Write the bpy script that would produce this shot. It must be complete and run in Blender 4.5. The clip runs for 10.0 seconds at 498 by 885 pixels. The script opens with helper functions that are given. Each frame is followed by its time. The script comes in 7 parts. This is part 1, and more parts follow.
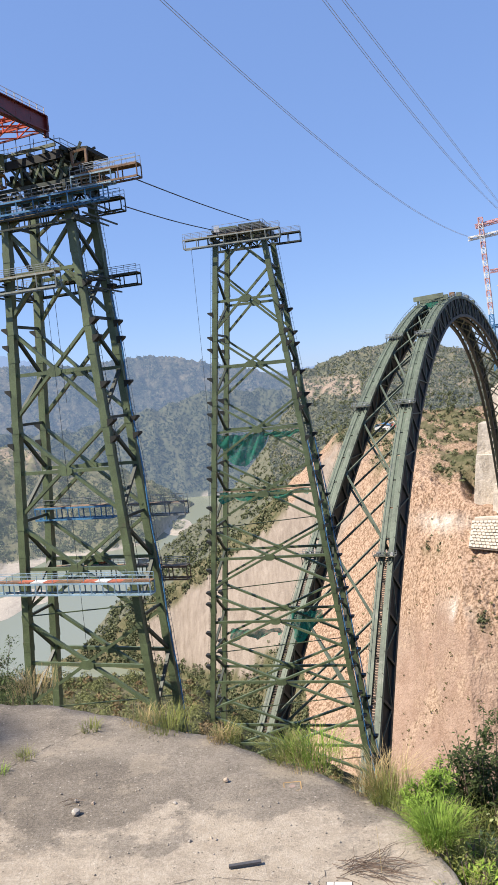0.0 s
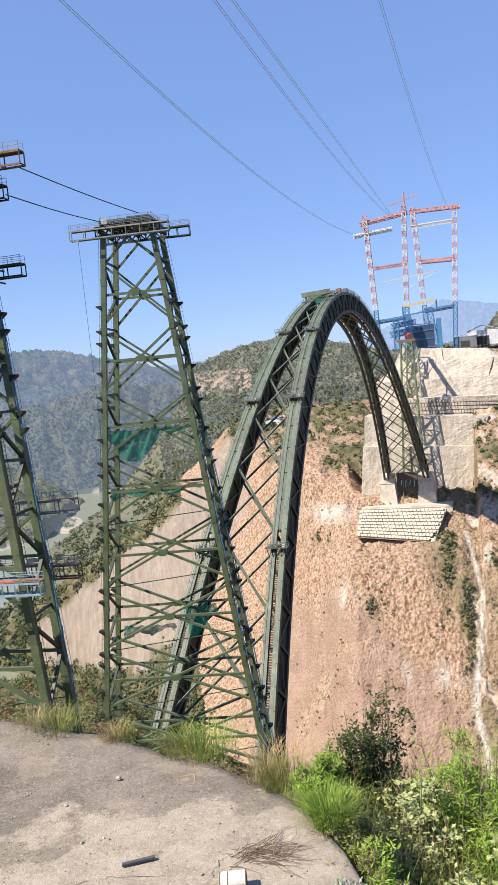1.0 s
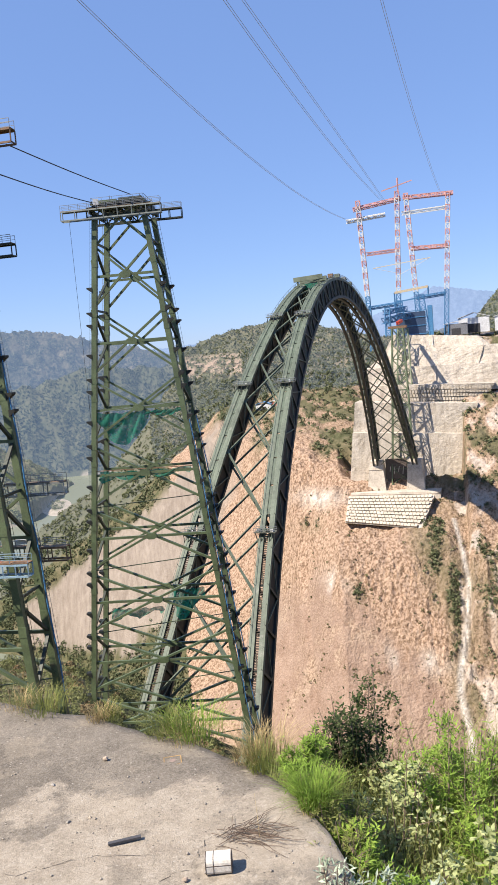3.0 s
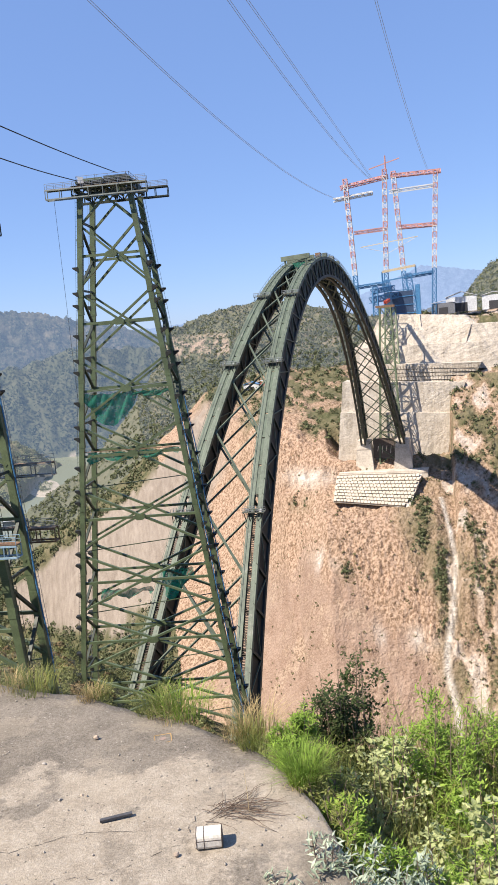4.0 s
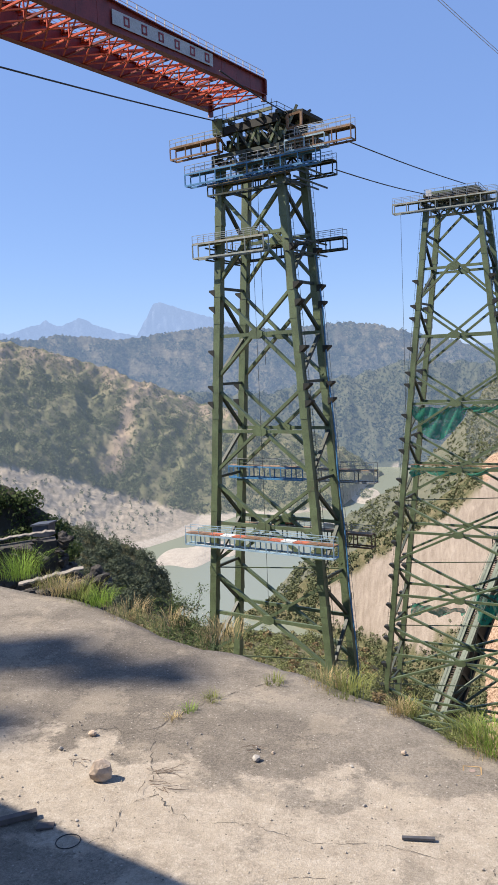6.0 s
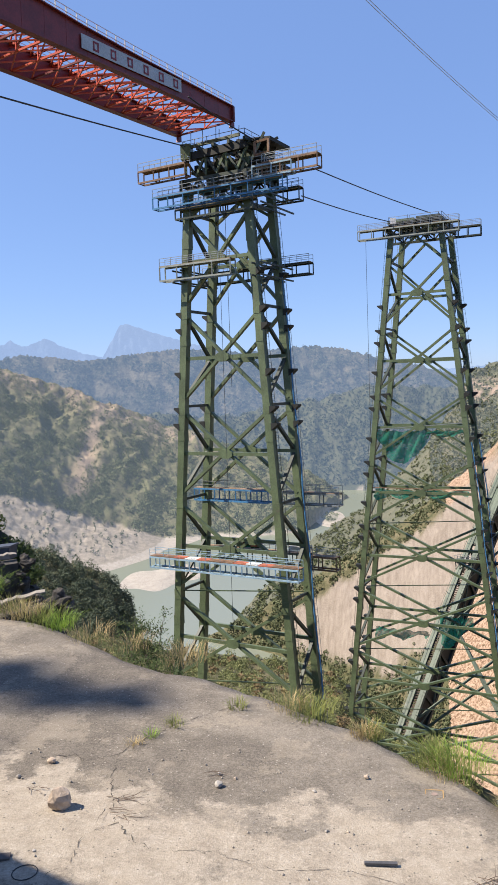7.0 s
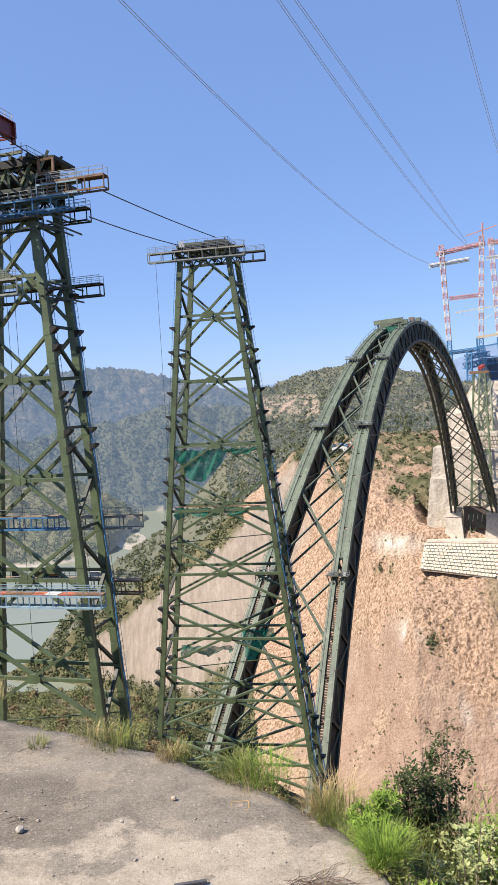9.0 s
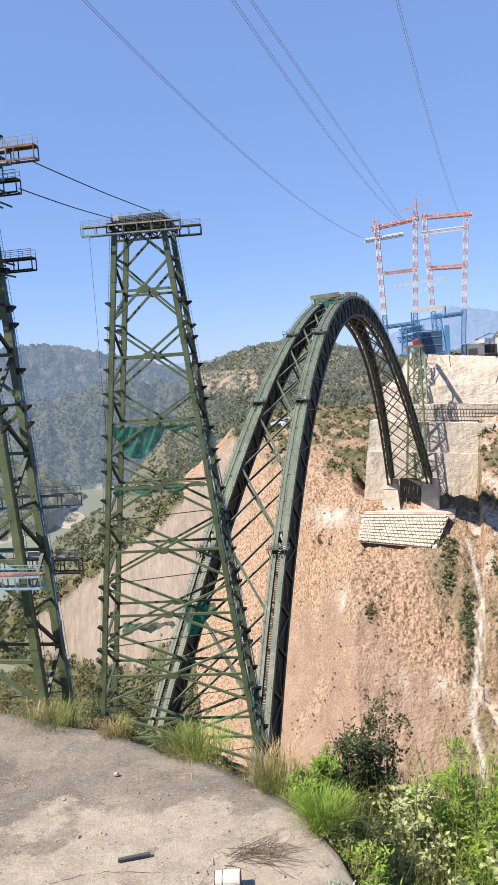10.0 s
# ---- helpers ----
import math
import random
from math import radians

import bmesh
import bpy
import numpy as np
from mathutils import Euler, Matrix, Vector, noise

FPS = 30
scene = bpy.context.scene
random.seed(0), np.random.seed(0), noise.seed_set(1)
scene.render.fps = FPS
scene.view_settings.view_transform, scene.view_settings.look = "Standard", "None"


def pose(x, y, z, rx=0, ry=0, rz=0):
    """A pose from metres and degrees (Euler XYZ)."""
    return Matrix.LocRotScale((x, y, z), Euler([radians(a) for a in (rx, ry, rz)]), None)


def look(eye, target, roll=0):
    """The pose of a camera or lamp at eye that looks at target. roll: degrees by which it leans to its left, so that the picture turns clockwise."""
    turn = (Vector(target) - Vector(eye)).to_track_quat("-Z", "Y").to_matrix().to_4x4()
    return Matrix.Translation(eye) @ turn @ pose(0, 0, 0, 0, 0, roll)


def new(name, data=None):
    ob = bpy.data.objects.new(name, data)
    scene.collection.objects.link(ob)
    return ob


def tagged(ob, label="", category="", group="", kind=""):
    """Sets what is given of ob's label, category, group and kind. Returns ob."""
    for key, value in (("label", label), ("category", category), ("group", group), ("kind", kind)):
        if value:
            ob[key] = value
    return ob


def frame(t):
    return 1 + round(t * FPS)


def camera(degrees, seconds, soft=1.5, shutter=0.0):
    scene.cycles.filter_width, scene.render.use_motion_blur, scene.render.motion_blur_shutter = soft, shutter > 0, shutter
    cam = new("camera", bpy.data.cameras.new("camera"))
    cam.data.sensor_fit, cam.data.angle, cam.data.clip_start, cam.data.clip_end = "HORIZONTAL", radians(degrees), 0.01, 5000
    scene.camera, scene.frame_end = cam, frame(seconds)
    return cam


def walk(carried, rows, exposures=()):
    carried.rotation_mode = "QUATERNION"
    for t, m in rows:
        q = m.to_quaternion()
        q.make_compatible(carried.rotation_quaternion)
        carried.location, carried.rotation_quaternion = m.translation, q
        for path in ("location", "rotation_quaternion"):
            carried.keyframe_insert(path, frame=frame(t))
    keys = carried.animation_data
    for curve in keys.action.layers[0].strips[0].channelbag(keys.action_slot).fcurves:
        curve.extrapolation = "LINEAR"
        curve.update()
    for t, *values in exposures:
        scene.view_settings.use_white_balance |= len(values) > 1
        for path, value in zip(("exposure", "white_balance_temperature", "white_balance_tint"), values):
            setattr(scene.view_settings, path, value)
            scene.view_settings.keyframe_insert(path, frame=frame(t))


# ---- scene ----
cam = camera(35.10, 10.0)
# seconds, place of the eye, tilt, lean, turn
ROWS = [
    (0.0, 0.008, 0.012, 1.695, -4.00, 5.50, 0.00),
    (0.5, 0.019, 0.006, 1.694, -4.39, 6.11, -5.61),
    (1.0, 0.021, 0.012, 1.690, -5.17, 5.64, -7.92),
    (1.5, 0.019, 0.011, 1.690, -5.71, 5.18, -8.65),
    (2.0, 0.019, 0.006, 1.692, -6.07, 4.95, -8.84),
    (3.5, 0.018, 0.026, 1.680, -6.87, 4.76, -8.52),
    (4.0, 0.018, 0.013, 1.687, -7.87, 5.01, -9.49),
    (4.5, 0.006, 0.008, 1.696, -6.90, 5.18, -5.05),
    (5.0, -0.001, 0.002, 1.704, -4.57, 5.81, 3.45),
    (5.2, -0.005, 0.010, 1.704, -3.70, 5.58, 7.03),
    (6.3, -0.031, -0.010, 1.707, -5.85, 2.09, 14.83),
    (6.5, -0.029, -0.005, 1.703, -5.80, 1.93, 14.25),
    (7.0, -0.021, -0.009, 1.705, -3.88, 1.92, 11.81),
    (7.5, -0.023, -0.014, 1.708, -2.32, 1.93, 9.22),
    (8.0, -0.014, -0.009, 1.706, -1.80, 2.35, 6.17),
    (8.5, -0.010, -0.016, 1.708, -1.95, 2.73, 1.76),
    (9.0, -0.001, -0.019, 1.709, -3.03, 3.32, -2.95),
    (9.5, 0.002, -0.013, 1.705, -4.32, 3.63, -6.13),
    (10.0, 0.006, -0.011, 1.703, -5.08, 3.84, -7.44),
]
walk(cam, [(t, pose(x, y, z, 90 + tilt, lean, turn)) for t, x, y, z, tilt, lean, turn in ROWS],
     [(0.0, 0.85, 6650, 13), (10.0, 0.85, 6650, 13)])
# ---- sky and sun ----
SUN_AZ, SUN_EL = -106.0, 50.0
world = bpy.data.worlds.new("world")
scene.world = world
world.use_nodes = True
wn = world.node_tree
sky = wn.nodes.new("ShaderNodeTexSky")
sky.sky_type = "NISHITA"
sky.sun_disc = False
sky.sun_elevation = radians(SUN_EL)
sky.sun_rotation = radians(SUN_AZ)
sky.altitude = 800
sky.air_density, sky.dust_density, sky.ozone_density = 0.9, 0.6, 4.0
sky_mix = wn.nodes.new("ShaderNodeMix")
sky_mix.data_type = "RGBA"
sky_mix.inputs[0].default_value = 0.5
sky_mix.inputs[7].default_value = (1.6, 2.9, 6.3, 1)
wn.links.new(sky.outputs[0], sky_mix.inputs[6])
wn.links.new(sky_mix.outputs[2], wn.nodes["Background"].inputs[0])
wn.nodes["Background"].inputs[1].default_value = 0.091
sun = new("sun", bpy.data.lights.new("sun", "SUN"))
sun.data.energy, sun.data.angle, sun.data.color = 5.0, radians(0.5), (1.0, 0.92, 0.79)
s_dir = Vector((math.sin(radians(SUN_AZ)) * math.cos(radians(SUN_EL)), math.cos(radians(SUN_AZ)) * math.cos(radians(SUN_EL)), math.sin(radians(SUN_EL))))
sun.matrix_world = look(s_dir * 300, (0, 0, 0))


# ---- materials ----
def shader(name):
    m = bpy.data.materials.new(name)
    m.use_nodes = True
    return m, m.node_tree, m.node_tree.nodes["Principled BSDF"]


def nd(tree, kind, **inputs):
    n = tree.nodes.new(kind)
    for k, v in inputs.items():
        n.inputs[k.replace("_", " ")].default_value = v
    return n


def noise_at(tree, scale, detail=4.0, rough=0.55, coord=None):
    n = nd(tree, "ShaderNodeTexNoise", Scale=scale, Detail=detail, Roughness=rough)
    if coord is None:
        coord = tree.nodes.new("ShaderNodeNewGeometry").outputs["Position"]
    tree.links.new(coord, n.inputs["Vector"])
    return n.outputs["Fac"]


TONE = 0.8  # all paints and earths are mixed a little darker than their swatches


def ramp(tree, fac, stops):
    r = tree.nodes.new("ShaderNodeValToRGB")
    stops = [(p, tuple(v * TONE for v in c)) for p, c in stops]
    r.color_ramp.elements[0].position, r.color_ramp.elements[0].color = stops[0][0], (*stops[0][1], 1)
    r.color_ramp.elements[1].position, r.color_ramp.elements[1].color = stops[-1][0], (*stops[-1][1], 1)
    for p, c in stops[1:-1]:
        r.color_ramp.elements.new(p).color = (*c, 1)
    tree.links.new(fac, r.inputs[0])
    return r.outputs[0]


def mix(tree, fac, a, b, mode="MIX"):
    m = tree.nodes.new("ShaderNodeMix")
    m.data_type, m.blend_type = "RGBA", mode
    for sock, v in ((m.inputs[0], fac), (m.inputs[6], a), (m.inputs[7], b)):
        if isinstance(v, bpy.types.NodeSocket):
            tree.links.new(v, sock)
        elif isinstance(v, tuple):
            sock.default_value = (*(q * TONE for q in v), 1)
        else:
            sock.default_value = v
    return m.outputs[2]


def bump(tree, p, height, strength, distance):
    b = nd(tree, "ShaderNodeBump", Strength=strength, Distance=distance)
    tree.links.new(height, b.inputs["Height"])
    tree.links.new(b.outputs[0], p.inputs["Normal"])


def plain(name, colour, rough=0.6, metal=0.0, vary=0.25, scale=1.5, fine=14.0, worn=None, per_piece=0.0, relief=0.0):
    """A painted or mineral surface: broad stains, fine grain, and patches of worn colour."""
    m, t, p = shader(name)
    dark = tuple(c * (1 - vary) for c in colour)
    light = tuple(min(1, c * (1 + vary)) for c in colour)
    c = ramp(t, noise_at(t, scale), [(0.4, dark), (0.6, light)])
    g = noise_at(t, fine, 6.0, 0.65)
    c = mix(t, 0.35, c, ramp(t, g, [(0.4, tuple(v * 0.6 for v in colour)), (0.6, tuple(min(1, v * 1.3) for v in colour))]))
    if worn:
        f = t.nodes.new("ShaderNodeMapRange")
        f.inputs[1].default_value, f.inputs[2].default_value = 0.58, 0.72
        t.links.new(noise_at(t, scale * 2.3, 6.0, 0.7), f.inputs[0])
        c = mix(t, f.outputs[0], c, worn)
    if per_piece:
        o = t.nodes.new("ShaderNodeObjectInfo")
        c = mix(t, per_piece, c, ramp(t, o.outputs["Random"], [(0.0, tuple(v * 0.55 for v in colour)), (1.0, tuple(min(1, v * 1.5) for v in colour))]))
    t.links.new(c, p.inputs["Base Color"])
    p.inputs["Roughness"].default_value, p.inputs["Metallic"].default_value = rough, metal
    if relief:
        bump(t, p, g, 0.6, relief)
    return m


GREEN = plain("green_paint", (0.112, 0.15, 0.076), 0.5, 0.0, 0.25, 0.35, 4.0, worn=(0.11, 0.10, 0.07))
# Dark green deepened to carry shade on the towers' side members and heads.
DARK_GREEN = plain("dark_shaded_green", (0.034, 0.047, 0.033), 0.55, 0.0, 0.3, 0.5, 5.0)
PALE_GREEN = plain("pale_green_paint", (0.17, 0.2, 0.14), 0.55, 0.0, 0.2, 0.3, 4.0, worn=(0.2, 0.2, 0.16))
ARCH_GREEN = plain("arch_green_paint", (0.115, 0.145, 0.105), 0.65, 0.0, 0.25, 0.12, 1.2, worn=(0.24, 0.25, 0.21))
# Near-black copy of the arch green: shade painted on rib sides and undersides.
ARCH_SHADE = plain("arch_shaded_paint", (0.03, 0.038, 0.034), 0.65, 0.0, 0.25, 0.12, 1.2)
ARCH_DECK = plain("arch_deck_paint", (0.085, 0.115, 0.08), 0.65, 0.0, 0.3, 0.2, 1.6, worn=(0.17, 0.19, 0.15))
# Girder red, darkened so its colour includes the shade on the side.
RED = plain("shaded_red_paint", (0.22, 0.03, 0.028), 0.45, 0.0, 0.25, 0.6, 5.0, worn=(0.15, 0.035, 0.03))
BRIGHT_RED = plain("orange_red_paint", (0.62, 0.09, 0.04), 0.45, 0.0, 0.2, 0.6, 5.0)
WHITE = plain("white_paint", (0.75, 0.75, 0.73), 0.5, 0.0, 0.08, 0.6, 6.0)
# Pylon red paled to put the air haze into its colour.
PINK = plain("haze_pale_red", (0.66, 0.33, 0.29), 0.55, 0.0, 0.15, 0.1, 2.0)
STEEL = plain("galvanised_steel", (0.36, 0.38, 0.38), 0.45, 0.5, 0.2, 0.6, 6.0)
RUST = plain("rusty_orange_paint", (0.22, 0.125, 0.07), 0.7, 0.0, 0.4, 1.2, 6.0, worn=(0.42, 0.36, 0.3))
BLUE = plain("blue_paint", (0.06, 0.22, 0.43), 0.5, 0.0, 0.2, 0.8, 6.0, worn=(0.25, 0.38, 0.45))
WIRE = plain("grey_wire", (0.55, 0.6, 0.7), 0.8, 0.0, 0.05, 2.0)
CABLE = plain("black_cable", (0.03, 0.03, 0.033), 0.6, 0.2, 0.1, 2.0)
NET = plain("green_net", (0.015, 0.15, 0.105), 0.9, 0.0, 0.3, 0.9, 9.0)
CONCRETE = plain("far_concrete", (0.62, 0.55, 0.46), 0.9, 0.0, 0.22, 0.09, 0.7, worn=(0.34, 0.29, 0.24))
PALE_BLUE = plain("pale_blue_paint", (0.3, 0.45, 0.56), 0.55, 0.0, 0.25, 0.8, 6.0, worn=(0.45, 0.32, 0.26))
DECK_RED = plain("worn_red_board", (0.45, 0.13, 0.07), 0.8, 0.0, 0.3, 1.0, 8.0, worn=(0.5, 0.44, 0.38))
WORN_FRAME = plain("worn_grey_frame", (0.3, 0.33, 0.3), 0.6, 0.0, 0.3, 0.9, 6.0, worn=(0.36, 0.22, 0.12))
TIMBER = plain("weathered_plank", (0.3, 0.2, 0.12), 0.8, 0.0, 0.3, 2.0, 12.0)


# Dark steel, lowered further to paint shade in tower heads and arch ribs.
HEAD_DARK = plain("dark_shaded_steel", (0.013, 0.015, 0.013), 0.7, 0, 0.3, 0.8, 5.0)


# ---- building helpers ----
ROOT = {}


class Build:
    """Collects the faces of one mesh."""

    def __init__(self):
        self.v, self.f = [], []

    def beam(self, a, b, w, h, up=(0, 0, 1)):
        a, b = Vector(a), Vector(b)
        d = (b - a).normalized()
        s = d.cross(Vector(up))
        if s.length < 1e-3:
            s = d.cross(Vector((0, 1, 0)))
        s.normalize()
        n = s.cross(d)
        k = len(self.v)
        for e in (a, b):
            for i, j in ((-1, -1), (1, -1), (1, 1), (-1, 1)):
                self.v.append(e + s * (w / 2 * i) + n * (h / 2 * j))
        self.f += [(k, k + 3, k + 2, k + 1), (k + 4, k + 5, k + 6, k + 7)]
        self.f += [(k + i, k + (i + 1) % 4, k + 4 + (i + 1) % 4, k + 4 + i) for i in range(4)]
        return self

    def box(self, centre, size, ex=(1, 0, 0), ey=(0, 1, 0), ez=(0, 0, 1)):
        c, ex, ey, ez = Vector(centre), Vector(ex) * size[0] / 2, Vector(ey) * size[1] / 2, Vector(ez) * size[2] / 2
        k = len(self.v)
        for z in (-1, 1):
            for i, j in ((-1, -1), (1, -1), (1, 1), (-1, 1)):
                self.v.append(c + ex * i + ey * j + ez * z)
        self.f += [(k, k + 3, k + 2, k + 1), (k + 4, k + 5, k + 6, k + 7)]
        self.f += [(k + i, k + (i + 1) % 4, k + 4 + (i + 1) % 4, k + 4 + i) for i in range(4)]
        return self

    def tube(self, points, radius, sides=6):
        pts = [Vector(p) for p in points]
        k = len(self.v)
        for i, p in enumerate(pts):
            d = (pts[min(i + 1, len(pts) - 1)] - pts[max(i - 1, 0)]).normalized()
            s = d.cross(Vector((0, 0, 1)))
            if s.length < 1e-3:
                s = Vector((1, 0, 0))
            s.normalize()
            n = s.cross(d)
            r = radius[i] if isinstance(radius, (list, tuple)) else radius
            for j in range(sides):
                an = 2 * math.pi * j / sides
                self.v.append(p + s * (r * math.cos(an)) + n * (r * math.sin(an)))
        for i in range(len(pts) - 1):
            for j in range(sides):
                a, b = k + i * sides + j, k + i * sides + (j + 1) % sides
                self.f.append((a, b, b + sides, a + sides))
        self.f.append(tuple(k + j for j in range(sides))[::-1])
        self.f.append(tuple(k + (len(pts) - 1) * sides + j for j in range(sides)))
        return self

    def prism(self, outline, a, b):
        """An outline of (s, n) carried by the two functions a and b to its two end faces."""
        k, n = len(self.v), len(outline)
        self.v += [Vector(a(*o)) for o in outline] + [Vector(b(*o)) for o in outline]
        self.f += [tuple(range(k, k + n))[::-1], tuple(range(k + n, k + 2 * n))]
        self.f += [(k + i, k + (i + 1) % n, k + n + (i + 1) % n, k + n + i) for i in range(n)]
        return self

    def grid(self, rows):
        k, n = len(self.v), len(rows[0])
        for r in rows:
            self.v += [Vector(p) for p in r]
        for i in range(len(rows) - 1):
            for j in range(n - 1):
                a = k + i * n + j
                self.f.append((a, a + 1, a + n + 1, a + n))
        return self


def thing(name, at, label, category, group="", kind=""):
    e = new(name)
    e.empty_display_size = 0.2
    e.location = at
    ROOT[e] = Vector(at)
    return tagged(e, label, category, group, kind)


def mesh_of(name, b, material, origin=Vector((0, 0, 0)), smooth=False):
    me = bpy.data.meshes.new(name)
    me.from_pydata([tuple(v - origin) for v in b.v], [], b.f)
    me.materials.append(material)
    if smooth:
        me.polygons.foreach_set("use_smooth", [True] * len(me.polygons))
    return me


def part(name, b, material, parent, label="", smooth=False):
    """One mesh under a thing or a part; b is in world metres."""
    ob = new(name, mesh_of(name, b, material, ROOT[parent], smooth))
    ob.parent = parent
    ROOT[ob] = ROOT[parent]
    return tagged(ob, label)


def single(name, b, material, at, label, category, group="", kind="", smooth=False):
    """A thing that is one mesh; b is in world metres."""
    ob = new(name, mesh_of(name, b, material, Vector(at), smooth))
    ob.location = at
    ROOT[ob] = Vector(at)
    return tagged(ob, label, category, group, kind)


# ---- land ----
RIVER = -330.0


def curve(a, xs, ys):
    return np.interp(a, xs, ys)


def platform_edge(a):
    return curve(a, (-60, -33, -26, -21.6, -14.5, -10, -5, 0, 5, 9, 12, 16, 30), (9, 6.8, 5.7, 5.0, 4.45, 4.1, 3.85, 3.5, 3.2, 2.95, 2.7, 2.3, 1.6))


def fractal(x, y, scale, octaves=4, seed=0.0):
    """Smooth random relief on arrays, by sums of turned sine waves with uneven phases."""
    out, amp, total = np.zeros_like(x), 1.0, 0.0
    rng = np.random.RandomState(int(seed * 10) + 5)
    f = 1.0 / scale
    for o in range(octaves):
        acc = np.zeros_like(x)
        for k in range(5):
            an, ph, fx = rng.uniform(0, math.pi * 2), rng.uniform(0, 6.28, 2), rng.uniform(0.7, 1.4)
            u = (x * math.cos(an) + y * math.sin(an)) * f * fx * 6.28
            v = (-x * math.sin(an) + y * math.cos(an)) * f * fx * 4.1
            acc += np.sin(u + ph[0] + 1.3 * np.sin(v + ph[1]))
        out += acc * amp / 2.2
        total += amp
        amp *= 0.5
        f *= 2.07
    return out / total


def bank_near(a, d):
    tb = curve(a, (-70, -34, -19, -9, -6, -2, 5, 10, 40, 70), (-0.17, -0.225, -0.31, -0.337, -0.352, -0.42, -0.5, -0.54, -0.6, -0.3))
    e = platform_edge(a)
    z = 1.7 + d * (tb - 0.3 * np.exp(-np.maximum(d - e, 0) / 105))
    lip = 235.0
    z = np.where(d > lip, 1.7 + lip * tb - (d - lip) * 1.25, z)
    z = np.where((a > 6) & (a < 60) & (d < e + 1.3), np.maximum(z, -0.4 - 0.3 * (d - e)), z)
    return np.where(d < e, -0.75, z)


TALUS = ((3, 7, 9.9, 12.5, 14.8, 17.9, 20.2, 22.9, 26), (-0.26, -0.285, -0.3, -0.283, -0.315, -0.37, -0.416, -0.47, -0.52))
FAR_AZ = (-16, -12, -7, -4, 1, 6, 11, 17, 22, 30, 50)
CREST_T = ((-16, -13, -11, -7.2, -3.7, 0, 3, 3.85, 5.2, 6.6, 8.1, 10.1, 14.5, 18, 20, 22.5, 24, 25, 26.5, 28, 60), (-0.34, -0.29, -0.25, -0.187, -0.152, -0.09, -0.02, 0.0126, 0.021, 0.0315, 0.0395, 0.0435, 0.028, 0.012, 0.004, 0.004, 0.012, 0.034, 0.06, 0.074, 0.1))


def bank_far(a, d):
    d0 = curve(a, FAR_AZ, (1010, 980, 900, 760, 640, 560, 500, 470, 460, 440, 400))
    d1 = curve(a, FAR_AZ, (1040, 1030, 1000, 1000, 950, 950, 720, 672, 672, 640, 600))
    t1 = curve(a, FAR_AZ, (-0.32, -0.29, -0.25, -0.22, -0.17, -0.085, -0.145, -0.158, -0.17, -0.19, -0.2))
    d2 = curve(a, FAR_AZ, (1055, 1090, 1200, 1300, 1400, 1900, 1800, 1600, 1500, 1400, 1300))
    z1, z2 = 1.7 + t1 * d1, 1.7 + curve(a, *CREST_T) * d2
    z = np.where(d < d1, RIVER - 6 + (z1 - RIVER + 6) * np.clip((d - d0) / (d1 - d0), 0, 1), z1 + (z2 - z1) * np.clip((d - d1) / (d2 - d1), 0, 1))
    z = np.where(d > d2, z2 - (d - d2) * curve(a, (-16, -8, -3, 4, 60), (0.9, 0.5, 0.45, 0.3, 0.25)), z)
    ledge = np.clip((a - 11.5) / 2.5, 0, 1) * np.clip((26 - a) / 4, 0, 1)
    zl = np.interp(d, (440, 470, 600, 606, 640, 664, 672), (-336, -336, -156, -151, -131, -126, -114))
    z = np.where(d < 672, z * (1 - ledge) + zl * ledge, z)
    foot = np.clip((a - 14.4) / 0.8, 0, 1) * np.clip((25.5 - a) / 1.2, 0, 1)
    z = np.where((d >= 672) & (d < 758), np.minimum(z, z * (1 - foot) + foot * -114.0), z)
    shelf = np.clip((a - 17.0) / 3.5, 0, 1)
    shelf = shelf * shelf * (3 - 2 * shelf)
    z = np.maximum(z, np.where((d > 700) & (d < 940), np.interp(d, (700, 745, 775, 800, 812, 940), (-112, -108, -62, -20, 3, 6)), -420.0) * shelf - 420 * (1 - shelf))
    flank = np.clip((a - 21.6) / 2.0, 0, 1)
    flank = flank * flank * (3 - 2 * flank)
    rise = np.interp(d, (560, 600, 640, 670, 690, 715, 760, 812, 900), (-200, -158, -114, -86, -68, -47, -32, 3, 6))
    z = np.where((d > 560) & (d < 900), np.maximum(z, rise * flank - 420 * (1 - flank)), z)
    return np.where(a < -16.5, -400.0, z)


def hill_left(a, d):
    d0 = curve(a, (-60, -33, -26, -22.1, -19.3, -17, -15, -8, -4.3, 0), (1100, 1250, 1400, 1466, 1536, 1640, 1690, 1800, 2450, 2650))
    d1 = curve(a, (-60, -33, -24.6, -17, -8, 0), (1650, 1700, 1790, 1760, 1850, 2680))
    z1 = 1.7 + d1 * curve(a, (-60, -32.1, -28.3, -24.4, -21.2, -18.4, -15, 0), (-0.1, -0.103, -0.1228, -0.1472, -0.1664, -0.184, -0.187, -0.125))
    d2 = 2350 + 0 * a
    t2 = curve(a, (-60, -31.6, -28, -25.6, -21.6, -18.3, -14, -10, -7, -4, 0), (0.09, 0.052, 0.032, 0.015, -0.0046, -0.0315, -0.06, -0.08, -0.11, -0.15, -0.2))
    z2 = 1.7 + t2 * d2
    z = np.where(d < d1, RIVER - 4 + (z1 - RIVER + 4) * np.clip((d - d0) / (d1 - d0), 0, 1), z1 + (z2 - z1) * np.clip((d - d1) / (d2 - d1), 0, 1) ** 0.85)
    return np.where(d > d2, z2 - (d - d2) * 0.35, np.where(d < d0, -400.0, z))


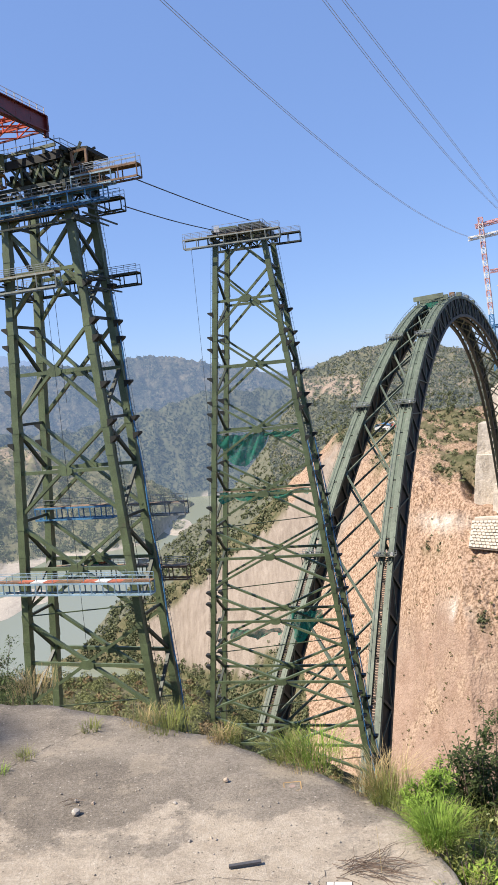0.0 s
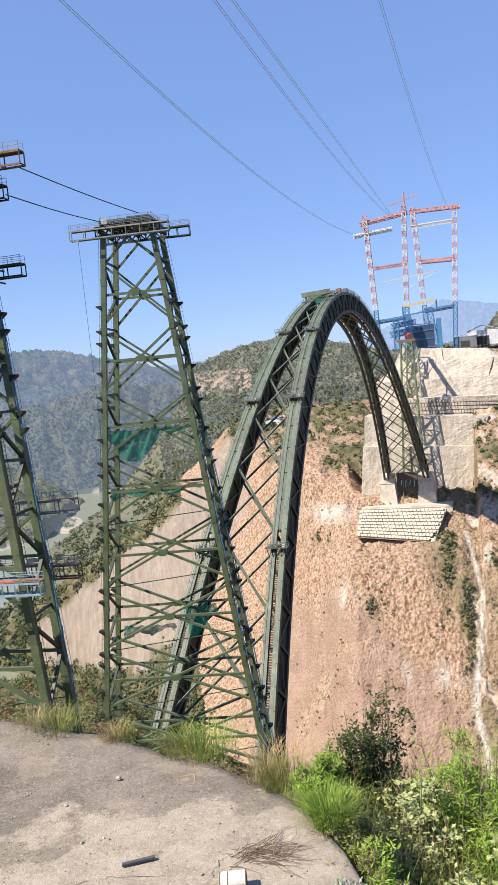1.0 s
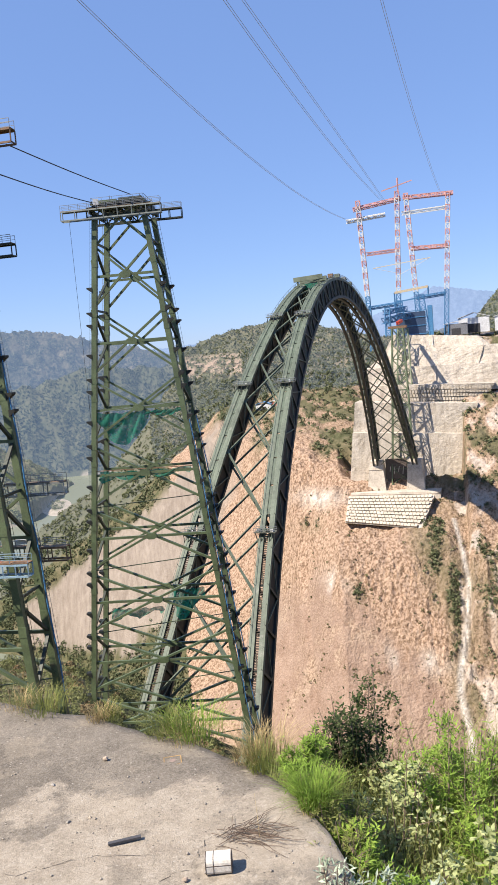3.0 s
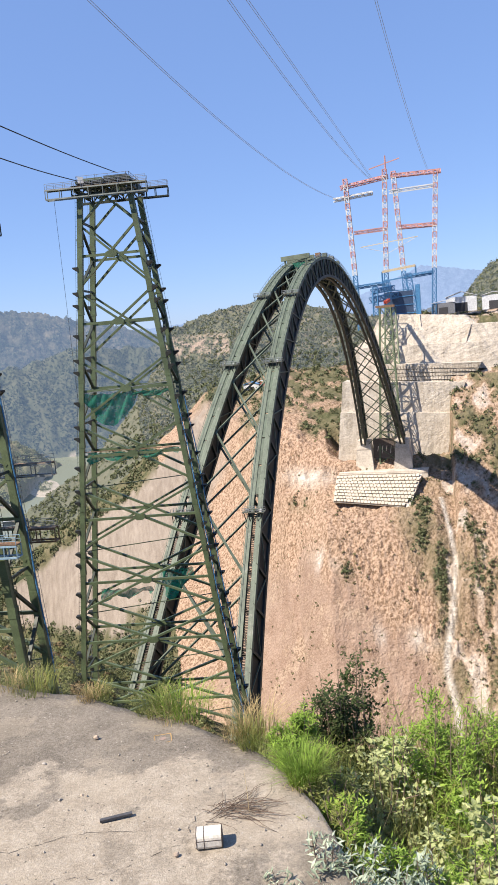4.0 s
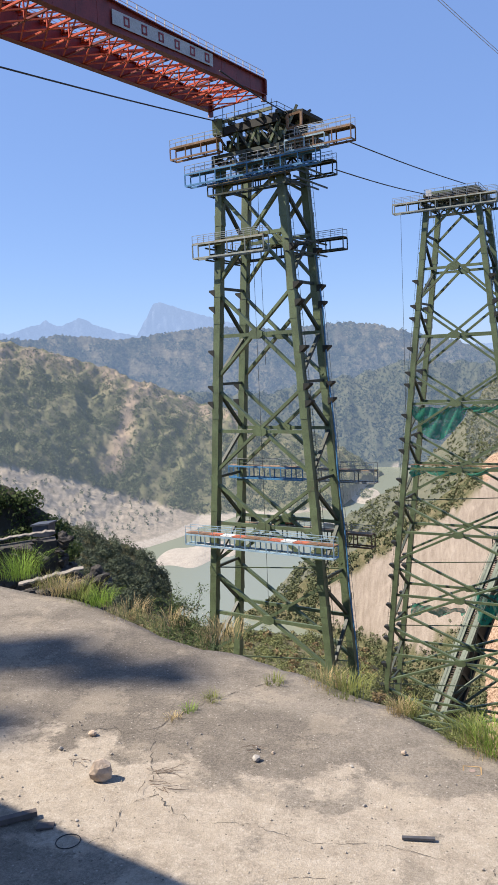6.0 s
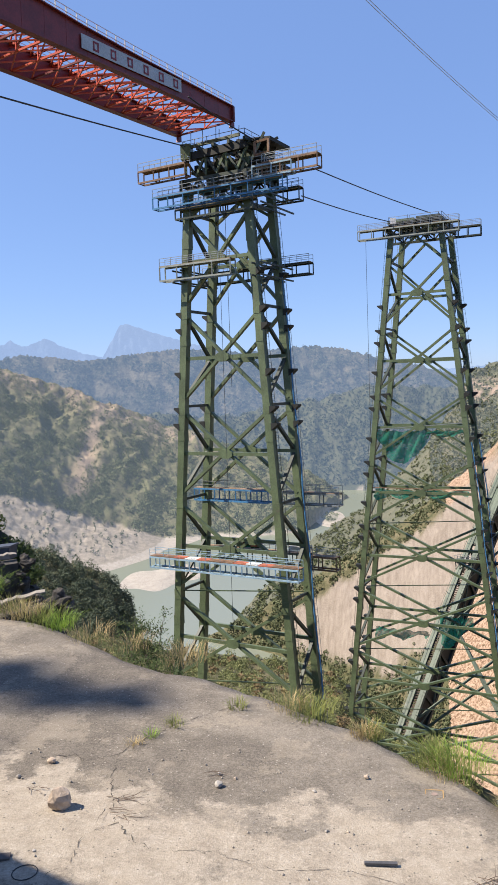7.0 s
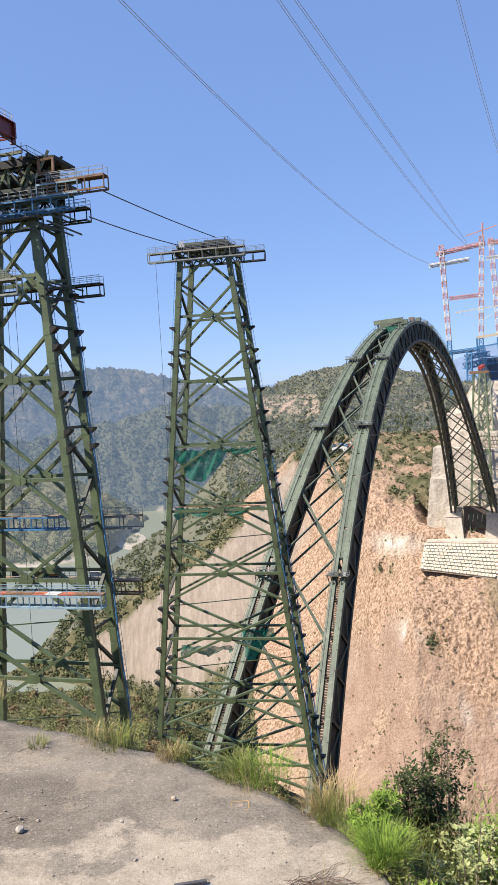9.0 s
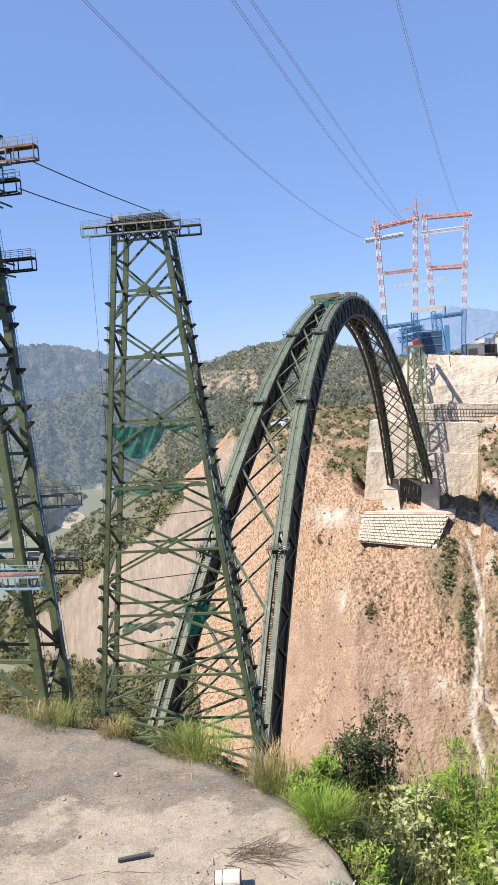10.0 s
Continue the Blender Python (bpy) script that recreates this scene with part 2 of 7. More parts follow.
def hill_mid(a, d):
    t2 = curve(a, (-60, -30, -20, -14, -10, -5, -3, 2, 6, 30), (0.02, 0.0, -0.02, -0.03, -0.02, 0.0, 0.008, 0.0, -0.01, 0.0))
    z2 = 1.7 + t2 * 2950
    return np.where(d < 2950, z2 - (2950 - d) * 0.75, z2 - (d - 2950) * 0.3)


def spur_left(a, d):
    t = curve(a, (-70, -34, -27.9, -26.6, -25.4, -22.7, -20.9, -20.2, -19, -17), (-0.12, -0.148, -0.18, -0.186, -0.198, -0.224, -0.258, -0.33, -0.4, -0.45))
    z2 = 1.7 + t * 760
    z = np.where(d < 760, z2 - (760 - d) * 0.25, z2 - (d - 760) * 0.8)
    return np.where(a > -16, -400.0, z)


def land(a, d):
    """Height of the ground at a bearing in degrees and a distance in metres."""
    x, y = d * np.sin(np.radians(a)), d * np.cos(np.radians(a))
    near, far, left, mid, spur = bank_near(a, d), bank_far(a, d), hill_left(a, d), hill_mid(a, d), spur_left(a, d)
    z = np.maximum.reduce([near, far, left, mid, spur, np.full_like(d, RIVER - 5)])
    rough = fractal(x, y, 260, 5, 1.0)
    gully = np.abs(fractal(x, y, 170, 3, 2.0))
    k = np.clip((d - 250) / 500, 0, 1) * np.clip((z - RIVER) / 60, 0, 1)
    z = z + k * (rough * 7 - gully * 9) * np.clip(d / 1500, 0.35, 1.6)
    # loose talus lies smooth below the crags
    rocky = 0.12 + 0.88 * np.clip(((z - 1.7) / np.maximum(d, 1) - curve(a, *TALUS)) / 0.03 + 0.5 * fractal(x, y, 60, 3, 12.0), 0, 1)
    crag = 1 - np.abs(fractal(x * 0.9 + z * 0.55, y * 0.5 + z * 0.75 - x * 0.3, 26, 4, 8.0)) * 1.6
    z = z + np.clip((d - 430) / 60, 0, 1) * np.clip((1100 - d) / 300, 0, 1) * np.clip((a - 4) / 6, 0, 1) * np.clip((z - RIVER) / 60, 0, 1) * crag * 3.0 * rocky * (1 - np.clip((d - 590) / 12, 0, 1) * np.clip((a - 12) / 2, 0, 1) * 0.85) * (1 - 0.75 * np.clip((a - 17) / 2, 0, 1) * (d > 655))
    crag2 = 1 - np.abs(fractal(x * 0.8 + z * 0.5, z * 0.9 - x * 0.35, 9, 3, 9.0)) * 1.7
    z = z + np.clip((d - 430) / 60, 0, 1) * np.clip((800 - d) / 60, 0, 1) * np.clip((a - 4) / 4, 0, 1) * crag2 * 1.25 * rocky * (1 - np.clip((d - 590) / 14, 0, 1) * np.clip((a - 12.5) / 1.5, 0, 1))
    z = z - np.clip((d - 1860) / 200, 0, 1) * np.abs(fractal(x + y * 0.35, y * 0.45, 330, 3, 11.0)) * 19 * (d < 3300)
    fine = fractal(x, y, 14, 3, 3.0)
    z = z + np.clip((d - 8) / 40, 0, 1) * np.clip((z - RIVER) / 20, 0, 1) * fine * np.clip(d / 500, 0.15, 1.2)
    # gravel bar beside the river
    bar = np.exp(-((a + 18.6) / 3.8) ** 2 - ((d - 1400 - (a + 19) * 12 + 14 * np.sin(a * 1.9)) / 96) ** 2)
    bar2 = np.exp(-((a + 6.2) / 1.3) ** 2 - ((d - 1980) / 150) ** 2)
    return np.maximum(z, RIVER - 5 + 10.0 * (bar + bar2))


def height_at(x, y):
    a, d = np.degrees(np.arctan2(x, y)), np.hypot(x, y)
    return float(land(np.array([a]), np.array([d]))[0])


cols = np.concatenate([np.arange(-180, -36, 3.0), np.arange(-36, 31, 0.085), np.arange(31, 181, 3.0)])
rows_d = np.concatenate([[0.0, 1.2], np.geomspace(2.4, 240, 120), np.geomspace(243, 420, 40), np.arange(424, 730, 1.3), np.arange(731, 1050, 4.0), np.arange(1056, 2400, 9.0), np.geomspace(2420, 3400, 40)])
A, D = np.meshgrid(cols, rows_d, indexing="ij")
Z = land(A, D)
behind = np.clip((np.abs(A) - 45) / 40, 0, 1)
Z = Z * (1 - behind) + behind * (np.where(D < 9, -0.75, -0.75 + (D - 9) * 0.05))
X, Y = D * np.sin(np.radians(A)), D * np.cos(np.radians(A))
TAN = (Z - 1.7) / np.maximum(D, 1)
patch = fractal(X, Y, 120, 4, 4.0)
patch2 = fractal(X, Y, 38, 3, 5.0)

# cover: red = bare soil, green = pale scree, blue = grey gravel; the rest is scrub and forest
on_far = (A > -15) & (A < 60) & (D > 440) & (bank_far(A, D) > hill_left(A, D) + 5)
scree_top = curve(A, (-10, -7.57, 1, 5.8, 8, 12), (-0.288, -0.266, -0.172, -0.075, -0.1, -0.14))
scree = np.where(on_far & (A < 9.5) & (D < 1020), np.clip((scree_top - TAN) / 0.012 + patch2 * 0.5, 0, 1), 0) * np.clip((8.5 - A) / 3 + patch * 0.6, 0, 1) * np.clip((A + 9.6) / 0.6 + patch2 * 0.6, 0, 1) * np.clip((TAN + 0.345 + 0.0048 * (A + 9)) / 0.012 + patch2 * 0.6, 0, 1)
scree = scree * np.clip((TAN - curve(A, (-6, -2, 2.3, 6.6, 9), (-0.46, -0.392, -0.322, -0.2, -0.13))) / 0.03 + patch2 * 0.6, 0, 1)
cut_top = curve(A, (3, 6, 9, 13, 17, 21, 24, 30), (-0.05, -0.075, -0.085, -0.12, -0.13, -0.16, -0.2, -0.25))
soil = np.where(on_far & (A > 2), np.clip((cut_top - TAN) / 0.03 + patch * 0.9 + 0.3, 0, 1), 0) * np.clip((30 - A) / 9 + patch * 0.7, 0, 1)
soil = np.maximum(soil, np.where(on_far & (TAN > cut_top - 0.03), np.clip(patch * 1.6 - 0.35 + patch2 * 0.7, 0, 0.75), 0) * np.clip((A + 1) / 5, 0, 1))
STREAM = curve(TAN, (-0.52, -0.504, -0.458, -0.428, -0.368, -0.309, -0.269, -0.225), (22.8, 22.7, 22.2, 22.3, 22.9, 23.2, 22.93, 22.4))
track = np.exp(-((A - STREAM) / (0.13 + 0.12 * np.clip(-TAN - 0.25, 0, 0.15) / 0.15)) ** 2) * (TAN < -0.225) * (D < 700) * on_far
gravel = np.where((A < -14) & (hill_left(A, D) >= Z - 25) & (D > 1340), np.clip((curve(A, (-60, -32.1, -28.3, -24.4, -21.2, -18.4, -15), (-0.1, -0.104, -0.124, -0.1485, -0.1675, -0.185, -0.187)) - TAN) / 0.004 + patch2 * 0.5 + 0.4, 0, 1), 0)
gravel = np.maximum(gravel, np.clip((Z - RIVER + 4.5) / 2, 0, 1) * (Z < np.where((A > -24) & (A < -14) & (D < 1510), RIVER + 12, RIVER + 3)) * (D > 1100))
gravel = np.maximum(gravel, track)
gully_soil = np.exp(-((A + 22.4 - (TAN + 0.008) * 18 + patch2 * 0.25) / (0.45 + np.clip(-TAN, 0, 0.1) * 5)) ** 2) * (D > 1750) * (D < 2350) * (TAN < -0.01) * (TAN > -0.125)
soil = np.maximum(soil, gully_soil * 0.8)
rim_az = curve(A, (-30, -27, -24, -22, -18, -14), (0.03, 0.02, -0.004, -0.018, -0.045, -0.07))
soil = np.maximum(soil, np.where((A < -14) & (D > 1900) & (D < 2360), np.exp(-((TAN - rim_az) / 0.02) ** 2) * np.clip(0.45 + patch * 0.6 + patch2 * 0.7, 0, 0.8), 0))
# bare rock and earth beside the abutment, and bare patches up the hillside
soil = np.maximum(soil, np.where(on_far & (A > 22.5) & (D < 900), np.clip(0.62 + patch2 * 1.1, 0, 1), 0))
soil = np.where(on_far & (A > 20) & (D > 960), soil * 0.15, soil)
for a0, t0, sa, st in ((21.3, -0.27, 1.0, 0.05), (21.8, -0.35, 0.8, 0.03), (15.2, -0.32, 0.5, 0.012), (24.5, -0.3, 0.8, 0.05), (12.0, -0.225, 0.8, 0.01)):
    soil = soil * (1 - 0.75 * np.exp(-((A - a0) / sa) ** 2 - ((TAN - t0) / st) ** 2) * np.clip(0.6 + patch2, 0, 1))
soil = np.maximum(soil, np.where(on_far & (A > -1) & (A < 20) & (D > 650), np.clip(patch * 0.9 + patch2 * 1.4 + 0.08, 0, 0.85) * np.clip((A - 6) / 4, 0.15, 1), 0))
soil = np.where(on_far & (D > 1040), soil * 0.4, soil)
soil = np.where(on_far & (A < 9.5) & (D > 1040), soil * (0.25 + 0.75 * np.clip((A - 7) / 2.5, 0, 1)), soil)
cliff = np.where(on_far & (D > 1000) & (A > 3.4) & (A < 8), np.clip(1.3 - ((TAN + 0.01) / 0.015) ** 2, 0, 1) * np.clip(patch2 * 1.5 + 0.55, 0, 1), 0)
soil = np.maximum(soil, cliff * 1.0)
VEG = np.clip(1 - scree - soil * 1.15 - gravel, 0, 1) * (Z > RIVER + 2)

n_c, n_r = A.shape
verts = np.stack([X, Y, Z], -1).reshape(-1, 3)
ii, jj = np.meshgrid(np.arange(n_c - 1), np.arange(n_r - 1), indexing="ij")
q0 = (ii * n_r + jj).ravel()
faces = np.stack([q0, q0 + 1, q0 + n_r + 1, q0 + n_r], -1)
beyond = (D > 1290) & (np.maximum(hill_left(A, D), hill_mid(A, D)) > np.maximum(bank_far(A, D), spur_left(A, D)) - 1) & (np.abs(A) < 80)
away = beyond.reshape(-1)[faces].any(axis=1)
talus = np.where(on_far & (A > 3) & (D < 680), np.clip((curve(A, *TALUS) - TAN) / 0.03 + patch2 * 0.5 + patch * 0.4, 0, 1), 0) * np.clip((A - 3) / 4 + patch2 * 0.5, 0, 1)
scree = np.maximum(scree, talus * 0.85)
white = np.zeros_like(soil)
for a0, t0, sa, st in ((13.5, -0.303, 0.8, 0.016), (20.6, -0.415, 0.9, 0.016), (12.9, -0.19, 1.7, 0.012), (17.6, -0.41, 0.5, 0.016)):
    white = np.maximum(white, np.exp(-((A - a0 + (TAN - t0) * 14) / sa) ** 2 - ((TAN - t0) / st) ** 2) * np.clip(0.65 + patch2 * 0.8, 0, 1) * on_far)
white = np.maximum(white, np.clip((Z - RIVER + 1.0) / 1.5, 0, 1) * (Z < RIVER + 6) * (D > 1100) * (D < 2300) * 0.3)
white = np.maximum(white, np.where(on_far & (A > 22.5) & (A < 30) & (D < 900), np.clip(patch2 * 1.4 - 0.25 - patch * 0.5, 0, 0.6), 0))
white = np.maximum(white, track * 0.95)
VEG = VEG * (1 - np.clip(np.exp(-((A - STREAM) / 0.5) ** 2), 0, 1) * (D < 700))
cover = np.stack([np.clip(soil, 0, 1), np.clip(scree, 0, 1), np.clip(gravel, 0, 1), np.clip(white, 0, 1)], -1).reshape(-1, 4).astype(np.float32)


def sheet(name, quads):
    used, inverse = np.unique(quads, return_inverse=True)
    idx = inverse.reshape(-1).astype(np.int32)
    me = bpy.data.meshes.new(name)
    me.vertices.add(len(used))
    me.vertices.foreach_set("co", verts[used].ravel())
    me.loops.add(len(idx))
    me.loops.foreach_set("vertex_index", idx)
    me.polygons.add(len(idx) // 4)
    me.polygons.foreach_set("loop_start", np.arange(0, len(idx), 4, dtype=np.int32))
    me.polygons.foreach_set("use_smooth", np.ones(len(idx) // 4, dtype=bool))
    me.update(calc_edges=True)
    att = me.attributes.new("cover", "FLOAT_COLOR", "POINT")
    att.data.foreach_set("color", cover[used].reshape(-1))
    return me


def calc_in(tree, op, a, b):
    n = tree.nodes.new("ShaderNodeMath")
    n.operation = op
    tree.links.new(a, n.inputs[0])
    tree.links.new(b, n.inputs[1])
    return n.outputs[0]


def land_material(name, glow=None, wood=(0.15, 0.15, 0.085), share=0.35):
    m, t, p = shader(name)
    at = t.nodes.new("ShaderNodeAttribute")
    at.attribute_name = "cover"
    sep = t.nodes.new("ShaderNodeSeparateColor")
    t.links.new(at.outputs["Color"], sep.inputs[0])
    pos = t.nodes.new("ShaderNodeNewGeometry").outputs["Position"]
    mp = t.nodes.new("ShaderNodeMapping")
    mp.inputs["Scale"].default_value = (1.0, 0.5, 0.22)
    mp.inputs["Rotation"].default_value = (0.2, 0.5, 0.0)
    t.links.new(pos, mp.inputs["Vector"])
    n_big, n_mid, n_fine = noise_at(t, 0.012, 5, 0.6, pos), noise_at(t, 0.055, 7, 0.68, pos), noise_at(t, 0.33, 6, 0.72, pos)
    streak = noise_at(t, 0.16, 7, 0.7, mp.outputs[0])
    forest = ramp(t, n_mid, [(0.38, (0.075, 0.09, 0.045)), (0.48, (0.16, 0.155, 0.085)), (0.6, (0.27, 0.235, 0.15))])
    forest = mix(t, 0.35, forest, ramp(t, n_big, [(0.42, (0.08, 0.1, 0.04)), (0.58, (0.23, 0.19, 0.11))]))
    forest = mix(t, 0.4, forest, ramp(t, n_fine, [(0.35, (0.02, 0.03, 0.012)), (0.65, (0.17, 0.15, 0.085))]))
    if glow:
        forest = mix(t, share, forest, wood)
    earth = ramp(t, n_mid, [(0.36, (0.38, 0.25, 0.165)), (0.47, (0.53, 0.385, 0.27)), (0.55, (0.64, 0.5, 0.37)), (0.66, (0.76, 0.64, 0.5))])
    earth = mix(t, 0.45, earth, ramp(t, streak, [(0.34, (0.17, 0.1, 0.05)), (0.5, (0.5, 0.36, 0.25)), (0.66, (0.74, 0.61, 0.47))]))
    earth = mix(t, 0.42, earth, ramp(t, n_fine, [(0.38, (0.1, 0.065, 0.03)), (0.6, (0.72, 0.56, 0.39))]))
    scrub = t.nodes.new("ShaderNodeMapRange")
    scrub.inputs[1].default_value, scrub.inputs[2].default_value = 0.54, 0.66
    t.links.new(noise_at(t, 0.03, 8, 0.74, pos), scrub.inputs[0])
    earth = mix(t, scrub.outputs[0], earth, ramp(t, n_fine, [(0.3, (0.09, 0.07, 0.03)), (0.7, (0.42, 0.32, 0.2))]))
    red = t.nodes.new("ShaderNodeMapRange")
    red.inputs[1].default_value, red.inputs[2].default_value = 0.42, 0.58
    t.links.new(n_big, red.inputs[0])
    earth = mix(t, red.outputs[0], earth, mix(t, 0.32, earth, (0.5, 0.29, 0.21)))
    # grey-fawn scree on the far shoulder, pink loose earth on the nearer talus
    ys = t.nodes.new("ShaderNodeSeparateXYZ")
    t.links.new(pos, ys.inputs[0])
    nearer = t.nodes.new("ShaderNodeMapRange")
    nearer.inputs[1].default_value, nearer.inputs[2].default_value = 760, 620
    t.links.new(ys.outputs[1], nearer.inputs[0])
    fan = t.nodes.new("ShaderNodeMapping")
    fan.inputs["Scale"].default_value = (1.0, 0.15, 0.15)
    fan.inputs["Rotation"].default_value = (0.0, -0.62, 0.25)
    t.links.new(pos, fan.inputs["Vector"])
    runs = noise_at(t, 0.22, 8, 0.7, fan.outputs[0])
    pale = ramp(t, runs, [(0.36, (0.235, 0.195, 0.16)), (0.5, (0.31, 0.262, 0.217)), (0.64, (0.38, 0.327, 0.275))])
    pale = mix(t, 0.25, pale, ramp(t, n_mid, [(0.4, (0.24, 0.195, 0.155)), (0.6, (0.36, 0.305, 0.25))]))
    pink = ramp(t, n_mid, [(0.36, (0.26, 0.165, 0.12)), (0.5, (0.33, 0.225, 0.17)), (0.64, (0.4, 0.29, 0.225))])
    pink = mix(t, 0.35, pink, ramp(t, streak, [(0.36, (0.22, 0.14, 0.1)), (0.64, (0.45, 0.33, 0.26))]))
    pink = mix(t, 0.25, pink, ramp(t, noise_at(t, 1.1, 5, 0.8, pos), [(0.4, (0.17, 0.105, 0.07)), (0.6, (0.58, 0.46, 0.37))]))
    pale = mix(t, nearer.outputs[0], pale, pink)
    grey = ramp(t, n_mid, [(0.36, (0.2, 0.172, 0.132)), (0.5, (0.29, 0.25, 0.195)), (0.64, (0.37, 0.32, 0.255))])
    grey = mix(t, 0.3, grey, ramp(t, streak, [(0.4, (0.22, 0.18, 0.13)), (0.6, (0.46, 0.395, 0.305))]))
    def cells(scale, lo, hi):
        vo = nd(t, "ShaderNodeTexVoronoi", Scale=scale)
        wp = t.nodes.new("ShaderNodeVectorMath")
        wp.operation = "MULTIPLY_ADD"
        ns = nd(t, "ShaderNodeTexNoise", Scale=scale * 0.7, Detail=4.0)
        t.links.new(pos, ns.inputs["Vector"])
        t.links.new(ns.outputs["Color"], wp.inputs[0])
        wp.inputs[1].default_value = (2.2 / scale, 2.2 / scale, 2.2 / scale)
        t.links.new(pos, wp.inputs[2])
        t.links.new(wp.outputs[0], vo.inputs["Vector"])
        r = t.nodes.new("ShaderNodeMapRange")
        r.inputs[1].default_value, r.inputs[2].default_value = lo, hi
        t.links.new(vo.outputs["Distance"], r.inputs[0])
        return r.outputs[0]

    facet = cells(0.16, 0.1, 0.8)
    facet2 = cells(0.5, 0.1, 0.8)
    earth = mix(t, 0.4, earth, mix(t, facet, earth, (0.2, 0.13, 0.07)))
    earth = mix(t, 0.4, earth, mix(t, facet2, (0.8, 0.65, 0.48), (0.25, 0.165, 0.1)))
    dip = t.nodes.new("ShaderNodeMapping")
    dip.inputs["Scale"].default_value = (1.0, 1.0, 0.6)
    dip.inputs["Rotation"].default_value = (0.0, -0.8, 0.0)
    t.links.new(pos, dip.inputs["Vector"])
    # Colour flecks paint small shadows and bright edges among the crags.
    fleck_shade = ramp(t, noise_at(t, 0.5, 5, 0.66, dip.outputs[0]), [(0.41, (0.17, 0.115, 0.07)), (0.46, (0.32, 0.23, 0.15)), (0.51, (0.56, 0.43, 0.3)), (0.62, (0.72, 0.58, 0.43))])
    earth = mix(t, 0.62, earth, fleck_shade)
    earth = mix(t, 1.0, earth, (1.06, 0.98, 0.99), "MULTIPLY")
    patchy = t.nodes.new("ShaderNodeMapRange")
    patchy.inputs[1].default_value, patchy.inputs[2].default_value, patchy.inputs[4].default_value = 0.52, 0.62, 0.42
    t.links.new(noise_at(t, 0.02, 5, 0.65, pos), patchy.inputs[0])
    pale = mix(t, calc_in(t, "MULTIPLY", patchy.outputs[0], nearer.outputs[0]), pale, fleck_shade)
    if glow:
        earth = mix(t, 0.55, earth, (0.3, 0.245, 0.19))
    c = mix(t, sep.outputs[0], forest, earth)
    c = mix(t, sep.outputs[1], c, pale)
    c = mix(t, sep.outputs[2], c, grey)
    c = mix(t, at.outputs["Alpha"], c, ramp(t, n_fine, [(0.4, (0.5, 0.44, 0.37)), (0.6, (0.72, 0.67, 0.6))]))
    t.links.new(c, p.inputs["Base Color"])
    p.inputs["Roughness"].default_value = 0.95
    p.inputs["Specular IOR Level"].default_value = 0.1
    bump(t, p, mix(t, 0.35, mix(t, 0.3, n_fine, streak), facet2), 0.45 if glow else 0.65, 4.0 if glow else 2.6)
    # Air haze over distant land is painted in as emission.
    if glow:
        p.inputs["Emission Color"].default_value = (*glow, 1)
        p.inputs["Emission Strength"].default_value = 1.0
    return m


# Haze tints that the farther land sheets and their woods give off.
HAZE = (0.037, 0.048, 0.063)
upper = (on_far & (D > 1040) & ~beyond).reshape(-1)[faces].all(axis=1) & ~away
me = sheet("ground", faces[~away & ~upper])
me.materials.append(land_material("hillside"))
ground = tagged(new("ground", me), "steep gorge hillsides with scrub, red earth cuts and pale scree", "ground", kind="structure")
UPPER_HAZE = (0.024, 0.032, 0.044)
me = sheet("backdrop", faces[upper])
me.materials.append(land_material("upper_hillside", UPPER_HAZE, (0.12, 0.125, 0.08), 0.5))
tagged(new("backdrop", me), "grey-green upper hillside with bare cliffs beyond the arch", "hills", kind="structure")
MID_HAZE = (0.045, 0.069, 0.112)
is_mid = (hill_mid(A, D) > hill_left(A, D)) & (D > 2360)
mid_f = is_mid.reshape(-1)[faces].all(axis=1)
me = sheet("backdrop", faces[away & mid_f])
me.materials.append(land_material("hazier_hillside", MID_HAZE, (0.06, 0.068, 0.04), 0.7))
tagged(new("backdrop", me), "blue-hazed wooded slopes farther up the valley", "hills", kind="structure")
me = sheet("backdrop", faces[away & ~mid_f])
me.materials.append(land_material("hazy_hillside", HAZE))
tagged(new("backdrop", me), "hazy forested hills with a grey gravel terrace beyond the river", "hills", kind="structure")

wb = Build().grid([[(r * math.sin(radians(a)), r * math.cos(radians(a)), RIVER) for r in (600, 1200, 1800, 2600, 3300)] for a in range(-60, 21, 4)])
m_w, t_w, p_w = shader("river_water")
p_w.inputs["Base Color"].default_value = (0.2, 0.22, 0.165, 1)
p_w.inputs["Roughness"].default_value = 0.25
bump(t_w, p_w, noise_at(t_w, 0.15, 4), 0.3, 0.5)
single("water", wb, m_w, (0, 0, RIVER), "wide silty grey-green river in the gorge", "river", kind="structure")


# ---- distant ridges ----
RIDGE_WOOD = []


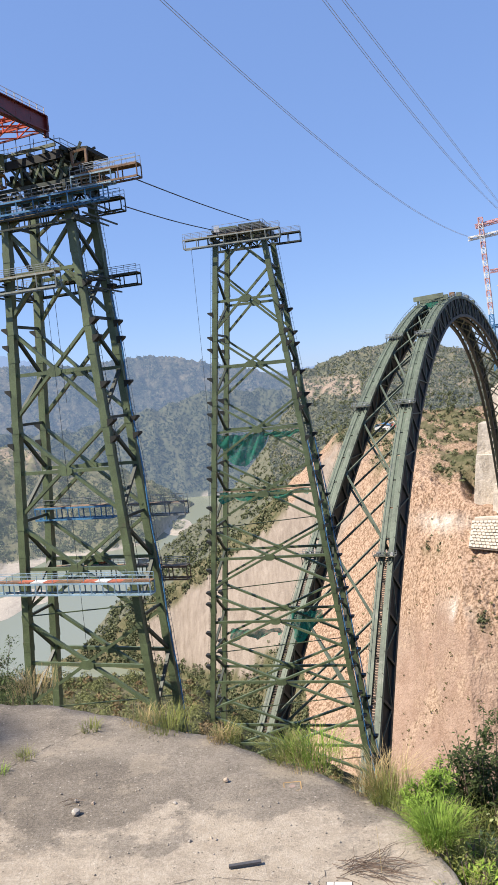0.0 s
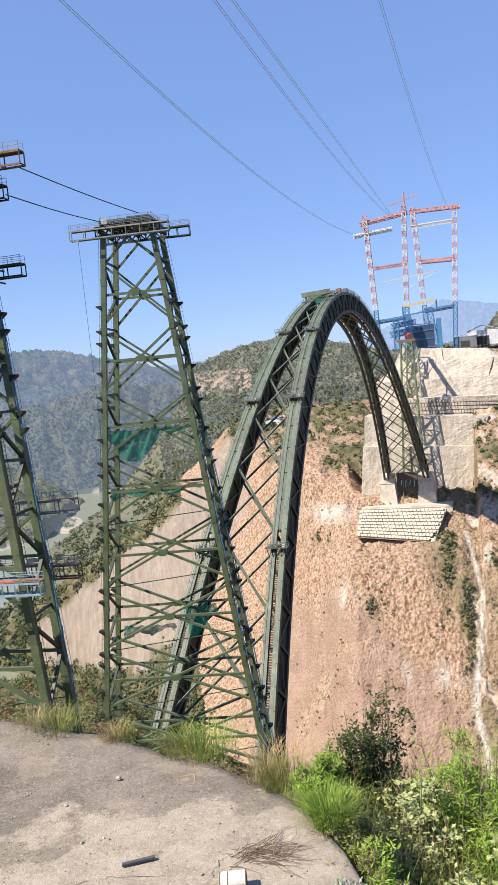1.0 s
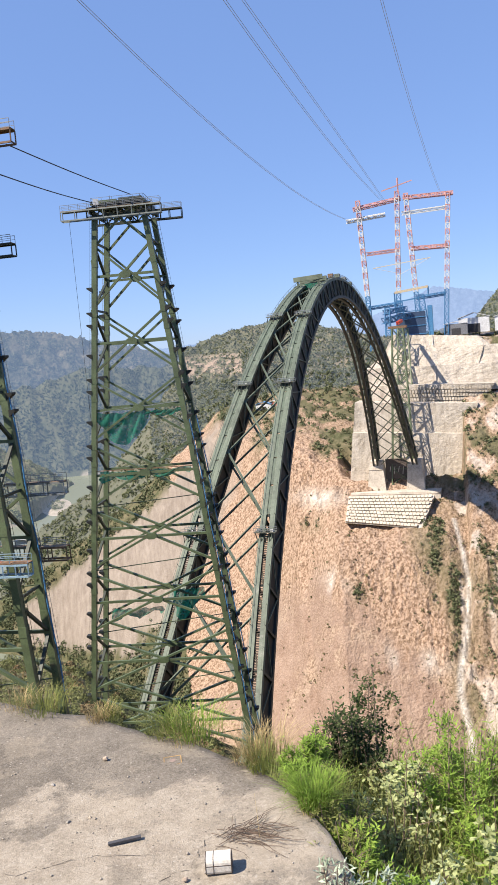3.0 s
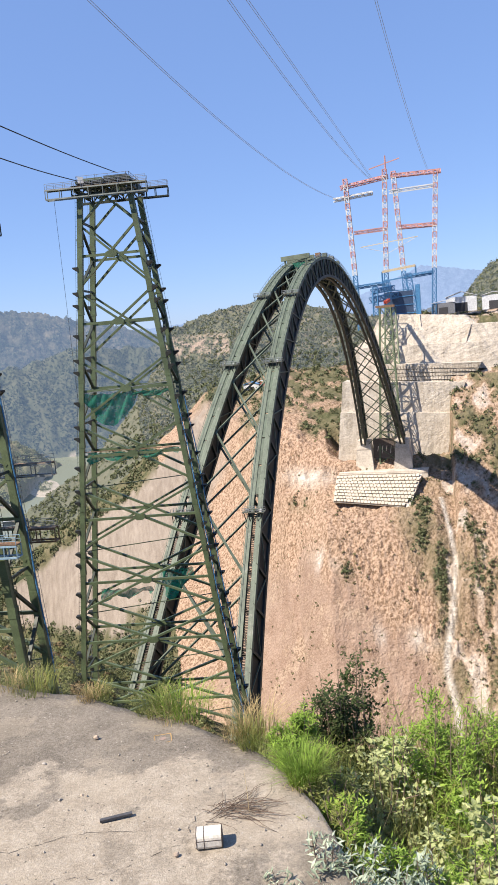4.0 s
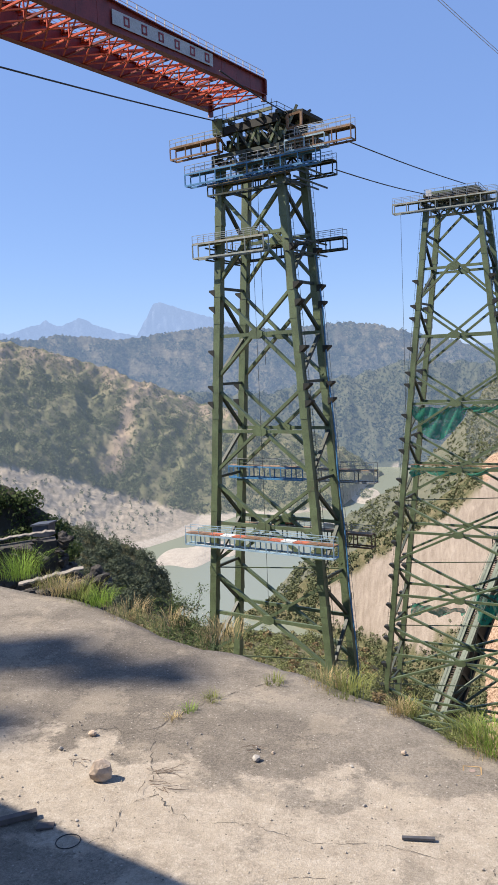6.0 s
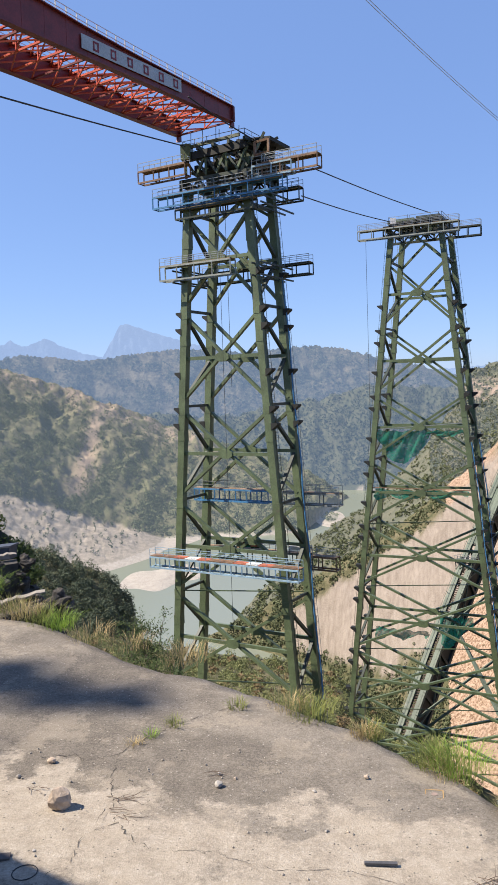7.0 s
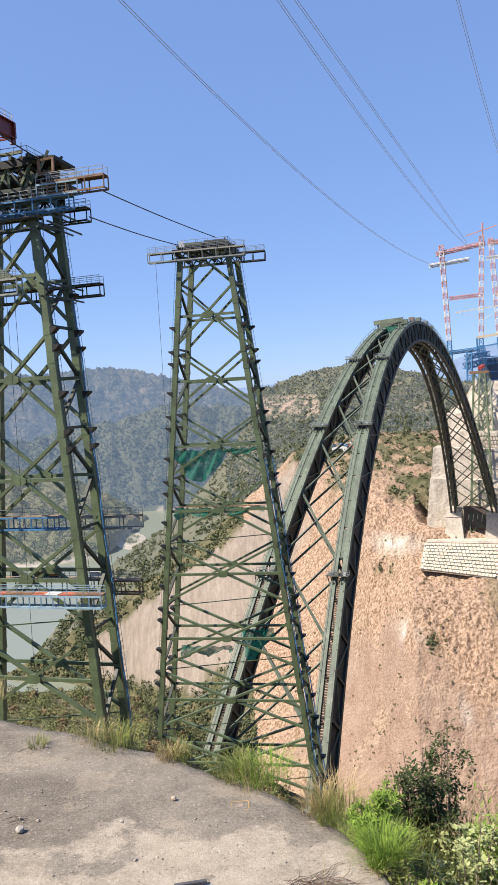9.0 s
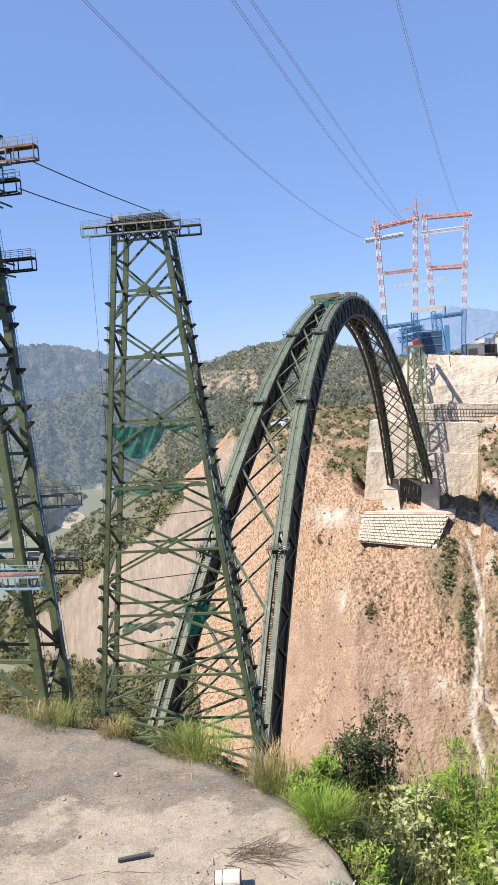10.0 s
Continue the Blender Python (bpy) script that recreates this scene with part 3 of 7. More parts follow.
def ridge(name, dist, xs, ys, relief, colour, glow, label, seed, back=200.0):
    az = np.arange(-75, 50, 0.12)
    top = np.interp(az, xs, ys)
    rows = []
    hts = np.linspace(0, 1, 40)
    for a, tp in zip(az, top):
        r = []
        for h in hts:
            d = dist + back * h
            x, y = d * math.sin(radians(a)), d * math.cos(radians(a))
            r.append((x, y, RIVER + (1.7 + tp * d - RIVER) * h))
        rows.append(r)
    P3 = np.array(rows)
    H = np.repeat(hts[None], len(az), axis=0)
    along = np.repeat((az * dist * 0.01745)[:, None], len(hts), axis=1)
    spur = np.abs(fractal(along + H * 160, H * 90, relief * 4.5, 4, seed)) * 1.5 - 0.7
    bite = fractal(along + H * 60, H * 260, relief * 0.9, 3, seed + 2)
    out = 1 - (spur * 0.25 * relief * np.sin(np.clip(H, 0, 1) * 2.6) + bite * relief * 0.1) / dist
    P3[..., 0] *= out
    P3[..., 1] *= out
    P3[:, -2:, 2] += (np.random.RandomState(int(seed)).rand(len(az))[:, None] - 0.4) * relief * 0.11
    P3[..., 2] += fractal(along, H * 50, relief * 1.2, 4, seed + 1) * relief * 0.05 * (H > 0.9)
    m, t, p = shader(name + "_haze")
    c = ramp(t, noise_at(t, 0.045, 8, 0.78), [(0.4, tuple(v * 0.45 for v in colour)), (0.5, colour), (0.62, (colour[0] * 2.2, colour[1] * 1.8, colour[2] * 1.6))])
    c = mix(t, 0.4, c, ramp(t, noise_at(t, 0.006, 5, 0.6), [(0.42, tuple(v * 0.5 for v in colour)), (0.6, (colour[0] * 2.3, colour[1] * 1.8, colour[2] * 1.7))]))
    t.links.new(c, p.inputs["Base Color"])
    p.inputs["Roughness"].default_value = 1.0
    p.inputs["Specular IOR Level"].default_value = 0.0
    # Blue emission paints the air haze over the whole ridge.
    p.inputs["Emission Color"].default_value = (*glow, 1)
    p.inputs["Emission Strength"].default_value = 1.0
    bump(t, p, noise_at(t, 0.045, 8, 0.78), 1.0, 22.0)
    b = Build().grid(P3.tolist())
    if relief > 100:
        rr = np.random.RandomState(81)
        inside = np.where((az > -36) & (az < 8))[0]
        wood = P3[rr.choice(inside, 16000), rr.randint(14, 39, 16000)] + rr.uniform(-9, 9, (16000, 3)) * np.array([1, 0, 1])
        keep = fractal(wood[:, 0], wood[:, 2] * 1.5, 160, 4, 14.0) > -0.15
        RIDGE_WOOD.append((wood[keep], glow))
    return single("backdrop", b, m, (0, dist, RIVER), label, "mountains", kind="structure", smooth=True)


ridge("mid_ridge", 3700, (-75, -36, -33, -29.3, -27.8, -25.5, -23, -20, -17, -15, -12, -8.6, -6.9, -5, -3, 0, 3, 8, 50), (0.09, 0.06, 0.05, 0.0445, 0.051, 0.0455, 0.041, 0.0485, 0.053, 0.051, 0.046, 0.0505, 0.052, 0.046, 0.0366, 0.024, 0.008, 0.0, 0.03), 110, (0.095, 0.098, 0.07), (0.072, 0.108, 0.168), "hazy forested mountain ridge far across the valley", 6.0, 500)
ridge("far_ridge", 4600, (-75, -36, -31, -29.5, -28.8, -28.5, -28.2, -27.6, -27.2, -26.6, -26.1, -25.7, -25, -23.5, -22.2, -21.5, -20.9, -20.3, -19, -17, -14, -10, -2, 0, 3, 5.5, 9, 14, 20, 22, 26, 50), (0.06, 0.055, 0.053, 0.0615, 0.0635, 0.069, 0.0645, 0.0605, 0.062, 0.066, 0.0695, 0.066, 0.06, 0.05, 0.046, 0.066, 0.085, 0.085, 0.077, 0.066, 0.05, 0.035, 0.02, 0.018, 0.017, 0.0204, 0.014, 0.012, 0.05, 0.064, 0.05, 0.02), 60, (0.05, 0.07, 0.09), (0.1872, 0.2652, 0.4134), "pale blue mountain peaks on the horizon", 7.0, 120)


# ---- concrete apron under the camera ----
def apron_radius(a):
    return float(np.interp(a, (-180, -120, -80, -60, -33, -26, -21.6, -14.5, -10, -5, 0, 5, 9, 12, 16, 25, 40, 70, 90, 120, 180), (9, 9, 9.5, 9.5, 6.8, 5.7, 5.0, 4.45, 4.1, 3.85, 3.5, 3.2, 2.95, 2.65, 2.05, 1.35, 0.85, 0.62, 0.6, 0.9, 9)))


m_c, t_c, p_c = shader("worn_concrete")
gpos = t_c.nodes.new("ShaderNodeNewGeometry").outputs["Position"]
big, midn, finen = noise_at(t_c, 0.8, 6, 0.55, gpos), noise_at(t_c, 6.0, 12, 0.82, gpos), noise_at(t_c, 75, 6, 0.8, gpos)
colr = ramp(t_c, midn, [(0.36, (0.17, 0.147, 0.115)), (0.5, (0.26, 0.226, 0.18)), (0.64, (0.35, 0.305, 0.245))])
# Broad dark stains, deepened to double as soft tree shade.
stain_shade = t_c.nodes.new("ShaderNodeMapRange")
stain_shade.inputs[1].default_value, stain_shade.inputs[2].default_value = 0.47, 0.55
t_c.links.new(big, stain_shade.inputs[0])
colr = mix(t_c, stain_shade.outputs[0], colr, ramp(t_c, midn, [(0.38, (0.1, 0.086, 0.068)), (0.62, (0.2, 0.172, 0.136))]))
# pale dust lies in a broad drift across the slab
sx = t_c.nodes.new("ShaderNodeSeparateXYZ")
t_c.links.new(gpos, sx.inputs[0])


def calc(op, a, b):
    n = t_c.nodes.new("ShaderNodeMath")
    n.operation = op
    for i, v in enumerate((a, b)):
        if isinstance(v, bpy.types.NodeSocket):
            t_c.links.new(v, n.inputs[i])
        else:
            n.inputs[i].default_value = v
    return n.outputs[0]


off = calc("ABSOLUTE", calc("SUBTRACT", calc("ADD", sx.outputs[1], calc("MULTIPLY", sx.outputs[0], 0.12)), 2.62), 0.0)
drift = calc("SUBTRACT", 0.42, off)
drift = calc("ADD", calc("MULTIPLY", drift, 2.2), calc("SUBTRACT", calc("MULTIPLY", noise_at(t_c, 1.6, 9, 0.68, gpos), 5.2), 2.62))
dm = t_c.nodes.new("ShaderNodeMapRange")
dm.inputs[1].default_value, dm.inputs[2].default_value = 0.0, 0.24
t_c.links.new(drift, dm.inputs[0])
colr = mix(t_c, dm.outputs[0], colr, ramp(t_c, noise_at(t_c, 9, 12, 0.82, gpos), [(0.36, (0.35, 0.29, 0.22)), (0.5, (0.5, 0.43, 0.335)), (0.62, (0.62, 0.54, 0.435))]))
colr = mix(t_c, 0.3, colr, ramp(t_c, finen, [(0.36, (0.05, 0.042, 0.034)), (0.5, (0.24, 0.205, 0.165)), (0.64, (0.56, 0.5, 0.42))]))
peel = noise_at(t_c, 2.3, 14, 0.74, gpos)
for lo, hi, share, tone in ((0.53, 0.57, 0.32, (0.46, 0.39, 0.295)), (0.44, 0.4, 0.34, (0.12, 0.102, 0.08))):
    edge = t_c.nodes.new("ShaderNodeMapRange")
    edge.inputs[1].default_value, edge.inputs[2].default_value, edge.inputs[4].default_value = lo, hi, share
    t_c.links.new(peel, edge.inputs[0])
    colr = mix(t_c, edge.outputs[0], colr, tone)
chip = nd(t_c, "ShaderNodeTexVoronoi", Scale=42.0)
t_c.links.new(gpos, chip.inputs["Vector"])
pit = t_c.nodes.new("ShaderNodeMapRange")
pit.inputs[1].default_value, pit.inputs[2].default_value, pit.inputs[3].default_value, pit.inputs[4].default_value = 0.1, 0.22, 0.75, 0.0
t_c.links.new(chip.outputs["Distance"], pit.inputs[0])
pick = t_c.nodes.new("ShaderNodeSeparateColor")
t_c.links.new(chip.outputs["Color"], pick.inputs[0])
colr = mix(t_c, calc("MULTIPLY", pit.outputs[0], calc("GREATER_THAN", pick.outputs[0], 0.78)), colr, (0.55, 0.5, 0.43))
colr = mix(t_c, calc("MULTIPLY", pit.outputs[0], calc("LESS_THAN", pick.outputs[0], 0.22)), colr, (0.05, 0.042, 0.035))
colr = mix(t_c, 0.1, colr, ramp(t_c, noise_at(t_c, 190, 3, 0.7, gpos), [(0.4, (0.04, 0.035, 0.03)), (0.6, (0.6, 0.56, 0.5))]))
t_c.links.new(colr, p_c.inputs["Base Color"])
p_c.inputs["Roughness"].default_value = 0.95
p_c.inputs["Specular IOR Level"].default_value = 0.15
hb = mix(t_c, 0.5, midn, finen)
bump(t_c, p_c, hb, 0.9, 0.012)
APRON = m_c

rng = random.Random(4)
az_list = [-180 + i * 1.0 for i in range(361)]
rim = [apron_radius(a) * (1 + 0.006 * math.sin(radians(a) * 23) + 0.004 * math.sin(radians(a) * 61) + rng.uniform(-0.003, 0.003)) for a in az_list]
rim[-1] = rim[0]
fr = [0.0, 0.12, 0.25, 0.38, 0.5, 0.58, 0.66, 0.73, 0.8, 0.86, 0.91, 0.95, 0.98, 1.0]
rows = []
for a, r in zip(az_list, rim):
    line = []
    for q in fr:
        x, y = r * q * math.sin(radians(a)), r * q * math.cos(radians(a))
        h = 0.012 * noise.noise(Vector((x * 1.3, y * 1.3, 0))) + 0.005 * noise.noise(Vector((x * 6, y * 6, 3)))
        line.append((x, y, h - (0.015 if q > 0.97 else 0)))
    x, y = r * 1.004 * math.sin(radians(a)), r * 1.004 * math.cos(radians(a))
    line += [(x, y, -0.06), (x * 0.995, y * 0.995, -1.3)]
    rows.append(line)
single("floor", Build().grid(rows), APRON, (0, 0, -0.5), "worn pale concrete apron with dust, dark stains and painted shade", "concrete apron", kind="structure", smooth=True)


# ---- steel towers ----
def steel_tower(centre, phi, wt, zref, kw, b, ztop, zbot, mids, pitch, leg, label, reach=1.0, lowest=-200.0):
    ex = Vector((math.cos(radians(phi)), math.sin(radians(phi)), 0))
    ey = Vector((-ex.y, ex.x, 0))
    c = Vector((*centre, 0))

    def at(u, v, z):
        return c + ex * u + ey * v + Vector((0, 0, z))

    def half(z):
        return wt + kw * (zref - z)

    root = thing("steel_tower", (*centre, zbot), label, "bridge pier tower", "steel bridge piers")
    corner = {(s, q): (lambda z, s=s, q=q: at(s * half(z), q * b, z)) for s in (-1, 1) for q in (-1, 1)}
    for (s, q), pos in corner.items():
        lb = Build().beam(pos(zbot), pos(ztop), leg, leg, ey)
        lg = part("leg", lb, GREEN, root)
        # splice bands at every panel, with wedge-shaped climbing brackets
        for zm in mids:
            for z, band in ((zm - 2.3, False), (zm - pitch / 2 - 0.5, True), (zm - pitch / 2 - 2.9, False), (zm + 2.6, True)):
                if z < zbot or z > ztop - 1:
                    continue
                if band:
                    part("splice_plate", Build().box(pos(z), (leg + 0.08, leg + 0.08, 1.5), ex, ey), GREEN, lg)
                if z < lowest or z > zm:
                    continue
                o = pos(z)
                wedge = [(leg / 2 - 0.1, -0.75), (leg / 2 + 0.3 * reach, -0.45), (leg / 2 + reach, 0.05), (leg / 2 + reach, 0.32), (leg / 2 - 0.1, 0.32)]
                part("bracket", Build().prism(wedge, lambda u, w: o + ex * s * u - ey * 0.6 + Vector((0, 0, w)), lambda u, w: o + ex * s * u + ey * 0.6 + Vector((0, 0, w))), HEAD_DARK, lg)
        # ladder up the leg
        side = ey * (leg * 0.2) + ex * s * (leg / 2 + 0.3)
        ld = Build()
        for w in (-0.22, 0.22):
            ld.beam(pos(zbot) + side + ex * w, pos(ztop) + side + ex * w, 0.05, 0.05, ey)
        n = int((ztop - zbot) / 0.9)
        for k in range(n):
            z = zbot + (k + 0.5) * 0.9
            ld.beam(pos(z) + side - ex * 0.22, pos(z) + side + ex * 0.22, 0.035, 0.035)
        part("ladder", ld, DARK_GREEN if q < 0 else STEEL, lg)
    hb = pitch * 0.44
    for i, zm in enumerate(mids):
        for q in (-1, 1):
            o = ey * (-q * 0.1)
            for s in (-1, 1):
                part("diagonal_brace", Build().beam(corner[(s, q)](zm + hb) + o, corner[(-s, q)](zm - hb) + o * (1 - 2 * s), 0.42, 0.62, ey), GREEN, root)
            part("horizontal_brace", Build().beam(corner[(-1, q)](zm), corner[(1, q)](zm), 0.4, 0.5), GREEN, root)
            gp = Build()
            g = at(0, q * b, zm)
            out = ey * q
            gp.prism([(-1.15, -0.3), (-0.55, -0.66), (0.55, -0.66), (1.15, -0.3), (1.15, 0.3), (0.55, 0.66), (-0.55, 0.66), (-1.15, 0.3)],
                     lambda u, w: g + ex * u + Vector((0, 0, w)) - ey * 0.33, lambda u, w: g + ex * u + Vector((0, 0, w)) + ey * 0.33)
            part("gusset_plate", gp, GREEN, root)
        for s in (-1, 1):
            lo, hi = corner[(s, -1)], corner[(s, 1)]
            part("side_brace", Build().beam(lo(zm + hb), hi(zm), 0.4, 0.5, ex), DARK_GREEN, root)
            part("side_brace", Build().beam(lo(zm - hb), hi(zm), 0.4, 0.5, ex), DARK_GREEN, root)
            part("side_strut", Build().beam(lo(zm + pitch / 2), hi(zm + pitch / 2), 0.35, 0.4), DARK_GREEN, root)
        # thin stays inside
        if i >= 3:
            part("inner_stay", Build().beam(corner[(-1, -1)](zm - pitch / 2), corner[(1, 1)](zm - pitch / 2), 0.16, 0.16), GREEN, root)
    for q in (-1, 1):
        for s in (-1, 1):
            part("crown_brace", Build().beam(at(0, q * b, ztop - 0.4), corner[(s, q)](mids[0] + hb), 0.4, 0.5, ey), GREEN, root)
    return root, at, half, corner


def rail(bd, a, b, height=1.1, step=1.8):
    a, b = Vector(a), Vector(b)
    n = max(1, int((b - a).length / step))
    up = Vector((0, 0, height))
    for k in range(n + 1):
        p = a.lerp(b, k / n)
        bd.beam(p, p + up, 0.07, 0.07)
    bd.beam(a + up, b + up, 0.07, 0.07)
    bd.beam(a + up * 0.5, b + up * 0.5, 0.05, 0.05)


def work_platform(root, at, u0, u1, v, z, depth=1.4, height=1.9, mat_frame=DARK_GREEN, step=2.6, rails=True):
    """A caged walkway along the wide face, between u0 and u1, at v, with its deck at height z."""
    fb = Build()
    n = max(2, int(abs(u1 - u0) / step))
    for w in (-depth / 2, depth / 2):
        for h in (0, -height):
            fb.beam(at(u0, v + w, z + h), at(u1, v + w, z + h), 0.2, 0.24)
        for k in range(n + 1):
            u = u0 + (u1 - u0) * k / n
            fb.beam(at(u, v + w, z - height), at(u, v + w, z), 0.16, 0.16)
    for k in range(n + 1):
        u = u0 + (u1 - u0) * k / n
        fb.beam(at(u, v - depth / 2, z - height), at(u, v + depth / 2, z - height), 0.14, 0.14)
    pf = part("work_platform", fb, mat_frame, root)
    db = Build().beam(at(u0, v, z + 0.15), at(u1, v, z + 0.15), depth, 0.08)
    part("deck", db, TIMBER, pf)
    if rails:
        rb = Build()
        for w in (-depth / 2, depth / 2):
            rail(rb, at(u0, v + w, z + 0.15), at(u1, v + w, z + 0.15))
        part("railing", rb, STEEL, pf)
    return pf


T1, at1, half1, cor1 = steel_tower((-26.0, 115.1), -18.3, 5.75, 19.1, 0.074, 3.52, 30.5, -50.0, (20.62, 6.5, -7.66, -21.8, -36.0), 14.15, 1.08, "tall green lattice steel bridge pier with work platforms near its top", 0.9, -4.0)
T2, at2, half2, cor2 = steel_tower((1.95, 165.0), -13.4, 6.1, 20.6, 0.109, 4.65, 31.0, -92.0, (19.55, 6.4, -7.0, -20.25, -33.5, -47.0, -60.0, -73.5), 13.3, 1.02, "slim green lattice steel bridge pier hung with torn safety nets")

# heads of the towers
for root, at, half, b, zt, ln in ((T1, at1, half1, 3.52, 30.5, 6.2), (T2, at2, half2, 4.65, 31.0, 6.5)):
    for q in (-1, 1):
        for h in (0.1, 1.8):
            part("cap_beam", Build().beam(at(-ln, q * b, zt + h), at(ln, q * b, zt + h), 0.6, 0.45), DARK_GREEN, root)
        for k in range(9):
            u = -ln + 2 * ln * k / 8
            part("cap_post", Build().beam(at(u, q * b, zt + 0.1), at(u, q * b, zt + 1.8), 0.28, 0.28), DARK_GREEN, root)
            if k < 8:
                part("cap_lacing", Build().beam(at(u, q * b, zt + (0.1 if k % 2 else 1.8)), at(u + ln / 4, q * b, zt + (1.8 if k % 2 else 0.1)), 0.22, 0.25), DARK_GREEN, root)
    for u in (-ln + 0.8, 0, ln - 0.8):
        part("cross_girder", Build().beam(at(u, -b - 1.2, zt + 1.2), at(u, b + 1.2, zt + 1.2), 0.5, 0.9), DARK_GREEN, root)

work_platform(T1, at1, -12.4, -4.0, -4.9, 34.3, height=1.6, mat_frame=RUST)
work_platform(T1, at1, 8.6, 16.8, -4.9, 32.1, height=1.6, mat_frame=RUST)
work_platform(T1, at1, -10.0, 11.6, -4.8, 30.2, height=1.6, mat_frame=BLUE)
work_platform(T1, at1, 7.0, 13.0, -4.9, 31.9, height=1.5, mat_frame=PALE_BLUE)
work_platform(T1, at1, -11.6, 9.3, 4.8, 30.9, height=1.8)
work_platform(T1, at1, -6.4, 6.6, -4.3, 28.0, height=1.3)
work_platform(T1, at1, -9.1, 3.1, -5.0, 20.0, height=2.0, mat_frame=WORN_FRAME)
work_platform(T1, at1, -9.0, 10.5, 5.0, 19.9, height=1.6)
deck = work_platform(T1, at1, -12.2, 13.0, -6.2, -23.2, height=1.55, mat_frame=PALE_BLUE, step=1.7, rails=False)
rb = Build()
for w in (-6.9, -5.5):
    rail(rb, at1(-12.2, w, -23.05), at1(13.0, w, -23.05), 1.1, 2.4)
part("railing", rb, PALE_BLUE, deck)
for k in range(12):
    u = -12.0 + k * 2.08
    part("deck_board", Build().beam(at1(u, -6.2, -22.98 + 0.03 * (k % 3)), at1(u + 1.9 + 0.3 * (k % 2), -6.2, -22.98), 1.5, 0.1), (RUST, RUST, DECK_RED, WHITE, DECK_RED)[k % 5], deck)
work_platform(T1, at1, -9.5, 9.0, 5.0, -23.6, height=1.9, mat_frame=PALE_GREEN)
work_platform(T1, at1, 7.5, 13.3, 5.6, -23.9, height=1.9, mat_frame=RUST)
work_platform(T1, at1, -10.3, 3.2, 3.6, -13.9, height=1.8, mat_frame=BLUE, step=1.8)
work_platform(T1, at1, 4.6, 14.0, 5.6, -14.3, height=1.7, mat_frame=STEEL)
for k in range(7):
    r = random.Random(60 + k)
    u = r.uniform(-8, 8)
    part("stacked_gear", Build().box(at1(u, 4.6 + r.uniform(-0.4, 0.4), -22.6), (r.uniform(0.8, 2.0), 0.8, r.uniform(0.5, 1.2))), (GREEN, DECK_RED, WHITE, NET, HEAD_DARK, RUST, DARK_GREEN)[k], T1)
work_platform(T2, at2, -11.2, 8.6, -5.9, 32.3, mat_frame=WORN_FRAME, height=1.7)
work_platform(T2, at2, -7.5, 10.8, 5.9, 33.2, height=1.9)

# ---- arch ----
AX = Vector((0.440, 0.898, 0)).normalized()
NX = Vector((AX.y, -AX.x, 0))
CROWN, Z_CROWN, RISE, SPAN = Vector((113.8, 432.9, 0)), 39.4, 134.7, 233.0
RIB_W, RIB_D = 5.0, 11.0


def rib_point(s, side, across=0.0, down=0.0):
    """On rib side (-1, 1) at s from -1 (near foot) to 1: across the rib, and down from its top face."""
    slope = -2 * RISE * s / SPAN
    k = math.hypot(1, slope)
    z = Z_CROWN - RISE * s * s - down / k
    u = SPAN * s + down * slope / k
    w = 4.65 + 11.35 * (Z_CROWN - z) / RISE
    return CROWN + AX * u + NX * (side * w + across) + Vector((0, 0, z))


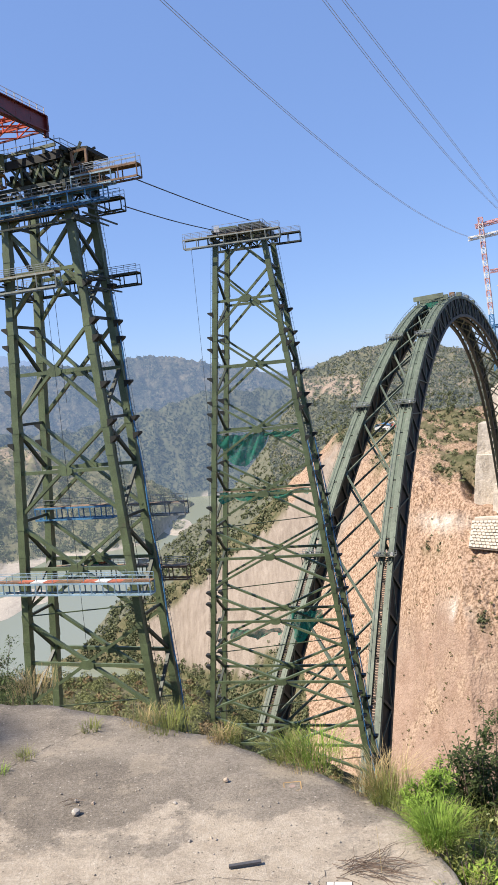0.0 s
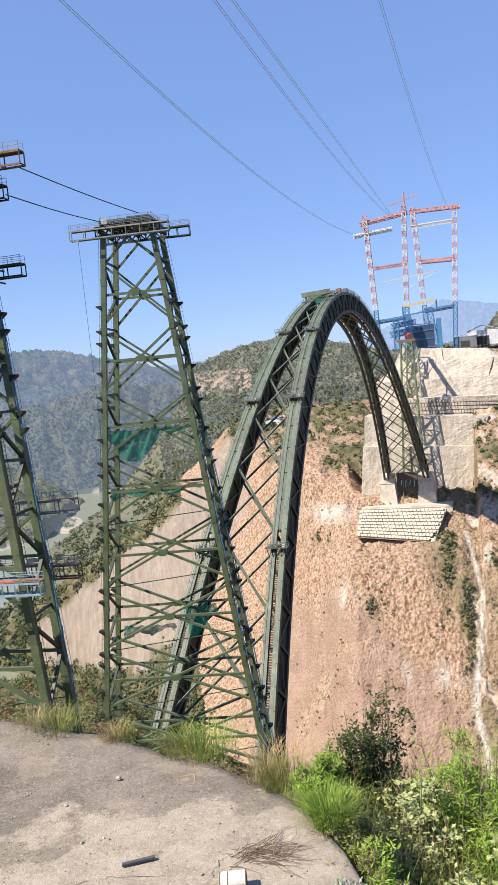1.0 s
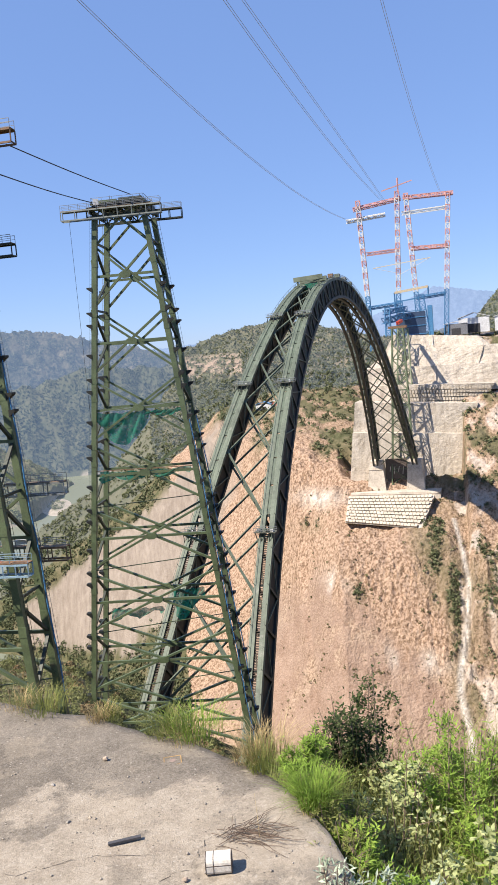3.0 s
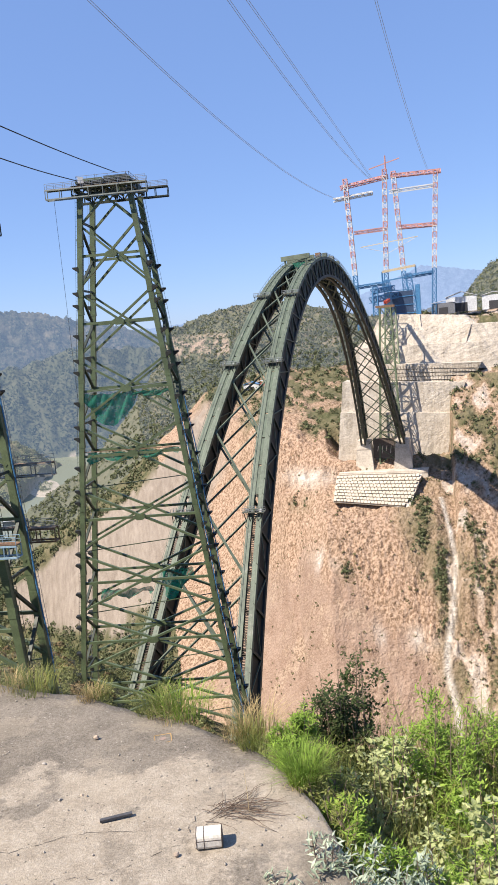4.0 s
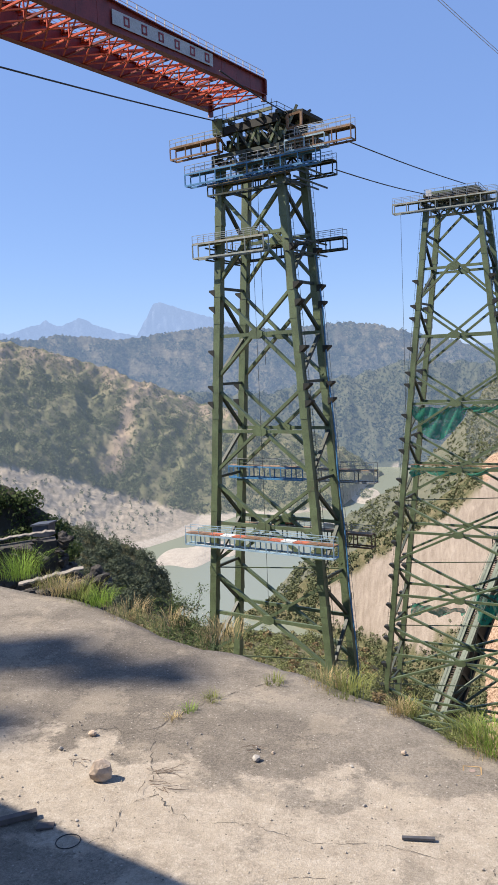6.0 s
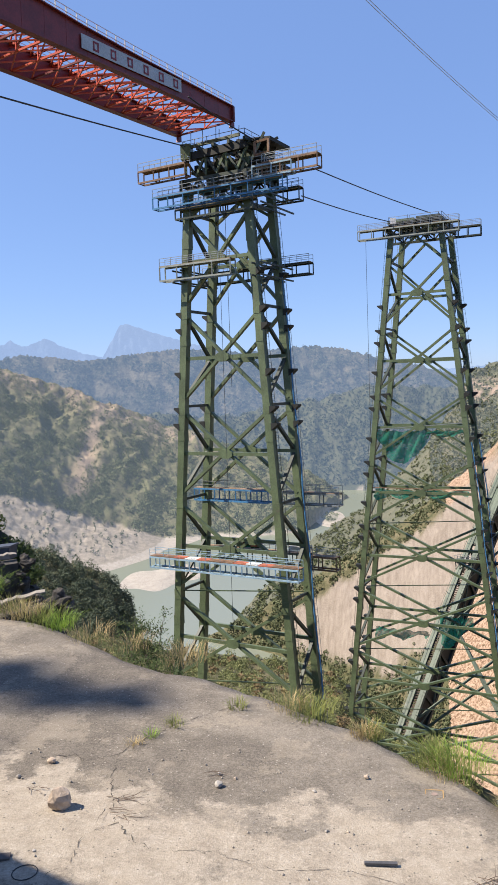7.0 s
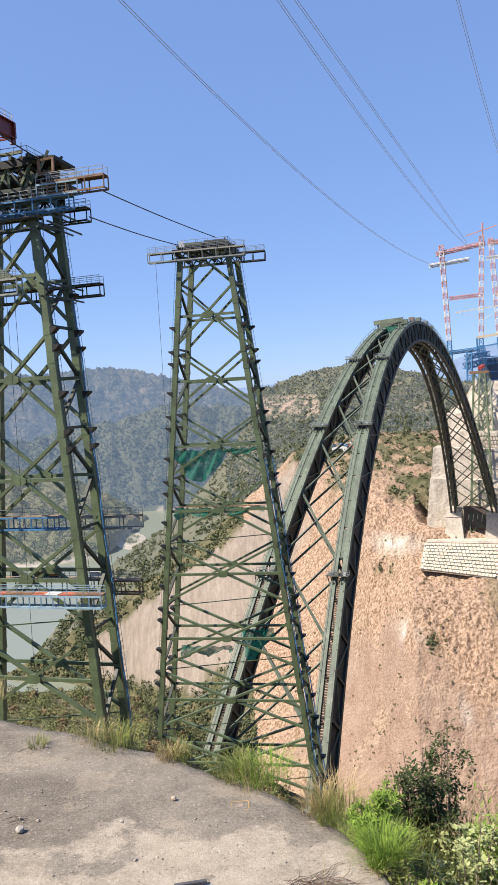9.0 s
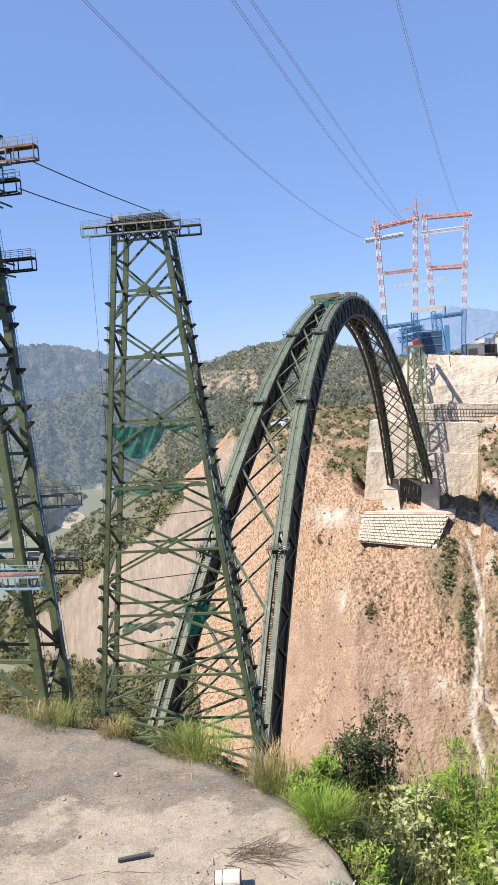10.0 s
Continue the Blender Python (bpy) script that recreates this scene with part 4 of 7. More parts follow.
arch = thing("arch_bridge", tuple(CROWN + Vector((0, 0, -95.3))), "dark green trussed steel arch spanning the gorge, unfinished", "arch bridge")
S = [-1.06 + 2.06 * i / 52 for i in range(53)]
GRATING = plain("walkway_grating", (0.1, 0.075, 0.06), 0.8)
for side in (-1, 1):
    for nm, dn, wd in (("upper_chord", 0.7, 1.75), ("lower_chord", RIB_D - 0.7, 1.5)):
        for ac in (-RIB_W / 2 + 0.9, RIB_W / 2 - 0.9):
            cb = Build()
            ring = []
            for s in S:
                ring.append([rib_point(s, side, ac + i * wd / 2, dn + j * 0.7) for i, j in ((-1, -1), (1, -1), (1, 1), (-1, 1))])
            cb.v = [p for r4 in ring for p in r4]
            for n4 in range(len(ring) - 1):
                k = n4 * 4
                cb.f += [(k + i, k + (i + 1) % 4, k + 4 + (i + 1) % 4, k + 4 + i) for i in range(4)]
            cb.f += [(3, 2, 1, 0), tuple(len(cb.v) - 4 + i for i in range(4))]
            part(nm, cb, ARCH_SHADE if nm == "lower_chord" else ARCH_GREEN, arch)
    sb = Build()
    for i in range(95):
        s = -1.06 + 0.215 * i / 94
        sb.beam(rib_point(s, side, -0.65, 0.75), rib_point(s, side, 0.65, 0.75), 0.9, 0.15)
    tagged(part("walkway_treads", sb, GRATING, arch), kind="stuff")
    for i, (s0, s1) in enumerate(zip(S, S[1:])):
        for ac in (-RIB_W / 2 + 0.5, RIB_W / 2 - 0.5):
            part("rib_post", Build().beam(rib_point(s0, side, ac, 1.2), rib_point(s0, side, ac, RIB_D - 1.2), 0.7, 0.9, AX), ARCH_SHADE, arch)
            a, b2 = (1.2, RIB_D - 1.2) if i % 2 else (RIB_D - 1.2, 1.2)
            part("rib_diagonal", Build().beam(rib_point(s0, side, ac * 1.08, a), rib_point(s1, side, ac * 1.08, b2), 0.34, 0.4, AX), ARCH_GREEN, arch)
        # Added dark panel inside the rib stands in for shade between the lacing.
        part("shade_panel", Build().prism([(-0.5, 1.3), (0.5, 1.3), (0.5, RIB_D - 1.3), (-0.5, RIB_D - 1.3)], lambda u, w: rib_point(s0, side, u + 1.2, w), lambda u, w: rib_point(s1, side, u + 1.2, w)), HEAD_DARK, arch)
        if s0 > -0.845:
            deck = part("deck_plate", Build().prism([(-1.9, 0.3), (1.9, 0.3), (1.9, 0.6), (-1.9, 0.6)], lambda u, w: rib_point(s0 + 0.001, side, u, w), lambda u, w: rib_point(s1 - 0.001, side, u, w)), ARCH_DECK, arch)
            kb = Build()
            for u in (-0.75, 0.75):
                kb.beam(rib_point(s0, side, u, 0.2), rib_point(s1, side, u, 0.2), 0.3, 0.3)
            part("walkway_kerb", kb, PALE_GREEN, deck)
        rl = Build()
        for u in (-2.35, 2.35):
            p0, p1 = rib_point(s0, side, u, 0), rib_point(s1, side, u, 0)
            up0, up1 = (rib_point(s0, side, u, -1.2) - p0), (rib_point(s1, side, u, -1.2) - p1)
            rl.beam(p0, p0 + up0, 0.12, 0.12)
            rl.beam(p0.lerp(p1, 0.5), p0.lerp(p1, 0.5) + up0, 0.12, 0.12)
            rl.beam(p0 + up0, p1 + up1, 0.1, 0.1)
        part("rib_railing", rl, ARCH_GREEN, arch)
        if i % 2 == 0:
            for dn in (0.8, RIB_D - 0.8):
                part("rib_tie", Build().beam(rib_point(s0, side, -RIB_W / 2 + 0.5, dn), rib_point(s0, side, RIB_W / 2 - 0.5, dn), 0.5, 0.5), ARCH_SHADE, arch)
NB = 22
for i in range(NB):
    s0, s1 = -1.0 + 2.0 * i / NB, -1.0 + 2.0 * (i + 1) / NB
    for dn in (1.5, RIB_D - 1.0):
        for a, b2 in ((-1, 1), (1, -1)):
            part("cross_brace", Build().beam(rib_point(s0, a, -a * RIB_W / 2, dn), rib_point(s1, b2, -b2 * RIB_W / 2, dn), 0.6, 0.6), ARCH_GREEN, arch)
GREY_STEEL = plain("weathered_grey_steel", (0.13, 0.135, 0.105), 0.7, 0, 0.3, 0.4, 2.0)
for s in (-0.845, -0.61, -0.41):
    for side in (-1, 1):
        r = random.Random(int(s * 100) + side)
        o = rib_point(s, side, 0, -0.9)
        pf = part("inspection_platform", Build().box(o, (7.4, 2.6, 0.3), NX, AX), GREY_STEEL, arch)
        for u in (-3.2, -1.6, 0, 1.6, 3.2):
            part("platform_strut", Build().beam(o + NX * u - AX * 1.2, rib_point(s - 0.012, side, u * 0.75, 0.8), 0.22, 0.22), HEAD_DARK, pf)
        rb = Build()
        for q in (-1.2, 1.2):
            for ac in (-3.6, -2.4, -1.2, 0, 1.2, 2.4, 3.6):
                rb.beam(o + AX * q + NX * ac, o + AX * q + NX * ac + Vector((0, 0, 1.5)), 0.12, 0.12)
            for h in (0.75, 1.5):
                rb.beam(o + AX * q - NX * 3.6 + Vector((0, 0, h)), o + AX * q + NX * 3.6 + Vector((0, 0, h)), 0.1, 0.1)
        part("railing", rb, STEEL, pf)
        for k in range(4):
            part("gear_box", Build().box(o + NX * r.uniform(-3, 3) + AX * r.uniform(-0.8, 0.8) + Vector((0, 0, 0.55)), (r.uniform(0.5, 1.3), r.uniform(0.5, 1.2), r.uniform(0.5, 1.0)), NX, AX), (GREEN, HEAD_DARK, STEEL, WHITE)[k], pf)

# ---- launching girder ----
GD = Vector((-0.39, -0.921, 0)).normalized()
GN = Vector((-GD.y, GD.x, 0))
g0r, g0l = Vector((-24.05, 109.38, 38.7)), Vector((-32.8, 113.05, 38.7))


def girder_depth(k):
    return float(np.interp(k, (0, 11, 20, 28, 34, 105), (2.05, 2.42, 2.76, 3.2, 3.7, 4.0)))


girder = thing("launching_girder", (-28.4, 111.2, 37.0), "red steel launching girder with white railing over the pier", "bridge girder")
for g in (g0r, g0l):
    gb = Build()
    ks = [0, 5, 11, 20, 28, 34, 50, 75, 105]
    for k0, k1 in zip(ks, ks[1:]):
        d0, d1 = girder_depth(k0), girder_depth(k1)
        gb.prism([(-0.06, 0), (0.06, 0), (0.06, 1), (-0.06, 1)], lambda u, w: g + GD * k0 + GN * u + Vector((0, 0, w * d0)), lambda u, w: g + GD * k1 + GN * u + Vector((0, 0, w * d1)))
        for w in (0.0, 1.0):
            gb.beam(g + GD * k0 + Vector((0, 0, w * d0)), g + GD * k1 + Vector((0, 0, w * d1)), 0.9, 0.12)
    part("main_girder", gb, RED, girder)

# ---- cable crane pylons across the gorge ----
def lattice_mast(root, a, b, width, bays, colours):
    a, b = Vector(a), Vector(b)
    d = (b - a).normalized()
    ex = (NX - d * NX.dot(d)).normalized()
    ey = d.cross(ex)
    off = [ex * (i * width / 2) + ey * (j * width / 2) for i, j in ((-1, -1), (1, -1), (1, 1), (-1, 1))]
    for k in range(bays):
        p, q = a.lerp(b, k / bays), a.lerp(b, (k + 1) / bays)
        mb = Build()
        for i in range(4):
            o, o2 = off[i], off[(i + 1) % 4]
            mb.beam(p + o, q + o, 0.65, 0.65)
            if k % 2:
                mb.beam(p + o, q + o2, 0.5, 0.5)
            else:
                mb.beam(p + o2, q + o, 0.5, 0.5)
            mb.beam(q + o, q + o2, 0.5, 0.5)
        tagged(part("mast_section", mb, colours[k % len(colours)], root), kind="stuff")


crane = thing("cable_crane_pylon", (280, 770, 14), "red and white lattice cable crane pylons on the far bank", "crane pylon")
for a, m, b in (((246, 782, -5), (244.5, 782.5, 50), (241, 784, 145)), ((271, 774, -5), (274, 773, 50), (278, 771.5, 150)), ((292, 766, -5), (290, 767, 50), (286, 769, 147)), ((315, 757, -5), (318, 756, 50), (323.5, 753.5, 143))):
    lattice_mast(crane, a, m, 4.0, 8, [BLUE])
    lattice_mast(crane, m, b, 4.0, 16, [WHITE, PINK])
for a, b, c in (((236, 786, 137), (281, 771, 143), PINK), ((283, 770, 143), (328, 752, 142), PINK), ((246, 782, 92), (277, 772, 93), PINK), ((288, 768, 93), (321, 755, 92), PINK)):
    lattice_mast(crane, a, b, 3.0, 12, [c])
for a, b in (((229, 788, 126), (266, 776, 129)), ((281, 770, 128), (322, 754, 129))):
    lattice_mast(crane, a, b, 3.0, 12, [WHITE])

# ---- overhead cables ----
def crane_cable(far, c2, c1, c0, length, r=0.16):
    pts = [Vector((far[0] - 0.440 * k, far[1] - 0.898 * k, c2 * k * k + c1 * k + c0)) for k in np.linspace(0, length, 60)]
    root = thing("overhead_cable", tuple(pts[0]), "pair of thin steel crane cables sagging high over the gorge", "cable", "crane cables")
    for side in (-0.55, 0.55):
        part("strand", Build().tube([q + NX * side for q in pts], r, 8), WIRE, root, smooth=True)


for far, c2, c1, c0 in (((228.7, 787.5), 1.6e-4, -0.071, 128.7), ((264.8, 776.1), 1.08e-4, -0.0313, 141.6), ((268.0, 776.0), -1e-5, 0.0436, 139.7), ((316.4, 756.5), 1.9e-4, 0.0, 145.4)):
    crane_cable(far, c2, c1, c0, 1000, 0.12)
for a, b in (((-13.7, 115.2, 33.1), (3.6, 163.0, 35.4)), ((-15.4, 115.0, 29.25), (-4.1, 160.0, 33.6)), ((-42, 45, 26.5), (-30.8, 108.7, 35.9)), ((-26.5, 96, 37.8), (-20.5, 113, 36.4))):
    single("guy_cable", Build().tube([Vector(a).lerp(Vector(b), k / 12) - Vector((0, 0, 0.25 * math.sin(math.pi * k / 12))) for k in range(13)], 0.085, 6), CABLE, a, "taut black cable strung between the tower heads", "cable", "tower cables")


# ---- far bank works ----
def far_block(name, centre, size, label, batter=0.0, ribs=0, material=CONCRETE, category="retaining wall", group="far bank walls"):
    """A concrete block set square to the bridge: width along NX, depth along AX, height; its top narrows by batter."""
    w, dp, h = size
    c = Vector(centre)
    root = thing(name, (c.x, c.y, c.z), label, category, group, "structure")

    def q(i, j, k):
        sh = batter * k
        return c + NX * i * (w / 2 - sh) + AX * (j * (dp / 2 - sh)) + Vector((0, 0, h * k))

    b = Build()
    b.v = [q(i, j, k) for k in (0, 1) for i, j in ((-1, -1), (1, -1), (1, 1), (-1, 1))]
    b.f = [(0, 3, 2, 1), (4, 5, 6, 7)] + [(i, (i + 1) % 4, 4 + (i + 1) % 4, 4 + i) for i in range(4)]
    part("wall_body", b, material, root)
    for r in range(ribs):
        f = (r + 0.5) / ribs * 2 - 1
        part("buttress", Build().beam(q(f, -1, 0) - AX * 0.4, q(f, -1, 1) - AX * 0.4, 1.3, 1.3, AX), material, root)
    n = max(1, int(h / 24))
    for k in range(1, n + 1):
        part("pour_line", Build().beam(q(-1, -1, k / (n + 0.3)) - AX * 0.2, q(1, -1, k / (n + 0.3)) - AX * 0.2, 0.5, 0.45), material, root)
    return root


for side in (-1, 1):
    foot = rib_point(1.0, side, 0, 4.5)
    far_block("arch_pedestal", (foot.x, foot.y, -128), (17, 18, 31), "pale concrete pedestal under the foot of the arch", 3.2, category="pedestal", group="arch pedestals")
mid_foot = (rib_point(1.0, -1, 0, 4.5) + rib_point(1.0, 1, 0, 4.5)) / 2
portal = thing("foot_portal", (mid_foot.x, mid_foot.y, -112), "dark steel panel with pale slots between the arch feet", "steel portal")
part("panel", Build().beam(mid_foot - NX * 9 + Vector((0, 0, -6.5)), mid_foot + NX * 9 + Vector((0, 0, -6.5)), 1.0, 17.0), plain("dark_brown_steel", (0.11, 0.085, 0.07), 0.7), portal)
for k in range(4):
    p = mid_foot + NX * (-5.4 + k * 3.6) - AX * 0.6
    part("slot", Build().beam(p + Vector((0, 0, -4.5)) + NX * 0.9, p + Vector((0, 0, -11 if k % 2 else -9)), 0.5, 1.5, AX), CONCRETE, portal)
far_block("foot_slab", (mid_foot.x - AX.x * 5, mid_foot.y - AX.y * 5, -128), (74, 26, 6), "broad pale concrete footing slab below the arch")

# block-faced slope under the footing
TL, TR, BL, BR = Vector((166.0, 619.1, -120.5)), Vector((231.0, 596.8, -122.1)), Vector((156.6, 599.9, -136.9)), Vector((212.8, 580.2, -144.1))
facing = thing("block_facing", (196, 600, -140), "stepped facing of pale precast blocks below the arch foot", "retaining wall", kind="structure")
fb = Build().grid([[TL, TR], [BL, BR]])
nrm = (TR - TL).cross(BL - TL).normalized()
if nrm.y > 0:
    nrm = -nrm
fb.v = [v - nrm * 0.6 for v in fb.v]
fb.v += [v - nrm * 8 + AX * 12 for v in fb.v]
fb.f += [(0, 4, 5, 1), (2, 3, 7, 6), (0, 2, 6, 4), (1, 5, 7, 3)]
part("backing", fb, CONCRETE, facing)
bb = Build()
nr, nc = 9, 22
for i in range(nr):
    for j in range(nc):
        if i > 6 and j > 20:
            continue
        u0, u1 = (j + 0.1 + 0.5 * (i % 2)) / (nc + 0.5), (j + 0.92 + 0.5 * (i % 2)) / (nc + 0.5)
        v0, v1 = (i + 0.1) / nr, (i + 0.86) / nr
        k = len(bb.v)
        for o, lift in ((0.0, -0.5), (1.0, 0.7 + 0.35 * rng.random())):
            for u, v in ((u0, v0), (u1, v0), (u1, v1), (u0, v1)):
                bb.v.append((TL.lerp(TR, u)).lerp(BL.lerp(BR, u), v) + nrm * lift)
        bb.f += [(k + 4, k + 5, k + 6, k + 7)] + [(k + n, k + (n + 1) % 4, k + 4 + (n + 1) % 4, k + 4 + n) for n in range(4)]
blocks = part("facing_blocks", bb, plain("precast_block", (0.68, 0.6, 0.48), 0.9, 0, 0.15, 0.2, 2.0), facing)
tagged(blocks, kind="stuff")

# the abutment steps up the slope in tiers of stained concrete
m_wc, t_wc, p_wc = shader("stained_wall_concrete")
w_pos = t_wc.nodes.new("ShaderNodeNewGeometry").outputs["Position"]
w_map = t_wc.nodes.new("ShaderNodeMapping")
w_map.inputs["Scale"].default_value = (1.6, 1.6, 0.1)
t_wc.links.new(w_pos, w_map.inputs["Vector"])
w_c = ramp(t_wc, noise_at(t_wc, 0.16, 7, 0.7, w_map.outputs[0]), [(0.36, (0.42, 0.36, 0.28)), (0.48, (0.62, 0.55, 0.45)), (0.6, (0.8, 0.72, 0.61))])
w_c = mix(t_wc, 0.4, w_c, ramp(t_wc, noise_at(t_wc, 0.12, 8, 0.75, w_pos), [(0.36, (0.38, 0.32, 0.25)), (0.5, (0.66, 0.58, 0.48)), (0.62, (0.84, 0.77, 0.67))]))
w_c = mix(t_wc, 0.25, w_c, ramp(t_wc, noise_at(t_wc, 0.8, 6, 0.75, w_pos), [(0.38, (0.22, 0.18, 0.13)), (0.62, (0.8, 0.72, 0.62))]))
t_wc.links.new(w_c, p_wc.inputs["Base Color"])
p_wc.inputs["Roughness"].default_value = 0.95
bump(t_wc, p_wc, noise_at(t_wc, 0.5, 7, 0.75, w_pos), 0.9, 1.3)
WALL_CONCRETE = m_wc
rw = np.random.RandomState(31)


def tier(bl, br, tr, tl, depth, label, ribs=0, rough=0.5):
    """A wall face between four corners with an uneven surface, carried back into the slope."""
    bl, br, tr, tl = Vector(bl), Vector(br), Vector(tr), Vector(tl)
    root = thing("abutment_wall", tuple(bl.lerp(br, 0.5)), label, "retaining wall", "far bank walls", "structure")
    n, m = 36, 12
    rows = []
    for k in range(m + 1):
        row = []
        for i in range(n + 1):
            p = bl.lerp(br, i / n).lerp(tl.lerp(tr, i / n), k / m)
            wob = rough * 1.6 * noise.noise(p * 0.11) + rough * noise.noise(p * 0.35)
            edge = (0.9 * noise.noise(Vector((p.x * 0.2, p.y * 0.2, 7.0)))) if k == m else 0.0
            row.append(p - AX * wob + Vector((0, 0, edge * rough)))
        rows.append(row)
    rows.append([p + AX * depth for p in rows[-1]])
    rows.append([bl.lerp(br, i / n) + AX * (depth + 2) for i in range(n + 1)])
    part("wall_face", Build().grid(rows), WALL_CONCRETE, root)
    for side in (0, n):
        e = Build()
        e.v = [rows[0][side], rows[m][side], rows[m][side] + AX * depth, rows[0][side] + AX * depth]
        e.f = [(0, 1, 2, 3)]
        e.v += [v + NX * (0.4 if side == 0 else -0.4) for v in e.v]
        e.f += [(7, 6, 5, 4), (0, 4, 5, 1), (1, 5, 6, 2), (2, 6, 7, 3), (3, 7, 4, 0)]
        part("wall_end", e, WALL_CONCRETE, root)
    for r in range(ribs):
        f = (r + 0.5 + rw.uniform(-0.15, 0.15)) / ribs
        part("buttress", Build().beam(bl.lerp(br, f) - AX * 0.5, tl.lerp(tr, f) - AX * 0.5, 1.0 + rw.rand() * 0.8, 1.4, AX), WALL_CONCRETE, root)
    return root


tier((179.5, 662.0, -122), (266.9, 632.1, -127), (277.2, 635.1, -80.4), (186.6, 667.3, -73.8), 26, "dark-stained concrete abutment tier behind the far arch foot", 0, 0.3)
tier((188.2, 673.1, -80), (279.2, 639.7, -84), (291.3, 638.9, -55.8), (192.7, 675.0, -48.0), 24, "pale streaked concrete abutment tier above the arch foot", 0, 0.25)
tier((206.0, 683.0, -56), (302, 655.0, -62), (309.9, 645.2, -40.2), (208.0, 688.0, -35.2), 24, "pale concrete abutment tier with cell facing on the far bank", 0, 0.2)
tier((210, 697, -42), (345, 650, -48), (348, 656, -24.0), (212, 702, -20.0), 24, "rough pale shotcrete abutment wall high on the far bank", 1, 0.5)
tier((212, 707, -24), (348, 661, -28), (351, 667, -8.0), (238, 712, -5.0), 30, "rough pale shotcrete abutment wall high on the far bank", 2, 0.5)
tier((236, 718, -9), (330, 684, -11), (321, 697, 1.5), (248, 722, 9.0), 34, "rough pale shotcrete abutment wall high on the far bank", 3, 0.4)

cellw = thing("cell_facing", (255, 668, -60), "rows of pale precast cells facing the abutment tier", "retaining wall", kind="structure")
cb = Build()
cl, cr, ctr_, ctl = Vector((226, 675.5, -57)), Vector((301, 653.5, -60.5)), Vector((308.5, 643.6, -41.5)), Vector((228.5, 680.5, -37.5))
for i in range(6):
    for j in range(32):
        u, v = (j + 0.5 + 0.4 * (i % 2)) / 33, (i + 0.5) / 6
        p = cl.lerp(cr, u).lerp(ctl.lerp(ctr_, u), v) - AX * 0.9
        cb.box(p + AX * 0.35, (2.1, 1.0 + 0.3 * rng.random(), 2.6), NX, AX)
tagged(part("facing_cells", cb, WALL_CONCRETE, cellw), kind="stuff")


def lattice_pier(a, b, w0, w1, dp, bays, label):
    a, b = Vector(a), Vector(b)
    root = thing("lattice_pier", tuple(a), label, "bridge pier", "far bank piers")
    ring = []
    for k in range(bays + 1):
        p = a.lerp(b, k / bays)
        w = w0 + (w1 - w0) * k / bays
        ring.append([p + NX * i * w / 2 + AX * j * dp / 2 for i, j in ((-1, -1), (1, -1), (1, 1), (-1, 1))])
    for i in range(4):
        part("leg", Build().beam(ring[0][i], ring[-1][i], 0.9, 0.9, AX), GREEN, root)
        j = (i + 1) % 4
        for k in range(bays):
            part("brace", Build().beam(ring[k][i], ring[k + 1][j], 0.5, 0.5, AX), GREEN, root)
            part("brace", Build().beam(ring[k][j], ring[k + 1][i], 0.5, 0.5, AX), GREEN, root)
            part("strut", Build().beam(ring[k + 1][i], ring[k + 1][j], 0.5, 0.5), GREEN, root)
    return root


lattice_pier((220, 636.5, -118), (231.3, 660.7, 13.4), 19, 9.5, 7, 10, "green lattice steel pier rising behind the far arch foot")
lattice_pier((242, 682, -38), (252, 706, 13.5), 13, 9, 5, 4, "short green lattice steel pier beside the abutment")
single("pier_cap", Build().beam(Vector((231.3, 660.7, 14.7)) - NX * 8, Vector((231.3, 660.7, 14.7)) + NX * 8, 6, 2.0), RUST, (231.3, 660.7, 14), "rusty work deck on the far lattice pier", "work deck")

gantry = thing("blue_gantry", (279, 732, 8), "blue steel erection gantry standing on the far abutment", "gantry crane")
for a, b in (((284, 727, 6), (280, 728.5, 45)), ((264, 735, 6), (262, 736, 40))):
    lattice_mast(gantry, a, b, 5.0 if a[0] > 270 else 3.5, 6, [BLUE])
part("side_panel", Build().beam((258, 737, 14), (283, 727.5, 14), 7.0, 30), plain("navy_steel", (0.045, 0.08, 0.15), 0.5), gantry)
part("top_beam", Build().beam((258, 740, 49), (287, 727, 52), 1.6, 2.2), plain("cream_paint", (0.6, 0.5, 0.34), 0.6), gantry)
for a, b in (((258, 740, 30), (258, 740, 49)), ((287, 727, 45), (287, 727, 52)), ((258, 740, 40), (287, 728, 43))):
    part("frame_post", Build().beam(a, b, 1.2, 1.2), BLUE, gantry)
lattice_mast(gantry, (236, 712, 22), (268, 731, 26), 5.0, 9, [BLUE])
lattice_mast(gantry, (238, 714, 30), (264, 728, 33), 4.0, 8, [BLUE])
lattice_mast(gantry, (240, 712, 8), (241, 713, 34), 4.5, 5, [BLUE])
part("end_panel", Build().beam((285, 726, 20), (289, 724, 20), 4.0, 28), BLUE, gantry)
for z in (8, 16, 24, 30):
    part("panel_rib", Build().beam((258, 733, z), (283, 723.5, z), 0.5, 0.8), BLUE, gantry)
lattice_mast(gantry, (231.5, 661, 18.0), (250, 703, 21), 2.0, 7, [BRIGHT_RED])
for a, b in (((244, 783, 38), (272, 773, 40)), ((290, 767, 44), (317, 757, 46))):
    lattice_mast(crane, a, b, 2.6, 9, [BLUE])
arm = Build().beam((250, 776, 77), (303, 757, 82), 0.7, 0.9)
arm.tube([(250, 776, 77), (276, 766.5, 69), (303, 757, 82)], 0.2, 5)
part("hanging_spreader", arm, plain("cream_steel", (0.7, 0.65, 0.52), 0.6), crane)


